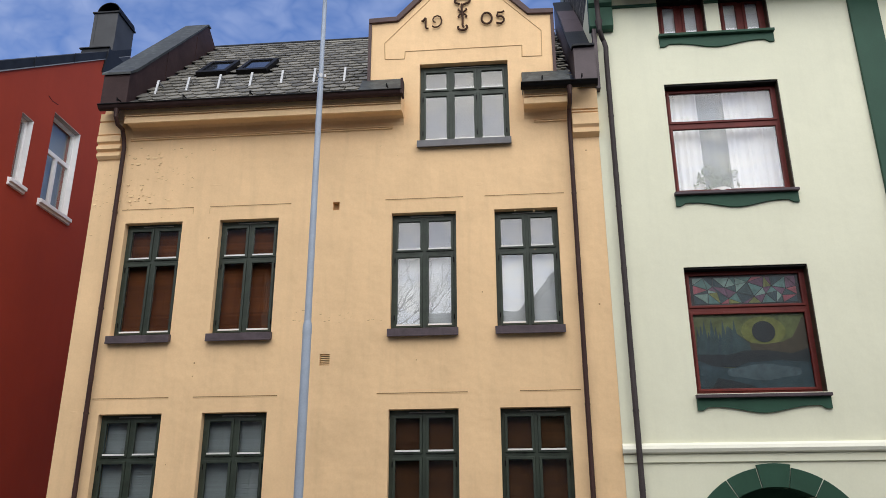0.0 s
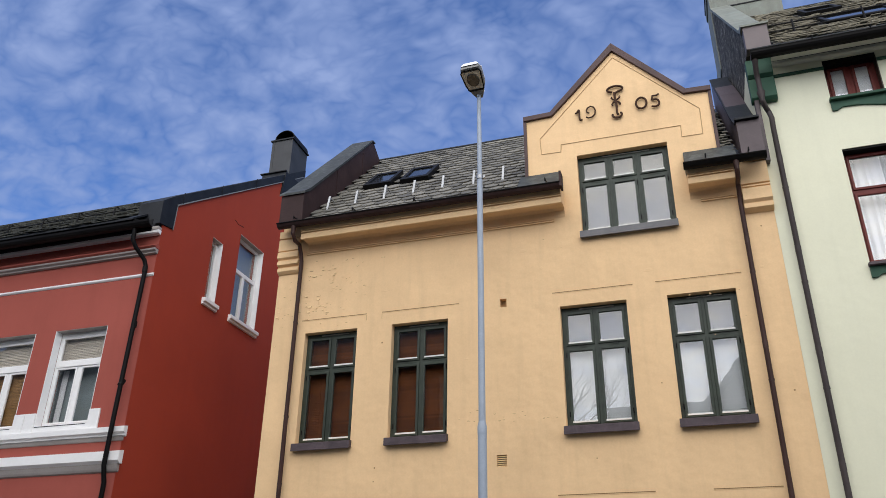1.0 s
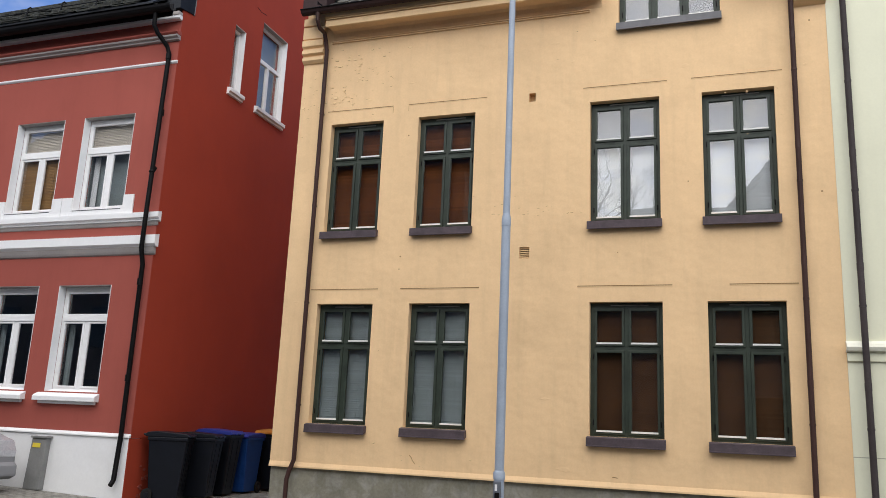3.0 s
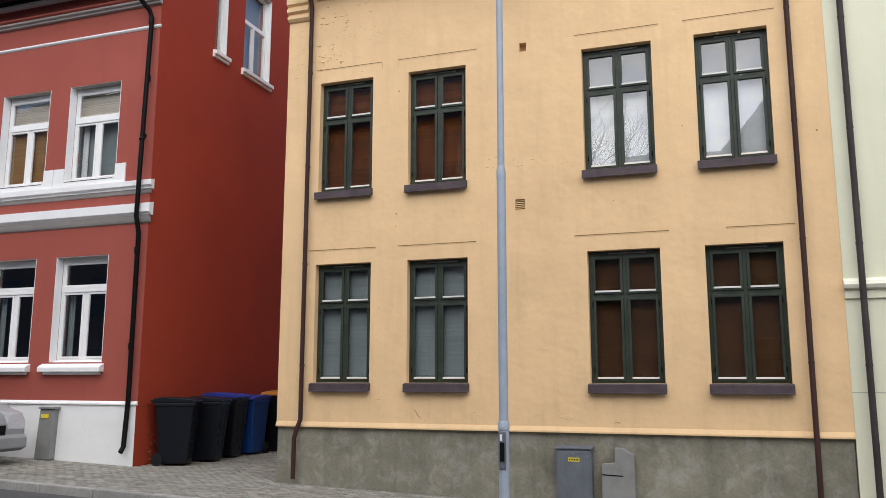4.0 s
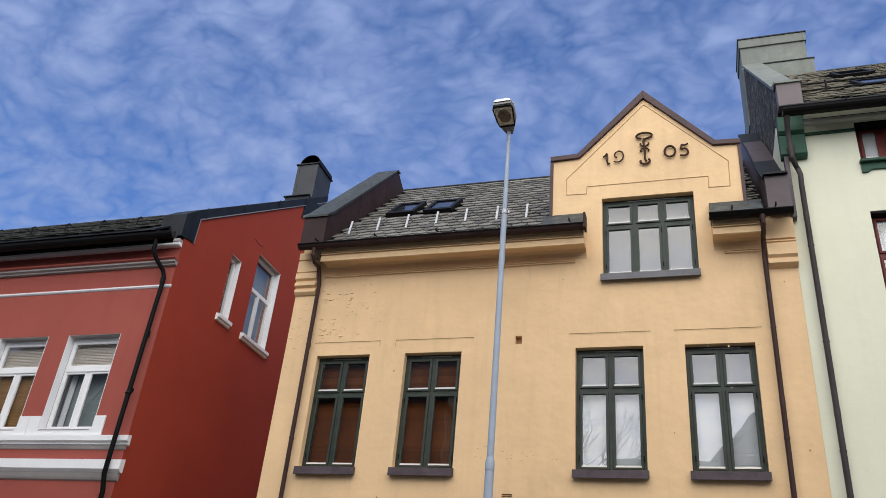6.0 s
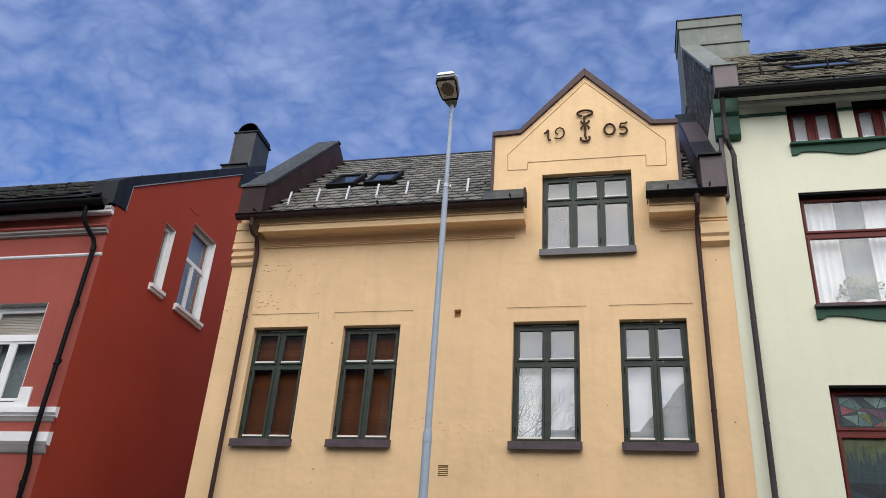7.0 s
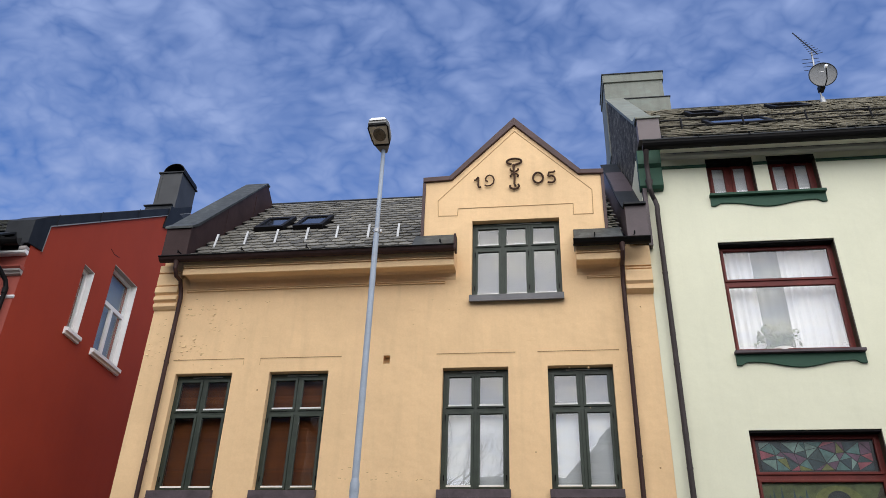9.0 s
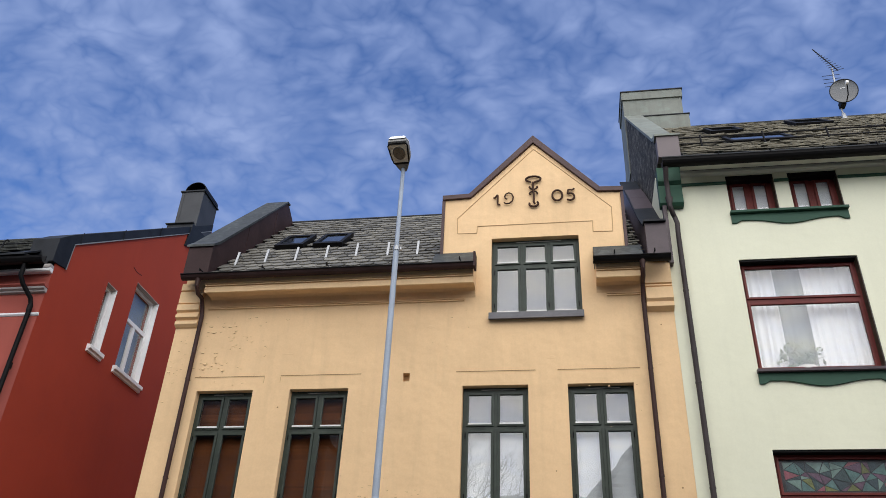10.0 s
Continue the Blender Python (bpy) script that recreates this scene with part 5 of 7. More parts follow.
for i, (a, b) in enumerate(RL):
    win = white_window(redh, a, b, 1.98, 4.035, 3.40, [], RY + 0.17)
    for p, q in ((a - 0.005, a + 0.006), (b - 0.006, b + 0.005)):
        part("reveal", Geo().box(p, q, RY - 0.004, RY + 0.17, 1.98, 4.03), M["white"], win, "white painted reveal")
    # lower window head: shade given as a grey strip
    part("lintel_shadow_board", Geo().box(a, b, RY + 0.004, RY + 0.17, 4.022, 4.04), M["grey_trim"], win)
    part("curtain", drape(a + 0.06, a + 0.20, 2.0, 3.3, RY + 0.36, 2), M["grey_blind"], win, "white curtain at the side", smooth=True)
    s = Geo().along_x([(RY - 0.13, 1.80), (RY - 0.13, 1.88), (RY - 0.10, 1.91), (RY + 0.15, 2.02), (RY + 0.17, 2.02), (RY + 0.17, 1.85), (RY - 0.001, 1.80)], a - 0.16, b + 0.06)
    s.along_x([(RY - 0.06, 1.745), (RY - 0.06, 1.799), (RY - 0.001, 1.799), (RY - 0.001, 1.745)], a - 0.08, b + 0.0)
    part("window_sill", s, M["white"], win, "white stucco sill", bevel=0.006)
# bands
part("sill_band", Geo().along_x([(RY - 0.001, 5.45), (RY - 0.10, 5.43), (RY - 0.10, 5.33), (RY - 0.05, 5.30), (RY - 0.05, 5.27), (RY - 0.001, 5.25)], RX0, RX1 + 0.09), M["white"], redh, "white moulded sill band")
# undersides of the white bands are coloured grey in place of shade
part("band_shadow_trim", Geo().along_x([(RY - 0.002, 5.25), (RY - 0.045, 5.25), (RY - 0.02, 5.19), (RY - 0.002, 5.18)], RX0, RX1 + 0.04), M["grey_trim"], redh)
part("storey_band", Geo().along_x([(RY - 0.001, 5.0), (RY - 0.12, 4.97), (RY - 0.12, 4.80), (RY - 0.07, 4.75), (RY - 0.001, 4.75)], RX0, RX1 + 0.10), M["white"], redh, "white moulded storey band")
part("band_shadow_trim", Geo().along_x([(RY - 0.002, 4.749), (RY - 0.075, 4.749), (RY - 0.05, 4.66), (RY - 0.03, 4.62), (RY - 0.002, 4.60)], RX0, RX1 + 0.06), M["grey_trim"], redh, "underside moulding, its grey standing for shade")
part("thin_band", Geo().along_x([(RY - 0.001, 8.61), (RY - 0.035, 8.60), (RY - 0.035, 8.57), (RY - 0.012, 8.545), (RY - 0.001, 8.54)], RX0, RX1 + 0.03), M["white"], redh, "thin pale band")
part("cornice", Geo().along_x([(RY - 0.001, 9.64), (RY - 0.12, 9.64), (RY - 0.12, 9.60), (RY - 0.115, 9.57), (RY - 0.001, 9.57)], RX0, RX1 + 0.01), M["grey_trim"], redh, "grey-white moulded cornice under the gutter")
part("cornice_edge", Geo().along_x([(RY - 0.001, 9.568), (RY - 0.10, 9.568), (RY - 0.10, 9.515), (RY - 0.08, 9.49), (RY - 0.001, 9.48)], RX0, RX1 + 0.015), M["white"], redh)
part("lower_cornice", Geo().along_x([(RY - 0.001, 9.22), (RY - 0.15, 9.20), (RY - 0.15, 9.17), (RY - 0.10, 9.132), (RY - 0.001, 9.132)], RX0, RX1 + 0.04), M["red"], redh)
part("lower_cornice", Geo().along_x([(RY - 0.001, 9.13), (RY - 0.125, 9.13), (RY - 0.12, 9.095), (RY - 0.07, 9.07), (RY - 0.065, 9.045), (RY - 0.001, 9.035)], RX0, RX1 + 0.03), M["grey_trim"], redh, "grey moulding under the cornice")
gut = part("gutter", Geo().along_x(half_round(RY - 0.46, 9.56, 0.115), RX0, RX1 + 0.12), M["gutter"], redh, "black half-round gutter")
part("gutter_board", Geo().box(RX0, RX1 + 0.05, RY - 0.36, RY - 0.345, 9.40, 9.66), M["gutter"], gut)
RROOF = lambda y: 9.78 + 0.735 * (y - 0.05)
g = Geo().along_x([(-0.09, RROOF(-0.09) - 0.05), (-0.09, RROOF(-0.09) - 0.012), (6.2, RROOF(6.2) - 0.012), (11.6, 10.0), (11.6, 9.8), (6.2, RROOF(6.2) - 0.2)], RX0, RX1 - 0.30)
rroof = part("roof", g, M["dark_metal"], redh, "dark grey slate roof")
part("ridge_cap", Geo().tube([(RX0, 6.2, RROOF(6.2)), (RX1 - 0.3, 6.2, RROOF(6.2))], 0.05, 8), M["dark_metal"], rroof)
# verge sheathing along the side wall
up = [(0.32, 9.70), (0.32, 10.24), (0.70, 10.56), (6.2, 14.50), (6.2, 14.28), (0.80, 10.385), (0.78, 9.78)]
verge = part("verge_sheathing", Geo().along_x(up, RX1 - 0.56, RX1 + 0.03), M["dark_metal"], redh, "dark sheet-metal verge", bevel=0.008)
for y in (0.95, 2.3, 3.7):
    part("seam", Geo().along_x([(y, 10.385 + 0.721 * (y - 0.80)), (y + 0.02, 10.40 + 0.721 * (y - 0.80)), (y + 0.02, 10.60 + 0.716 * (y - 0.70)), (y, 10.59 + 0.716 * (y - 0.70))], RX1 + 0.031, RX1 + 0.042), M["dark_metal"], verge)
part("verge_edge", Geo().along_x([(0.77, 9.765), (0.795, 9.765), (0.815, 10.375), (6.2, 14.262), (6.2, 14.284), (0.798, 10.395)], RX1 + 0.001, RX1 + 0.034), M["cover"], verge, "thin pale mortar edge")
chim = part("chimney", Geo().box(-9.01, RX1 + 0.02, 5.27, 6.20, 13.0, 15.03), M["chimney_metal"], redh, "grey sheet-metal clad chimney", bevel=0.01)
part("chimney_base", Geo().add([(-9.10, 4.95, 13.0), (RX1 + 0.045, 4.95, 13.0), (RX1 + 0.045, 6.4, 13.6), (-9.10, 6.4, 13.6), (-9.08, 5.08, 13.80), (RX1 + 0.05, 5.08, 13.80), (RX1 + 0.05, 6.4, 13.90), (-9.08, 6.4, 13.90)],
                               [(0, 3, 2, 1), (4, 5, 6, 7), (0, 1, 5, 4), (1, 2, 6, 5), (2, 3, 7, 6), (3, 0, 4, 7)]), M["dark_metal"], chim, bevel=0.008)
part("base_lip", Geo().box(-9.13, RX1 + 0.06, 5.03, 5.12, 13.80, 13.825), M["dark_metal"], chim)
part("chimney_rim", Geo().box(-9.045, RX1 + 0.06, 5.235, 6.235, 15.03, 15.07), M["dark_metal"], chim)
arch = [(-8.62 + 0.315 * math.cos(radians(t)), 15.07 + 0.30 * math.sin(radians(t))) for t in range(0, 181, 15)]
arch += [(-8.62 + 0.295 * math.cos(radians(t)), 15.07 + 0.28 * math.sin(radians(t))) for t in range(180, -1, -15)]
part("chimney_hood", Geo().along_y(arch, 5.27, 6.15), M["gutter"], chim, "black curved chimney hood", smooth=True)
part("hood_back", Geo().along_y(arch[:13], 5.6, 5.62), M["gutter"], chim)
for x in (-8.93, RX1 + 0.021):
    part("seam", Geo().box(x, x + 0.012, 5.262, 5.272, 14.1, 15.02), M["chimney_metal"], chim)
mortar = Geo()
for k in range(7):
    mortar.box(RX1 - 0.05, RX1 + 0.012 + 0.004 * (k % 3), 5.03 + 0.045 * k, 5.08 + 0.045 * k, 13.42 + 0.03 * (k % 2), 13.53 + 0.022 * k)
part("mortar_patch", mortar, M["white"], redh, "pale crumbling mortar at the verge end", bevel=0.012)
pts = [(-8.66, RY - 0.44, 9.62), (-8.66, RY - 0.44, 9.20), (-8.62, RY - 0.36, 9.06), (-8.53, RY - 0.14, 8.86), (-8.505, RY - 0.09, 8.72), (-8.505, RY - 0.17, 5.5), (-8.505, RY - 0.18, 4.7), (-8.505, RY - 0.09, 4.4), (-8.505, RY - 0.09, 1.25), (-8.52, RY - 0.12, 0.45), (-8.51, RY - 0.2, 0.36)]
pipe = part("downpipe", Geo().tube(pts, 0.045, 12), M["gutter"], redh, "black rainwater pipe", smooth=True)
part("funnel", Geo().tube([(-8.66, RY - 0.44, 9.64), (-8.66, RY - 0.44, 9.50)], [0.075, 0.05], 12), M["gutter"], pipe, smooth=True)
for z in (8.6, 7.4, 6.2, 4.0, 2.2):
    part("pipe_joint", Geo().tube([(-8.505, pts[5][1] if z > 5 and z < 7 else RY - 0.10, z), (-8.505, RY - 0.10, z + 0.12)], 0.053, 12), M["gutter"], pipe)

# side windows: white reveal and a cross window; parts turned to face the alley
for (y0, y1, z0, z1), wide in zip(SW, (False, True)):
    xg = RX1 - 0.20
    t = 0.07
    ym = (y0 + y1) / 2
    lights = [(y0 + t, ym - 0.045, z0 + t, 10.02), (ym + 0.045, y1 - t, z0 + t, 10.02), (y0 + t, y1 - t, 10.12, z1 - t)] if wide else [(y0 + t, y1 - t, z0 + t, z1 - t)]
    flatw = Geo().panel(y0, y1, z0, z1, 0.0, 0.075, lights)
    w = Geo().add([(xg + 0.075 - py, px, pz) for px, py, pz in flatw.v], flatw.f)
    win = part("window", w, M["white"], redh, "white painted wooden window in the side wall", bevel=0.006)
    clear_shadow(part("pane", Geo().box(xg + 0.03, xg + 0.035, y0 + t, y1 - t, z0 + t, z1 - t), M["pane"], win, "clear reflecting glass pane"))
    # added sheet imitates the grey-blue sky reflected in the side windows
    part("roller_screen", Geo().box(xg - 0.12, xg - 0.11, y0 - 0.05, y1 + 0.05, z0 - 0.05, z1 + 0.02), M["grey_blind"], win, "pale grey sheet added to lighten the glass")
    part("reveal", Geo().box(xg + 0.075, RX1 + 0.006, y1 - 0.012, y1 + 0.006, z0, z1), M["white"], win, "white painted reveal")
    # head of the reveal greyed as if shaded; the jamb stays white
    part("reveal", Geo().box(xg + 0.075, RX1 + 0.004, y0, y1 - 0.013, z1 - 0.01, z1 + 0.004), M["grey_trim"], win)
    part("window_sill", Geo().along_y([(xg + 0.02, z0 + 0.02), (RX1 + 0.10, z0 - 0.03), (RX1 + 0.10, z0 - 0.11), (RX1 + 0.05, z0 - 0.12), (RX1 + 0.05, z0 - 0.17), (RX1 + 0.001, z0 - 0.18), (xg + 0.02, z0 - 0.05)], y0 - 0.08, y1 + 0.08), M["white"], win, "white stucco sill", bevel=0.005)

# ---------------------------------------------------------------- street lamp
lamp = thing("street_lamp", (-0.89, -1.5, -0.12), "grey-blue tapered steel street lamp on the pavement", "street lamp")
PX, PY = -0.905, -1.5
part("lower_tube", Geo().tube([(PX, PY, -0.14), (PX, PY, 1.02)], 0.068, 20), M["pole"], lamp, smooth=True)
part("lower_collar", Geo().tube([(PX, PY, 1.02), (PX, PY, 1.10), (PX, PY, 1.13)], [0.078, 0.078, 0.062], 20), M["pole"], lamp, smooth=True)
part("middle_tube", Geo().tube([(PX, PY, 1.10), (PX, PY, 4.50)], 0.061, 20), M["pole"], lamp, smooth=True)
part("step_collar", Geo().tube([(PX, PY, 4.38), (PX, PY, 4.49), (PX, PY, 4.56)], [0.064, 0.064, 0.048], 20), M["pole"], lamp, smooth=True)
part("upper_tube", Geo().tube([(PX, PY, 4.5), (PX, PY, 8.45)], [0.049, 0.044], 18), M["pole"], lamp, smooth=True)
part("clamp", Geo().tube([(PX, PY, 8.40), (PX, PY, 8.47)], 0.053, 18).box(PX + 0.06, PX + 0.085, PY - 0.02, PY + 0.02, 8.41, 8.46), M["galvanised"], lamp, "galvanised clamp ring")
part("top_tube", Geo().tube([(PX, PY, 8.45), (PX, PY, 10.06)], [0.037, 0.033], 16), M["pole"], lamp, smooth=True)
door = part("service_door", Geo().box(PX - 0.055, PX + 0.045, PY - 0.085, PY - 0.04, 0.52, 1.0), M["cabinet"], lamp, "dark service door with lock", bevel=0.015)
part("lock", Geo().box(PX - 0.03, PX + 0.03, PY - 0.10, PY - 0.084, 0.62, 0.86), M["gutter"], door, bevel=0.006)
part("sticker", Geo().box(PX - 0.03, PX + 0.0, PY - 0.0895, PY - 0.0855, 0.88, 0.96), M["white"], door, "small white sticker")
# the head tips up towards the street
head = Matrix.Translation((PX, PY, 10.05)) @ Euler((radians(-18), 0, radians(-2))).to_matrix().to_4x4() @ Matrix.Diagonal((0.90, 0.71, 0.80, 1))


def lofted(sections):
    g = Geo()
    n = len(sections[0])
    v = [head @ Vector(p) for s in sections for p in s]
    f = [(k * n + i, k * n + (i + 1) % n, (k + 1) * n + (i + 1) % n, (k + 1) * n + i) for k in range(len(sections) - 1) for i in range(n)]
    return g.add(v, f + [tuple(range(n))[::-1], tuple((len(sections) - 1) * n + i for i in range(n))])


def oval(y, w, z0, z1):
    return [(-w, y, z0), (-w * 0.9, y, z0 - 0.015), (w * 0.9, y, z0 - 0.015), (w, y, z0), (w * 0.98, y, z1 * 0.6), (w * 0.75, y, z1), (-w * 0.75, y, z1), (-w * 0.98, y, z1 * 0.6)]


shell = part("lamp_head", lofted([oval(0.10, 0.055, 0.0, 0.09), oval(-0.02, 0.10, -0.02, 0.13), oval(-0.28, 0.185, -0.03, 0.17), oval(-0.62, 0.20, -0.03, 0.16), oval(-0.76, 0.17, 0.0, 0.11)]), M["lamp_shell"], lamp, "grey lamp head with white lid", bevel=0.01)
part("lid", lofted([oval(0.02, 0.09, 0.12, 0.155), oval(-0.30, 0.175, 0.155, 0.20), oval(-0.64, 0.19, 0.145, 0.19), oval(-0.785, 0.16, 0.07, 0.14)]), M["lamp_top"], shell, "white lid", bevel=0.008)
rim = [head @ Vector((0.118 * math.cos(t), -0.45 + 0.185 * math.sin(t), -0.052)) for t in [2 * math.pi * k / 24 for k in range(24)]]
inn = [head @ Vector((0.100 * math.cos(t), -0.45 + 0.16 * math.sin(t), -0.075)) for t in [2 * math.pi * k / 24 for k in range(24)]]
part("glass_plate", Geo().solid([head @ Vector(p) for p in ((-0.14, -0.20, -0.046), (0.14, -0.20, -0.046), (0.175, -0.68, -0.046), (-0.175, -0.68, -0.046))], [head @ Vector(p) for p in ((-0.14, -0.20, -0.054), (0.14, -0.20, -0.054), (0.175, -0.68, -0.054), (-0.175, -0.68, -0.054))]), M["lamp_glass"], shell, "pale lamp glass")
plate = [head @ Vector(p) for p in ((-0.145, -0.19, -0.05), (0.145, -0.19, -0.05), (0.182, -0.66, -0.05), (0.15, -0.72, -0.045), (-0.15, -0.72, -0.045), (-0.182, -0.66, -0.05))]
part("glass_rim", Geo().tube(plate, 0.012, 6, True), M["gutter"], shell, "black rubber rim of the lamp glass")
part("reflector", Geo().solid(rim, inn), M["lamp_dark"], shell, "dark oval reflector")
part("front_edge", lofted([[(-0.13, -0.14, -0.05), (0.13, -0.14, -0.05), (0.13, -0.14, -0.03), (-0.13, -0.14, -0.03)], [(-0.15, -0.19, -0.058), (0.15, -0.19, -0.058), (0.15, -0.19, -0.03), (-0.15, -0.19, -0.03)]]), M["gutter"], shell)

# ---------------------------------------------------------------- painted and stained glass
rng = random.Random(5)
cols, PY0 = 9, 0.186
grid = {}
for i in range(cols + 1):
    for j in range(4):
        jx, jz = (0 if i in (0, cols) else rng.uniform(-0.06, 0.06)), (0 if j in (0, 3) else rng.uniform(-0.06, 0.06))
        grid[i, j] = (4.70 + 1.55 * i / cols + jx, 5.10 + 0.42 * j / 3 + jz)
panel = part("leaded_panel", Geo().box(4.66, 6.29, PY0 + 0.004, PY0 + 0.010, 5.07, 5.55), M["lead"], low_win, "leaded stained glass panel")
hues = ["teal", "plum", "rose", "slate_blue", "teal", "mint", "plum", "slate_blue", "lime", "forest"]
for i in range(cols):
    for j in range(3):
        q = [grid[i, j], grid[i + 1, j], grid[i + 1, j + 1], grid[i, j + 1]]
        tris = ((0, 1, 2), (0, 2, 3)) if rng.random() < 0.5 else ((0, 1, 3), (1, 2, 3))
        for tri in tris:
            pts = [q[k] for k in tri]
            cx, cz = sum(p[0] for p in pts) / 3, sum(p[1] for p in pts) / 3
            ring = [(cx + (x - cx) * 0.90, cz + (z - cz) * 0.90) for x, z in pts]
            part("glass_piece", Geo().along_y(ring, PY0 - 0.002, PY0 + 0.0035), M[rng.choice(hues)], panel)


def paint(name, ring, mat, layer, label=""):
    return part(name, Geo().along_y(ring, PY0 - 0.0022 * layer, PY0 - 0.0022 * layer + 0.002), M[mat], painting, label)


PXL, PXR, PZL, PZH = 4.66, 6.29, 3.80, 4.93
painting = part("painted_panel", Geo().box(PXL, PXR, PY0 + 0.004, PY0 + 0.010, PZL, PZH), M["moss"], low_win, "painted glass landscape with lake and dark disc")
at = lambda u, v: (PXL + (PXR - PXL) * u, PZH - (PZH - PZL) * v)
wob = random.Random(9)
paint("painted_sky_glow", [at(0.62 + 0.20 * math.cos(t), 0.24 + 0.20 * math.sin(t)) for t in [k * math.pi / 10 for k in range(20)]], "lime", 0.4, "yellow-green sky glow")
paint("painted_hill", [at(0.34, 0.22), at(0.44, 0.34), at(0.52, 0.42), at(0.60, 0.44), at(0.75, 0.45), at(0.84, 0.40), at(0.92, 0.22), at(0.98, 0.06), at(1, 0.05), at(1, 0.7), at(0.3, 0.7)], "umber", 1, "brown hills")
paint("painted_ridge", [at(0.30, 0.16), at(0.40, 0.30), at(0.48, 0.40), at(0.50, 0.62), at(0.26, 0.62)], "forest", 2)
for k in range(11):
    u, h = 0.02 + 0.034 * k, wob.uniform(0.05, 0.26)
    paint("painted_fir", [at(u, h), at(u + 0.045, 0.58), at(u - 0.045 if u > 0.05 else 0.0, 0.58)], "forest" if k % 3 else "slate_blue", 2.2 + 0.02 * k, "dark blue-green fir tree")
paint("painted_shore", [at(0.0, 0.54), at(0.30, 0.55), at(0.42, 0.50), at(0.62, 0.50), at(0.85, 0.55), at(1, 0.48), at(1, 0.72), at(0, 0.72)], "night", 3, "dark shore")
paint("painted_lake", [at(0, 0.62), at(0.12, 0.70), at(0.30, 0.74), at(0.45, 0.66), at(0.72, 0.64), at(1.0, 0.67), at(1, 1), at(0, 1)], "slate_blue", 3.6, "blue-grey lake")
paint("painted_reflection", [at(0.58 + 0.33 * math.cos(t), 0.79 + 0.10 * math.sin(t) + 0.012 * math.sin(5 * t)) for t in [k * math.pi / 12 for k in range(24)]], "lake", 4.2, "pale blue reflection")
paint("painted_bank", [at(0.16, 0.86), at(0.3, 0.9), at(0.45, 0.96), at(0.5, 1), at(0.1, 1)], "night", 4.8)
paint("painted_disc", [at(0.62 + 0.105 * math.cos(t), 0.25 + 0.145 * math.sin(t)) for t in [k * math.pi / 14 for k in range(28)]], "night", 5.2, "dark round disc")
paint("painted_haze", [at(0.36, 0.44), at(0.50, 0.40), at(0.62, 0.42), at(0.78, 0.39), at(0.92, 0.30), at(0.9, 0.47), at(0.4, 0.5)], "umber", 1.4)

# ---------------------------------------------------------------- plant behind the pane
plant = thing("potted_plant", (5.34, 0.30, 6.905), "leafy green house plant in a white pot on the window ledge", "plant")
part("pot", Geo().tube([(5.34, 0.30, 6.905), (5.34, 0.30, 6.99), (5.34, 0.30, 7.03)], [0.13, 0.17, 0.175], 20), M["white"], plant, "white bowl-shaped pot", smooth=True)
part("pot_rim", Geo().tube([(5.34 + 0.18 * math.cos(t), 0.30 + 0.055 * math.sin(t), 7.03) for t in [k * math.pi / 10 for k in range(20)]], 0.01, 5, True), M["plain_grey"], plant)
g = Geo()
leaf_rng = random.Random(3)
for k in range(130):
    a, r = leaf_rng.uniform(0, math.pi), leaf_rng.uniform(0.05, 0.40)
    c = Vector((5.33 + r * 0.95 * math.cos(a), 0.28 + leaf_rng.uniform(-0.07, 0.05), 7.06 + r * 1.15 * math.sin(a)))
    d = Vector((leaf_rng.uniform(-1, 1), leaf_rng.uniform(-0.3, 0.3), leaf_rng.uniform(-1, 1))).normalized() * leaf_rng.uniform(0.03, 0.065)
    n = Vector((leaf_rng.uniform(-0.5, 0.5), -1, leaf_rng.uniform(-0.5, 0.5)))
    s = d.cross(n).normalized() * d.length * 0.45
    g.add([c - d, c + s, c + d, c - s], [(0, 1, 2, 3)])
part("foliage", g, M["leaf"], plant, "small green leaves", kind="stuff")
g = Geo()
for k in range(9):
    a = radians(20 + 17 * k)
    g.tube([(5.34, 0.30, 7.02), (5.34 + 0.15 * math.cos(a), 0.29, 7.10 + 0.16 * math.sin(a)), (5.34 + 0.34 * math.cos(a), 0.28, 7.08 + 0.42 * math.sin(a))], 0.005, 4)
part("stems", g, M["leaf"], plant)

# ---------------------------------------------------------------- dish and aerial on the green roof
AX, AY = 8.52, 3.95
dish = thing("satellite_dish", (AX, AY, GROOF(AY)), "grey satellite dish on a mast at the roof ridge", "satellite dish")
mast_top = 16.72
part("mast", Geo().tube([(AX, AY, GROOF(AY) - 0.05), (AX - 0.02, AY, 15.6), (8.56, AY, mast_top)], 0.022, 10), M["galvanised"], dish, smooth=True)
part("mast_foot", Geo().tube([(AX, AY, GROOF(AY) - 0.06), (AX, AY, GROOF(AY) + 0.18)], [0.08, 0.045], 12), M["galvanised"], dish)
tilt = Matrix.Translation((AX + 0.06, AY - 0.22, 15.72)) @ Euler((radians(98), 0, radians(-14))).to_matrix().to_4x4()
g = Geo()
n, rings = 28, 6
v = [tilt @ Vector((0, 0, 0))]
f = []
for r in range(1, rings + 1):
    rad = 0.31 * r / rings
    v += [tilt @ Vector((rad * math.cos(2 * math.pi * k / n), rad * 1.06 * math.sin(2 * math.pi * k / n), 0.55 * rad * rad)) for k in range(n)]
for k in range(n):
    f.append((0, 1 + k, 1 + (k + 1) % n))
    for r in range(rings - 1):
        f.append((1 + r * n + k, 1 + (r + 1) * n + k, 1 + (r + 1) * n + (k + 1) % n, 1 + r * n + (k + 1) % n))
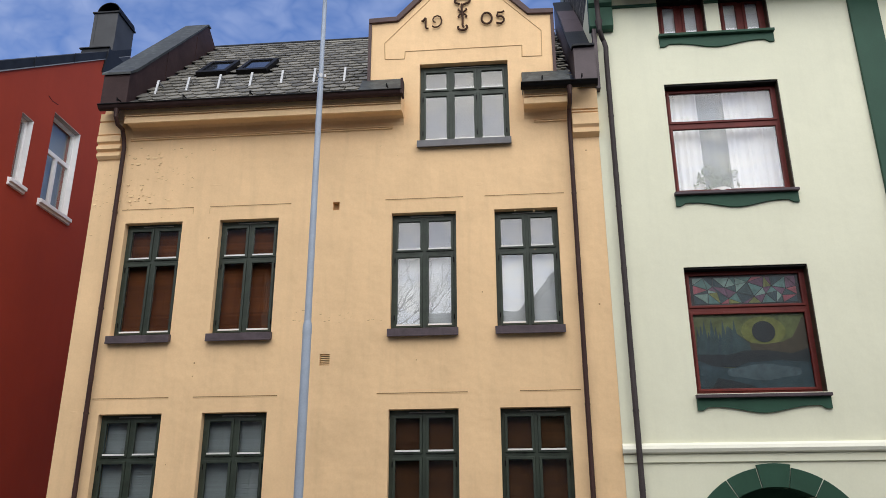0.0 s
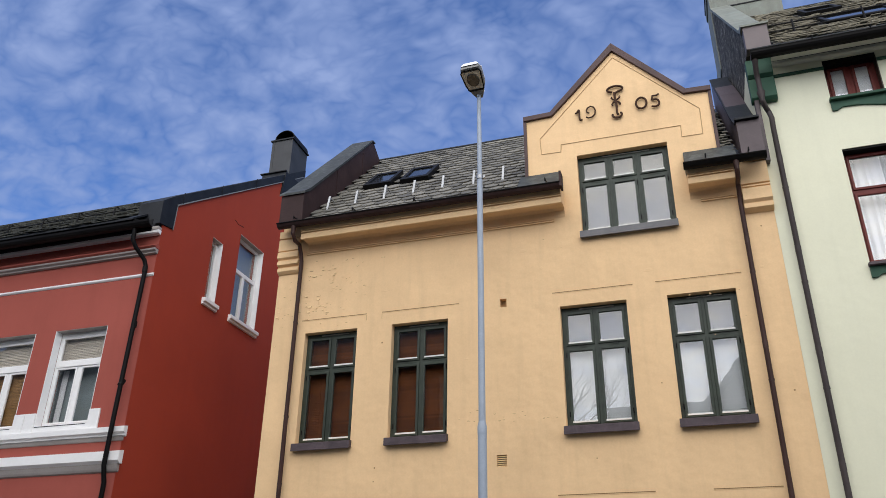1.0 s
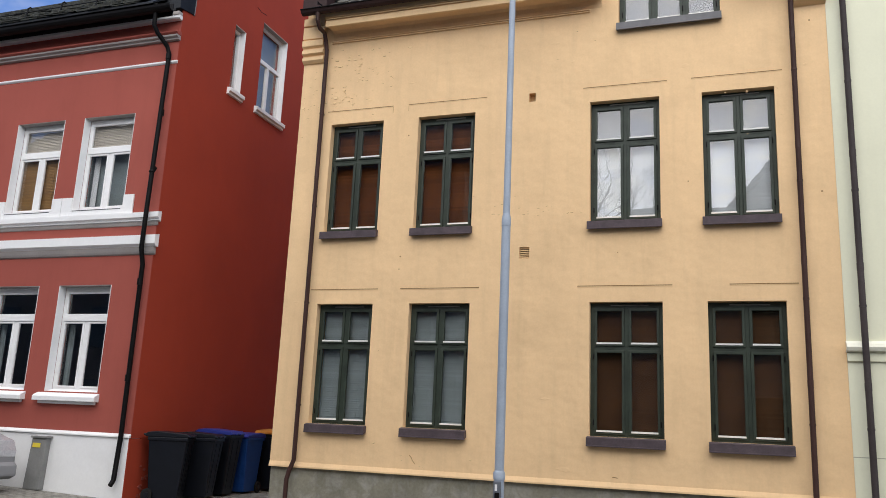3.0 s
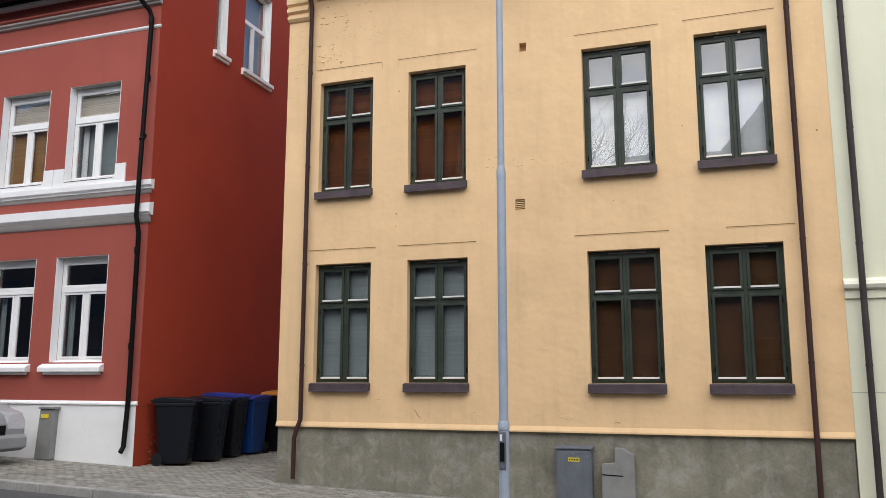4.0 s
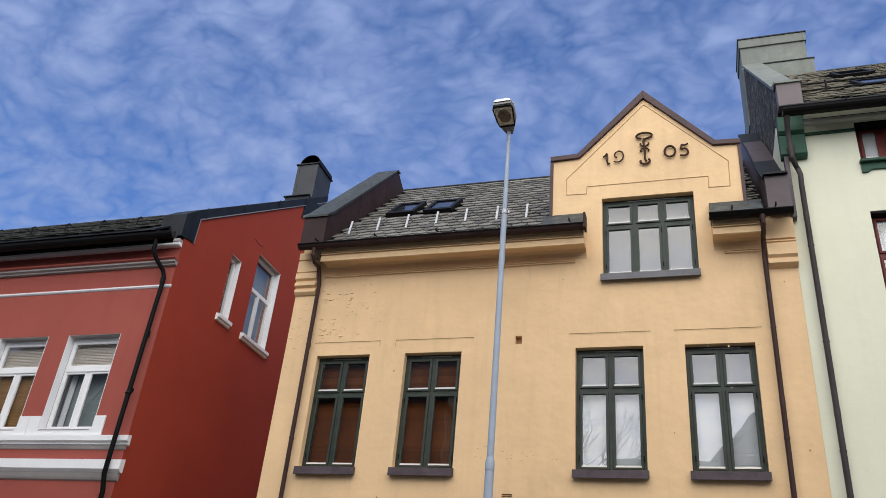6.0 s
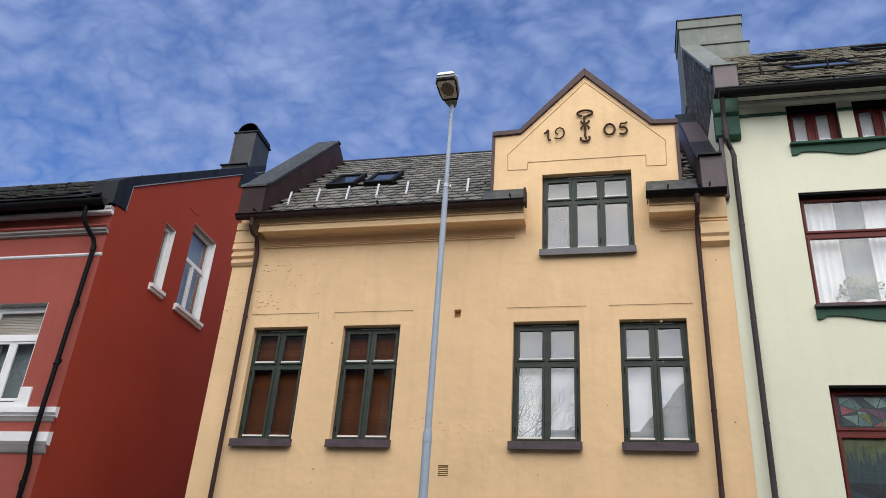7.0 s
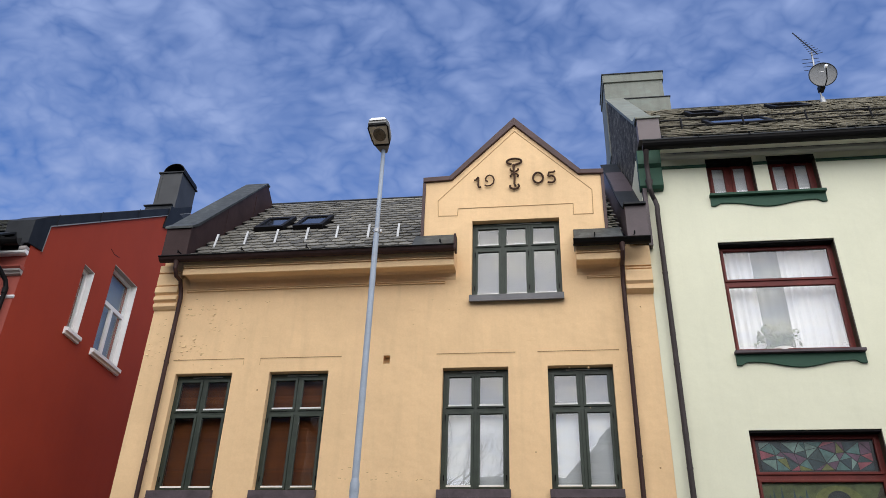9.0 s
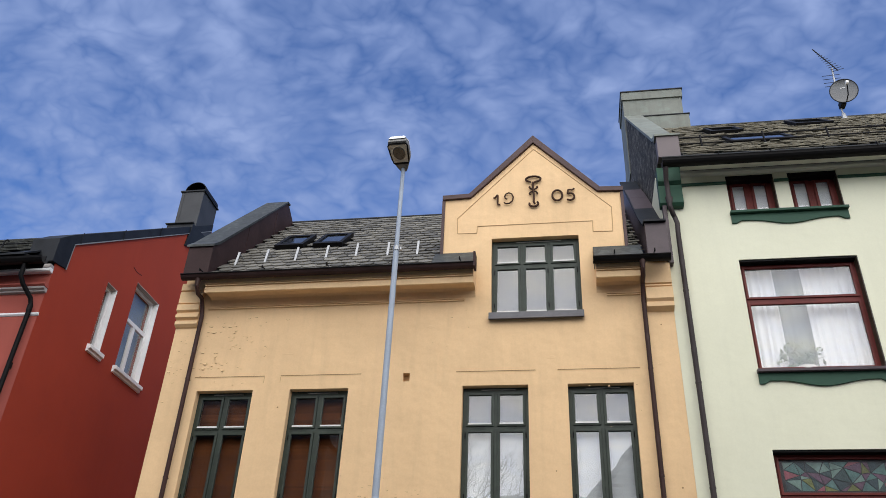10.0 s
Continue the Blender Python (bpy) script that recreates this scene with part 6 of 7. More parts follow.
bowl = part("reflector", g.add(v, f), M["dish"], dish, "grey dish reflector", smooth=True)
edge = [tilt @ Vector((0.31 * math.cos(2 * math.pi * k / n), 0.31 * 1.06 * math.sin(2 * math.pi * k / n), 0.053)) for k in range(n)]
part("rim", Geo().tube(edge, 0.012, 6, True), M["dark_metal"], bowl)
part("print_bars", Geo().solid([tilt @ Vector(p) for p in ((-0.06, 0.10, 0.012), (0.06, 0.10, 0.012), (0.06, 0.115, 0.013), (-0.06, 0.115, 0.013))], [tilt @ Vector(p) for p in ((-0.06, 0.10, 0.016), (0.06, 0.10, 0.016), (0.06, 0.115, 0.017), (-0.06, 0.115, 0.017))]), M["white"], bowl, "pale unreadable print")
tip = tilt @ Vector((0.05, -0.02, 0.42))
part("feed_arm", Geo().tube([tilt @ Vector((0.0, -0.31, 0.05)), tilt @ Vector((0.04, -0.25, 0.25)), tip], 0.014, 6), M["gutter"], dish)
part("feed_horn", Geo().box(tip.x - 0.032, tip.x + 0.032, tip.y - 0.04, tip.y + 0.04, tip.z - 0.035, tip.z + 0.035), M["white"], dish, "pale feed horn", bevel=0.01)
part("bracket", Geo().box(AX - 0.05, AX + 0.07, AY - 0.18, AY + 0.03, 15.38, 15.54), M["gutter"], dish, bevel=0.01)
aerial = thing("aerial", (8.56, AY, mast_top), "thin multi-rod television aerial on the mast", "aerial")
b0, b1 = Vector((8.66, AY - 0.08, 16.56)), Vector((8.19, AY - 0.10, 17.33))
part("boom", Geo().tube([b0, b1], 0.014, 6), M["dark_metal"], aerial)
for k in range(12):
    c = b0.lerp(b1, 0.02 + k / 12)
    d = Vector((0.17, 0.04, 0.085)) * (1.0 - 0.085 * k)
    part("rod", Geo().tube([c - d, c + d], 0.007, 4), M["gutter"], aerial)
for z in (16.12, 16.24, 16.36, 16.48):
    part("back_rod", Geo().tube([(AX - 0.26, AY - 0.05, z - 0.05), (AX + 0.20, AY + 0.05, z + 0.07)], 0.007, 4), M["gutter"], aerial)

# ---------------------------------------------------------------- bins in the alley
def wheelie_bin(body_mat, lid_mat, label):
    root = thing("wheelie_bin", (0, 0, 0), label, "bin", "bins in the alley")
    lo = [(-0.23, -0.26), (0.23, -0.26), (0.23, 0.26), (-0.23, 0.26)]
    hi = [(-0.285, -0.36), (0.285, -0.36), (0.285, 0.34), (-0.285, 0.34)]
    body = part("body", Geo().solid([(x, y, 0.03) for x, y in lo], [(x, y, 0.96) for x, y in hi]), body_mat, root, bevel=0.025)
    part("rim", Geo().box(-0.30, 0.30, -0.375, 0.355, 0.93, 0.985), body_mat, body, bevel=0.012)
    for x in (-0.12, 0.12):
        part("rib", Geo().solid([(x - 0.012, -0.275, 0.1), (x + 0.012, -0.275, 0.1), (x + 0.012, -0.262, 0.1), (x - 0.012, -0.262, 0.1)],
                                [(x - 0.012, -0.362, 0.9), (x + 0.012, -0.362, 0.9), (x + 0.012, -0.345, 0.9), (x - 0.012, -0.345, 0.9)]), body_mat, body)
    lid = part("lid", Geo().along_x([(-0.40, 0.985), (-0.40, 1.01), (-0.34, 1.045), (0.20, 1.075), (0.36, 1.06), (0.40, 1.03), (0.40, 0.987)], -0.305, 0.305), lid_mat, root, bevel=0.015)
    part("lid_grip", Geo().box(-0.17, -0.05, -0.425, -0.398, 0.985, 1.015), lid_mat, lid, bevel=0.006)
    part("lid_grip", Geo().box(0.05, 0.17, -0.425, -0.398, 0.985, 1.015), lid_mat, lid, bevel=0.006)
    part("handle", Geo().tube([(-0.25, 0.36, 1.0), (-0.25, 0.43, 1.02), (0.25, 0.43, 1.02), (0.25, 0.36, 1.0)], 0.016, 8), body_mat, root, smooth=True)
    for s in (-1, 1):
        wheel = part("wheel", Geo().tube([(s * 0.245, 0.27, 0.10), (s * 0.295, 0.27, 0.10)], 0.10, 18), M["rubber"], root)
        part("hub", Geo().tube([(s * 0.29, 0.27, 0.10), (s * 0.303, 0.27, 0.10)], 0.045, 12), M["bin"], wheel)
    return root


first = wheelie_bin(M["bin"], M["bin"], "dark grey plastic wheelie bin standing against the red wall")
first.matrix_basis = pose(-7.93, 1.06, rise(-7.9), 0, 0, 112) @ Matrix.Diagonal((1, 1, 1.16, 1))
copy_thing(first, pose(-7.84, 1.86, rise(-7.8), 0, 0, 106))
third = wheelie_bin(M["bin"], M["lid_blue"], "dark plastic wheelie bin with violet-blue lid in the alley")
third.matrix_basis = pose(-7.95, 2.66, rise(-7.8), 0, 0, 98) @ Matrix.Diagonal((1, 1, 1.22, 1))
blue = wheelie_bin(M["bin_blue"], M["lid_blue"], "blue plastic wheelie bin with violet-blue lid in the alley")
blue.matrix_basis = pose(-7.92, 3.50, rise(-7.8), 0, 0, 4) @ Matrix.Diagonal((1, 1, 1.16, 1))
orange = wheelie_bin(M["bin"], M["lid_orange"], "dark plastic wheelie bin with orange lid in the alley")
orange.matrix_basis = pose(-7.72, 4.45, rise(-7.8), 0, 0, 2) @ Matrix.Diagonal((1, 1, 1.24, 1))

# ---------------------------------------------------------------- boxes on the plinths
box = thing("cable_cabinet", (-0.245, -0.1, rise(0)), "grey steel cable cabinet with yellow label on the plinth", "cabinet")
part("body", Geo().box(-0.50, 0.01, -0.14, 0.028, rise(0) + 0.05, 0.68), M["cabinet"], box, bevel=0.01)
door = part("door", Geo().box(-0.475, -0.015, -0.152, -0.1405, rise(0) + 0.09, 0.655), M["cabinet"], box, bevel=0.006)
part("lid", Geo().along_x([(-0.165, 0.682), (-0.165, 0.70), (0.028, 0.725), (0.028, 0.682)], -0.515, 0.025), M["cabinet"], box, bevel=0.004)
label_plate = part("label", Geo().box(-0.32, -0.16, -0.157, -0.1525, 0.51, 0.565), M["yellow_label"], door, "yellow warning label")
for k in range(6):
    part("print_bar", Geo().box(-0.31 + 0.024 * k, -0.294 + 0.024 * k, -0.1595, -0.1572, 0.525, 0.55), M["ink"], label_plate)
for x, z in ((-0.25, 0.62), (-0.19, 0.58), (-0.05, 0.59)):
    part("screw", Geo().tube([(x, -0.1525, z), (x, -0.158, z)], 0.008, 8), M["galvanised"], door)
cover = thing("metal_cover", (0.37, -0.05, rise(0)), "grey stepped sheet-metal cover on the plinth", "cover")
part("plate", Geo().along_y([(0.14, rise(0) + 0.1), (0.60, rise(0) + 0.1), (0.60, 0.60), (0.585, 0.625), (0.51, 0.66), (0.46, 0.70), (0.33, 0.71), (0.325, 0.50), (0.16, 0.485), (0.14, 0.46)], -0.10, 0.028), M["cover"], cover, bevel=0.012)
part("slot", Geo().along_y([(0.15, 0.33), (0.44, 0.32), (0.44, 0.334), (0.15, 0.345)], -0.104, -0.1005), M["gutter"], cover)
box = thing("meter_box", (-10.3, 0.36, rise(-10.3)), "tall grey meter box with yellow label on the white plinth", "meter box")
body = part("body", Geo().add([(-10.53, 0.28, 0.17), (-10.17, 0.28, 0.17), (-10.17, 0.42, 0.17), (-10.53, 0.42, 0.17), (-10.48, 0.30, 1.10), (-10.14, 0.30, 1.10), (-10.14, 0.42, 1.10), (-10.48, 0.42, 1.10)],
                           [(0, 3, 2, 1), (4, 5, 6, 7), (0, 1, 5, 4), (1, 2, 6, 5), (2, 3, 7, 6), (3, 0, 4, 7)]), M["cover"], box, bevel=0.012)
part("lid", Geo().box(-10.50, -10.10, 0.27, 0.42, 1.102, 1.14), M["cover"], box, bevel=0.008)
part("label", Geo().box(-10.44, -10.26, 0.286, 0.2945, 0.93, 1.01), M["yellow_label"], body, "yellow label")

# ---------------------------------------------------------------- the parked silver car
car = thing("parked_car", (-12.40, -1.1, rise(-11)), "silver people carrier parked in front of the red house", "car")
CZ0 = rise(-10)
CY0, CY1 = -1.95, -0.25
prof = [(-10.16, 0.30), (-10.10, 0.45), (-10.11, 0.72), (-10.20, 0.90), (-10.50, 1.02), (-10.98, 1.14), (-11.05, 1.15), (-14.55, 1.15), (-14.62, 0.9), (-14.60, 0.30)]
shell = part("body", Geo().along_y([(x, z + CZ0) for x, z in prof], CY0, CY1), M["car"], car, bevel=0.07)
cab = [(-10.98, 1.151), (-11.75, 1.68), (-12.50, 1.76), (-14.00, 1.72), (-14.50, 1.151)]
part("cabin", Geo().solid([(x, CY0 + 0.10 + (0.14 if z > 1.3 else 0), z + CZ0) for x, z in cab], [(x, CY1 - 0.10 - (0.14 if z > 1.3 else 0), z + CZ0) for x, z in cab]), M["car_glass"], car, "dark glazed cabin", bevel=0.03)
part("car_roof", Geo().solid([(x, CY0 + 0.22, CZ0 + z) for x, z in ((-11.70, 1.66), (-12.50, 1.75), (-14.05, 1.71), (-14.00, 1.78), (-12.50, 1.82), (-11.72, 1.72))], [(x, CY1 - 0.22, CZ0 + z) for x, z in ((-11.70, 1.66), (-12.50, 1.75), (-14.05, 1.71), (-14.00, 1.78), (-12.50, 1.82), (-11.72, 1.72))]), M["car"], car, bevel=0.015)
for y in (CY0 + 0.14, CY1 - 0.20):
    part("pillar", Geo().tube([(-10.98, y, CZ0 + 1.14), (-11.74, y + (0.1 if y < -1 else -0.04), CZ0 + 1.70)], 0.035, 6), M["car"], car)
for y0, y1 in ((CY0 + 0.03, CY0 + 0.42), (CY1 - 0.42, CY1 - 0.03)):
    part("headlight", Geo().along_y([(-10.10, CZ0 + 0.62), (-10.09, CZ0 + 0.74), (-10.18, CZ0 + 0.915), (-10.42, CZ0 + 0.985), (-10.30, CZ0 + 0.75)], y0, y1), M["car_lamp"], car, "clear headlight", bevel=0.02)
part("grille", Geo().box(-10.12, -10.09, CY0 + 0.45, CY1 - 0.45, CZ0 + 0.52, CZ0 + 0.70), M["gutter"], car, bevel=0.01)
part("bumper", Geo().along_y([(-10.15, CZ0 + 0.24), (-10.03, CZ0 + 0.30), (-10.03, CZ0 + 0.48), (-10.10, CZ0 + 0.54), (-10.30, CZ0 + 0.5), (-10.30, CZ0 + 0.26)], CY0 + 0.02, CY1 - 0.02), M["car"], car, bevel=0.03)
for x in (-10.95, -13.60):
    for y0, y1 in ((CY0 - 0.004, CY0 + 0.2), (CY1 - 0.2, CY1 + 0.004)):
        wheel = part("wheel", Geo().tube([(x, y0, CZ0 + 0.31), (x, y1, CZ0 + 0.31)], 0.31, 24), M["rubber"], car)
        part("rim", Geo().tube([(x, y0 - 0.006, CZ0 + 0.31), (x, y0 + 0.02, CZ0 + 0.31)], 0.2, 20), M["galvanised"], wheel)
part("door_mirror", Geo().box(-11.22, -11.05, CY0 - 0.14, CY0 + 0.02, CZ0 + 1.12, CZ0 + 1.27), M["car"], car, bevel=0.03)
car.location.x -= 0.12

# ---------------------------------------------------------------- across the street, seen only in the panes
for x0, x1, eave, ridge, back in ((-34, -7.3, 11.5, 17.0, 0), (-6.3, 1.0, 5.8, 8.6, 12), (-1.2, 9.0, 7.0, 10.6, 0), (9.2, 30, 9.0, 13.0, 0)):
    house = thing("opposite_house", ((x0 + x1) / 2, -15.8 - back, -0.2), "plain pale rendered house with dark roof across the street", "house", "houses across the street")
    part("wall", Geo().box(x0, x1, -24.8 - back, -15.8 - back, -0.5, eave), M["opposite"], house)
    xm = (x0 + x1) / 2
    part("gable", Geo().along_y([(xm - 3.4, eave + 0.01), (xm + 3.4, eave + 0.01), (xm, ridge + 0.4)], -16.8 - back, -15.78 - back), M["opposite"], house)
    part("roof", Geo().along_x([(-15.2 - back, eave - 0.2), (-15.2 - back, eave), (-20.3 - back, ridge), (-25.4 - back, eave), (-25.4 - back, eave - 0.2)], x0 - 0.3, x1 + 0.3), M["opposite_roof"], house, "dark roof")
    part("gable_roof", Geo().along_y([(xm - 3.8, eave + 0.1), (xm, ridge + 0.62), (xm + 3.8, eave + 0.1), (xm + 3.6, eave - 0.1), (xm, ridge + 0.42), (xm - 3.6, eave - 0.1)], -19.8 - back, -15.4 - back), M["opposite_roof"], house)
    n = int((x1 - x0) / 2.6)
    for i in range(n):
        for z in (1.2, 4.4):
            x = x0 + 1.1 + i * 2.6
            part("window", Geo().box(x, x + 1.1, -15.8 - back, -15.77 - back, z, z + 1.8), M["car_glass"], house)
tree = thing("bare_tree", (-3.8, -14.7, -0.2), "large leafless tree with grey bark across the street", "tree")
tr = random.Random(12)
limbs, twigs = Geo(), Geo()


def grow(p, d, length, r, level):
    pts, radii = [p], [r]
    for k in range(3):
        d = (d + Vector((tr.uniform(-1, 1), tr.uniform(-1, 1), tr.uniform(-0.3, 0.7))) * 0.18).normalized()
        pts.append(pts[-1] + d * length / 3)
        radii.append(r * (1 - 0.11 * (k + 1)))
    (limbs if level < 3 else twigs).tube(pts, radii, 7 if level < 2 else 4)
    if level < 5:
        for k in range(3):
            side = Vector((tr.uniform(-1, 1), tr.uniform(-1, 1), tr.uniform(0.0, 0.9))).normalized()
            grow(pts[-1] if k < 2 else pts[2], (d * 0.75 + side * 0.75).normalized(), length * tr.uniform(0.6, 0.8), radii[-1] * 0.70, level + 1)


grow(Vector((-3.8, -14.7, -0.3)), Vector((0.0, 0, 1)), 5.0, 0.30, 0)
part("trunk", limbs, M["bark"], tree, "grey trunk and limbs", smooth=True)
part("crown", twigs, M["bark"], tree, "fine bare twigs", kind="stuff")

# ---------------------------------------------------------------- flaking render on the yellow wall
fl = random.Random(21)
for cx, cz, sx, sz, count, size in ((-4.05, 7.95, 0.28, 0.10, 9, 0.034), (-4.15, 7.55, 0.25, 0.20, 16, 0.021), (-4.25, 7.12, 0.32, 0.13, 18, 0.024), (-4.98, 7.1, 0.12, 0.35, 8, 0.02),
                                    (-3.45, 7.45, 0.12, 0.2, 4, 0.02), (-0.75, 5.0, 0.35, 0.06, 7, 0.02), (-0.2, 8.0, 0.3, 0.2, 3, 0.014), (2.3, 6.2, 0.4, 0.5, 4, 0.014), (-1.5, 5.0, 0.2, 0.15, 5, 0.018), (-2.6, 1.25, 0.5, 0.2, 4, 0.02)):
    chips, rims = Geo(), Geo()
    for k in range(count * 2):
        x, z, s = max(-5.12, fl.gauss(cx, sx)), fl.gauss(cz, sz), size * fl.uniform(0.2, 1.0)
        n = 7
        ring = [(x + s * fl.uniform(0.7, 1.6) * math.cos(2 * math.pi * i / n), z + s * fl.uniform(0.35, 0.75) * math.sin(2 * math.pi * i / n)) for i in range(n)]
        chips.along_y(ring, -0.0015, 0.001)
        rims.along_y([(px - 0.003, pz + s * 0.3) for px, pz in ring], -0.0025, 0.0005)
        if size > 0.0205 and k % 2:
            w, h, out = s * fl.uniform(0.9, 1.9), s * fl.uniform(0.5, 1.0), fl.uniform(0.006, 0.018)
            rims.solid([(x - w, -0.001, z + h), (x + w, -0.001, z + h * 0.8), (x + w * 0.7, -out, z - h), (x - w * 0.5, -out * 0.8, z - h * 0.7)],
                       [(x - w, -0.005, z + h), (x + w, -0.005, z + h * 0.8), (x + w * 0.7, -out - 0.004, z - h), (x - w * 0.5, -out * 0.8 - 0.004, z - h * 0.7)])
    part("flaked_patch", rims, M["yellow_light"], yellow, "blistered light yellow paint", kind="stuff")
    part("bare_patch", chips, M["chip"], yellow, "bare brown spots where paint flaked off", kind="stuff")

holes_in_render = Geo()
for x, z, r in ((-3.08, 4.33, 0.013), (-3.09, 4.12, 0.010), (-3.37, 2.79, 0.007), (-3.05, 6.42, 0.014), (0.42, 4.30, 0.009), (1.45, 5.35, 0.010), (3.2, 7.72, 0.012), (3.24, 5.1, 0.014)):
    holes_in_render.along_y([(x + r * math.cos(t * math.pi / 4) * (1.3 if t % 2 else 0.9), z + r * math.sin(t * math.pi / 4)) for t in range(8)], -0.002, 0.001)
part("nail_hole", holes_in_render, M["chip"], yellow, "small dark holes in the render", kind="stuff")
# old filled patches and trowel marks, a millimetre or two proud
patches = Geo()
for k in range(34):
    x, z = fl.uniform(-5.0, 3.2), fl.uniform(1.1, 8.1)
    if any(a - 0.25 < x < b + 0.25 and c - 0.35 < z < d + 0.3 for a, b, c, d in openings):
        continue
    w, h = fl.uniform(0.03, 0.16), fl.uniform(0.012, 0.05)
    ring = [(x + w * fl.uniform(0.7, 1.15) * math.cos(2 * math.pi * i / 11), z + h * fl.uniform(0.6, 1.3) * math.sin(2 * math.pi * i / 11)) for i in range(11)]
    patches.solid([(px, 0.0005, pz) for px, pz in ring], [(x + (px - x) * 0.55, -0.0016, z + (pz - z) * 0.45) for px, pz in ring])
part("filled_patch", patches, M["yellow"], yellow, "filled patches and trowel marks in the render", kind="stuff")

for crack in ([(-2.741, 1.198), (-2.70, 1.149), (-2.69, 1.12), (-2.64, 1.066)], [(0.334, 1.052), (0.37, 1.058), (0.413, 1.049)]):
    part("crack", Geo().tube([(x, 0.0, z) for x, z in crack], 0.006, 5), M["chip"], yellow, "hairline crack in the render")
part("crack", Geo().tube([(RX1, 3.035, 11.181), (RX1, 3.206, 11.14), (RX1, 3.444, 11.181)], 0.008, 5), M["gutter"], redh, "crack in the side wall")
torn = Geo()
for k in range(26):
    y, z, s = 0.82 + 0.45 * fl.random() ** 1.5, rise(-8.3) + 0.04 + 0.55 * fl.random() ** 1.6, fl.uniform(0.015, 0.05)
    ring = [(y + s * fl.uniform(0.6, 1.5) * math.cos(2 * math.pi * i / 6), z + s * fl.uniform(0.35, 0.8) * math.sin(2 * math.pi * i / 6)) for i in range(6)]
    torn.solid([(RX1 - 0.001, p, q) for p, q in ring], [(RX1 + fl.uniform(0.004, 0.014), p, q) for p, q in ring])
part("torn_render", torn, M["red"], redh, "crumbling paler red render at the foot of the corner", kind="stuff")

# ---------------------------------------------------------------- slates, kerb and pavers
W, EXPO = 0.262, 0.24
s = Geo()
edge = [(-W / 2 + 0.004, 0.30), (-W / 2 + 0.004, 0.085)] + [(-W / 2 * math.cos(math.pi * k / 6) * 0.97, 0.085 - 0.125 * math.sin(math.pi * k / 6)) for k in range(1, 6)] + [(W / 2 - 0.004, 0.085), (W / 2 - 0.004, 0.30)]
s.solid([(x, y, 0.0) for x, y in edge], [(x, y, 0.018) for x, y in edge])
slate_mesh = s.mesh("slate", M["slate"])
ROW = Matrix(((1, 0, 0), (0, 0.712, -0.702), (0, 0.702, 0.712))).to_4x4()
jit = random.Random(4)
rest = Geo()
made = 0
for r in range(22):
    y = -0.42 + r * EXPO * 0.712
    if ROOF(y + 0.2) > ROOF(3.2):
        break
    for c in range(17):
        x = -4.50 + (c + 0.5 * (r % 2)) * W
        if not -4.60 < x < -0.50:
            continue
        if any(a - 0.02 < x < b + 0.02 and 0.86 < y < 1.56 for a, b in ((-4.02, -3.42), (-3.22, -2.62))):
            continue
        m = Matrix.Translation((x, y, ROOF(y) + 0.020)) @ ROW @ Euler((jit.gauss(-0.085, 0.014), jit.gauss(0, 0.012), jit.gauss(0, 0.02))).to_matrix().to_4x4()
        if made < 300:
            piece("slate", slate_mesh, roof, m)
            made += 1
        else:
            rest.add([m @ Vector(p) for p in s.v], s.f)
part("slating", rest, M["slate_rows"], roof, "rows of grey scale slates", kind="stuff")


def slate_field(parent, height, slope, x0, x1, y0, y1, w, expo, skip=(), mat="slate_far"):
    """Joined slates on a roof that stays far off."""
    g, rnd = Geo(), random.Random(8)
    run, lift = math.cos(math.atan(slope)), math.sin(math.atan(slope))
    r, y = 0, y0
    while y < y1:
        for c in range(int((x1 - x0) / w)):
            x = x0 + (c + 0.5 * (r % 2)) * w
            if any(a < x < b and p < y < q for a, b, p, q in skip):
                continue
            t, u = rnd.uniform(0.018, 0.06), rnd.uniform(-0.02, 0.02)
            base = Vector((x, y + u * run, height(y + u * run)))
            up, out = Vector((0, run, lift)), Vector((0, -lift, run))
            e = [base + out * t, base + out * t + Vector((w * 0.96, 0, 0)), base + Vector((w * 0.96, 0, 0)) + up * expo * 1.1, base + up * expo * 1.1, base + out * (t - 0.012), base + out * (t - 0.012) + Vector((w * 0.96, 0, 0))]
            g.add(e, [(0, 1, 2, 3), (4, 5, 1, 0), (4, 0, 3), (5, 2, 1)])
        y += expo * run
        r += 1
    return part("slating", g, M[mat], parent, "rows of weathered grey slates", kind="stuff")


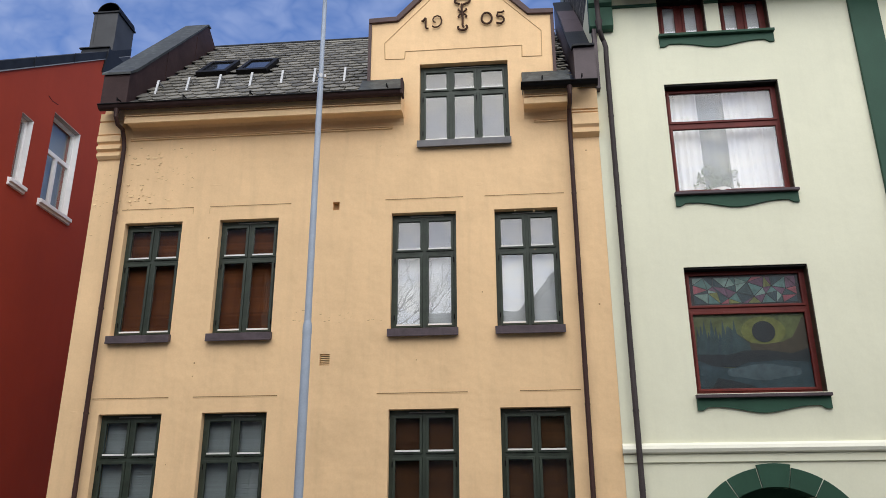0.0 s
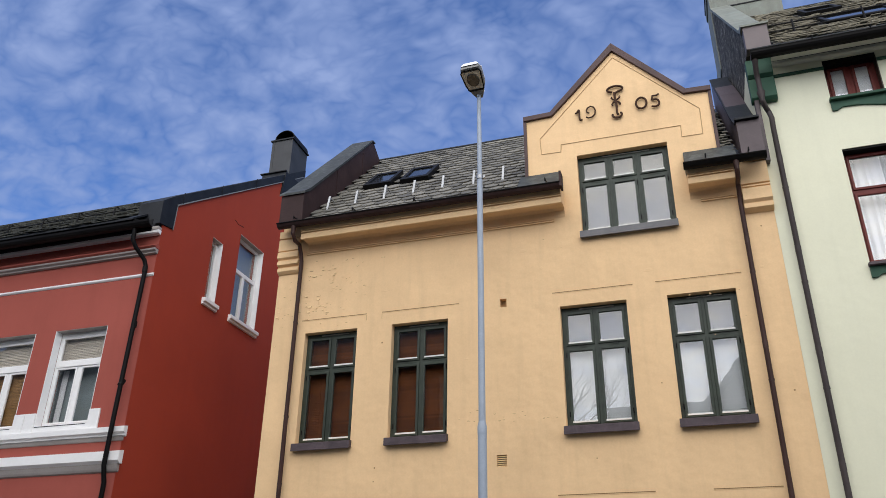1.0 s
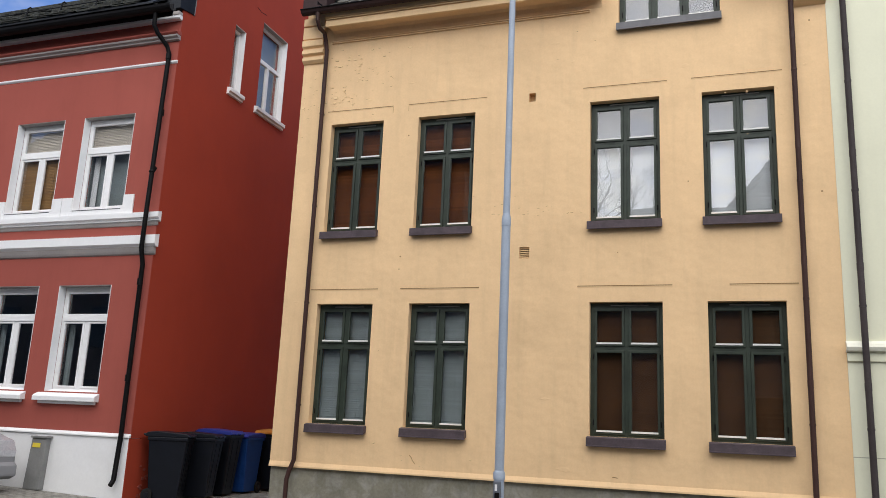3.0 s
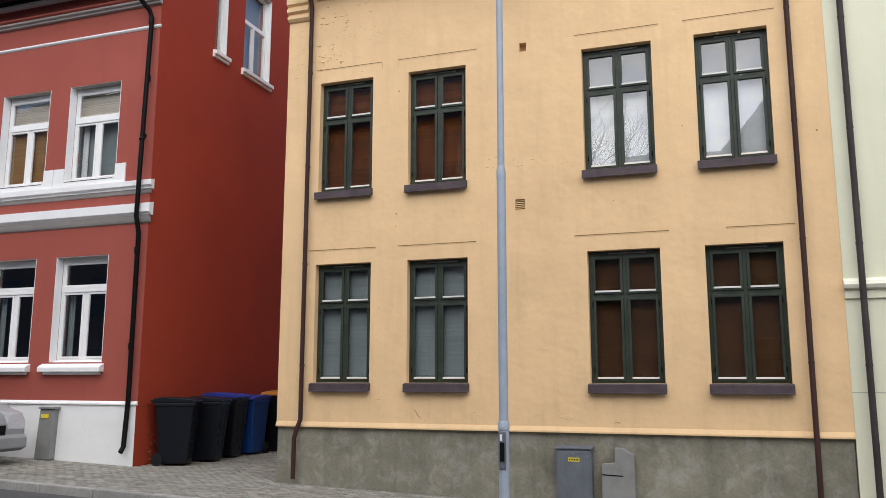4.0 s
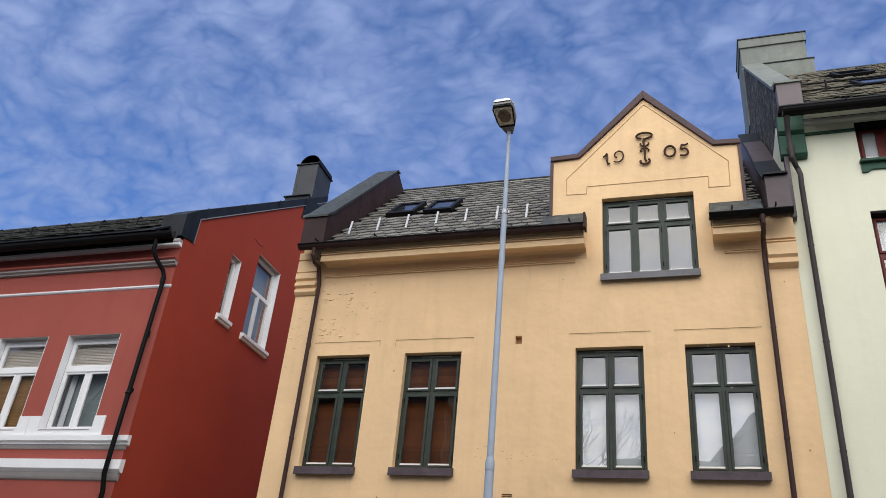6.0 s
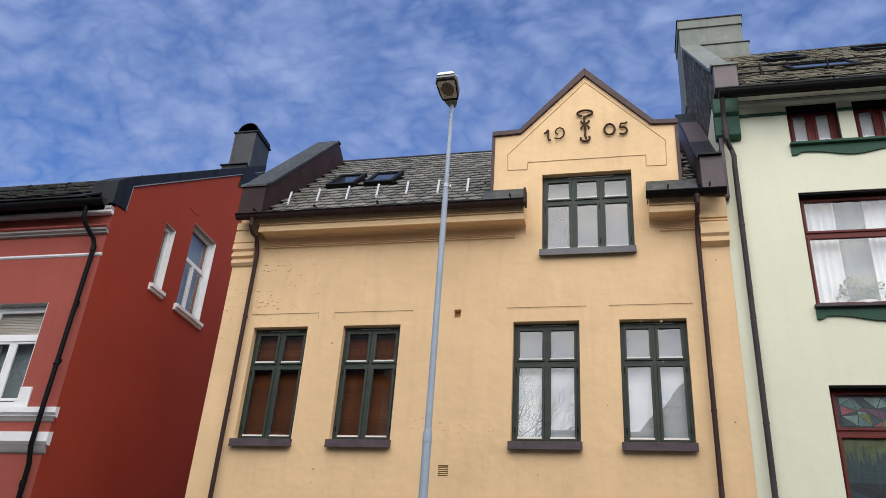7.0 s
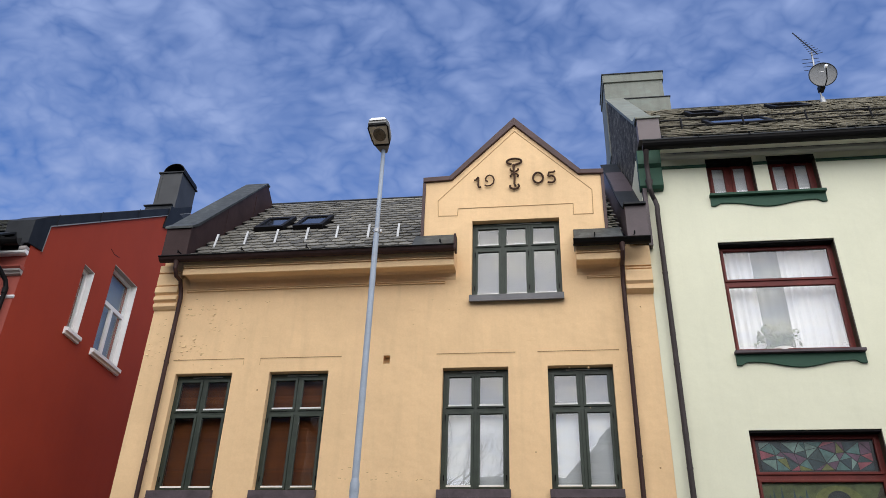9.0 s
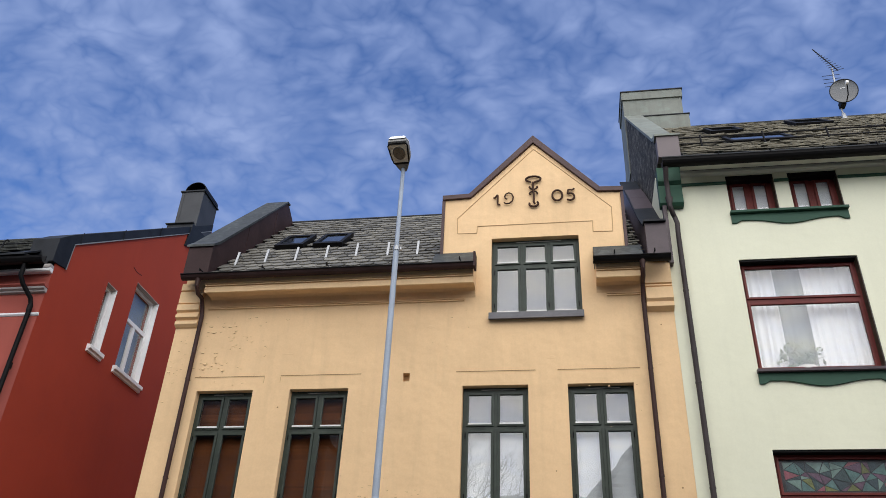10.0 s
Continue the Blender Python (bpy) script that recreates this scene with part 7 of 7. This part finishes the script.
slate_field(roof, ROOF, 0.986, 2.80, 3.0, -0.30, 3.0, 0.098, 0.2, mat="slate_rows")
slate_field(groof, GROOF, 0.97, 3.86, 12.0, -0.44, 4.3, 0.17, 0.125, ((4.8, 6.2, 0.62, 1.45), (4.85, 5.75, 2.4, 3.15), (6.85, 7.85, 2.9, 3.7)))
slate_field(rroof, RROOF, 0.735, -22, -8.9, -0.10, 6.1, 0.30, 0.20, mat="slate_deep")
for k in range(12):
    x = -10.15 - k * 1.0
    y = 0.95
    part("snow_guard", Geo().tube([(x, y - 0.02, RROOF(y)), (x, y, RROOF(y) + 0.24), (x + 0.02, y + 0.04, RROOF(y) + 0.285), (x + 0.05, y + 0.06, RROOF(y) + 0.25)], 0.018, 6), M["gutter"], rroof, "black iron snow guard")
part("snow_rail", Geo().tube([(-22, 0.95, RROOF(0.95) + 0.14), (-8.95, 0.95, RROOF(0.95) + 0.14)], 0.014, 5), M["gutter"], rroof, "black snow rail")

stone = Geo().box(-0.495, 0.495, -0.075, 0.075, -0.18, 0.0).mesh("kerb_stone", M["kerb"], bevel=0.015)
for k in range(34):
    x = -20.5 + k
    z0, z1 = rise(x - 0.5), rise(x + 0.5)
    piece("kerb_stone", stone, walkway, Matrix.Translation((x, -1.98, (z0 + z1) / 2 + 0.006)) @ Euler((0, math.atan2(z0 - z1, 1.0), 0)).to_matrix().to_4x4())
block = Geo()
block.solid([(-0.096, -0.046, -0.03), (0.096, -0.046, -0.03), (0.096, 0.046, -0.03), (-0.096, 0.046, -0.03)], [(-0.091, -0.041, 0.0), (0.091, -0.041, 0.0), (0.091, 0.041, 0.0), (-0.091, 0.041, 0.0)])
block_mesh = block.mesh("paver", M["paver"])
pv = random.Random(2)
rest, made = Geo(), 0
for j in range(74):
    y = -1.84 + j * 0.1
    for i in range(75):
        x = -12.6 + i * 0.2 + 0.1 * (j % 2)
        if (x < -8.3 and y > 0.40) or (x > -5.12 and y > 0.02) or (y > 1.9 and x < -8.2):
            continue
        slope = math.atan(0.030) if -22 < x < -1 else 0
        m = Matrix.Translation((x, y, rise(x) + 0.0 + pv.gauss(0, 0.0015))) @ Euler((pv.gauss(0, 0.008), slope + pv.gauss(0, 0.008), pv.gauss(0, 0.01))).to_matrix().to_4x4()
        if made < 300 and -8.2 < x < -5.3 and -1.0 < y < 1.0:
            piece("paver", block_mesh, walkway, m)
            made += 1
        else:
            rest.add([m @ Vector(p) for p in block.v], block.f)
part("block_paving", rest, M["paver_far"], walkway, "grey concrete pavers", kind="stuff")
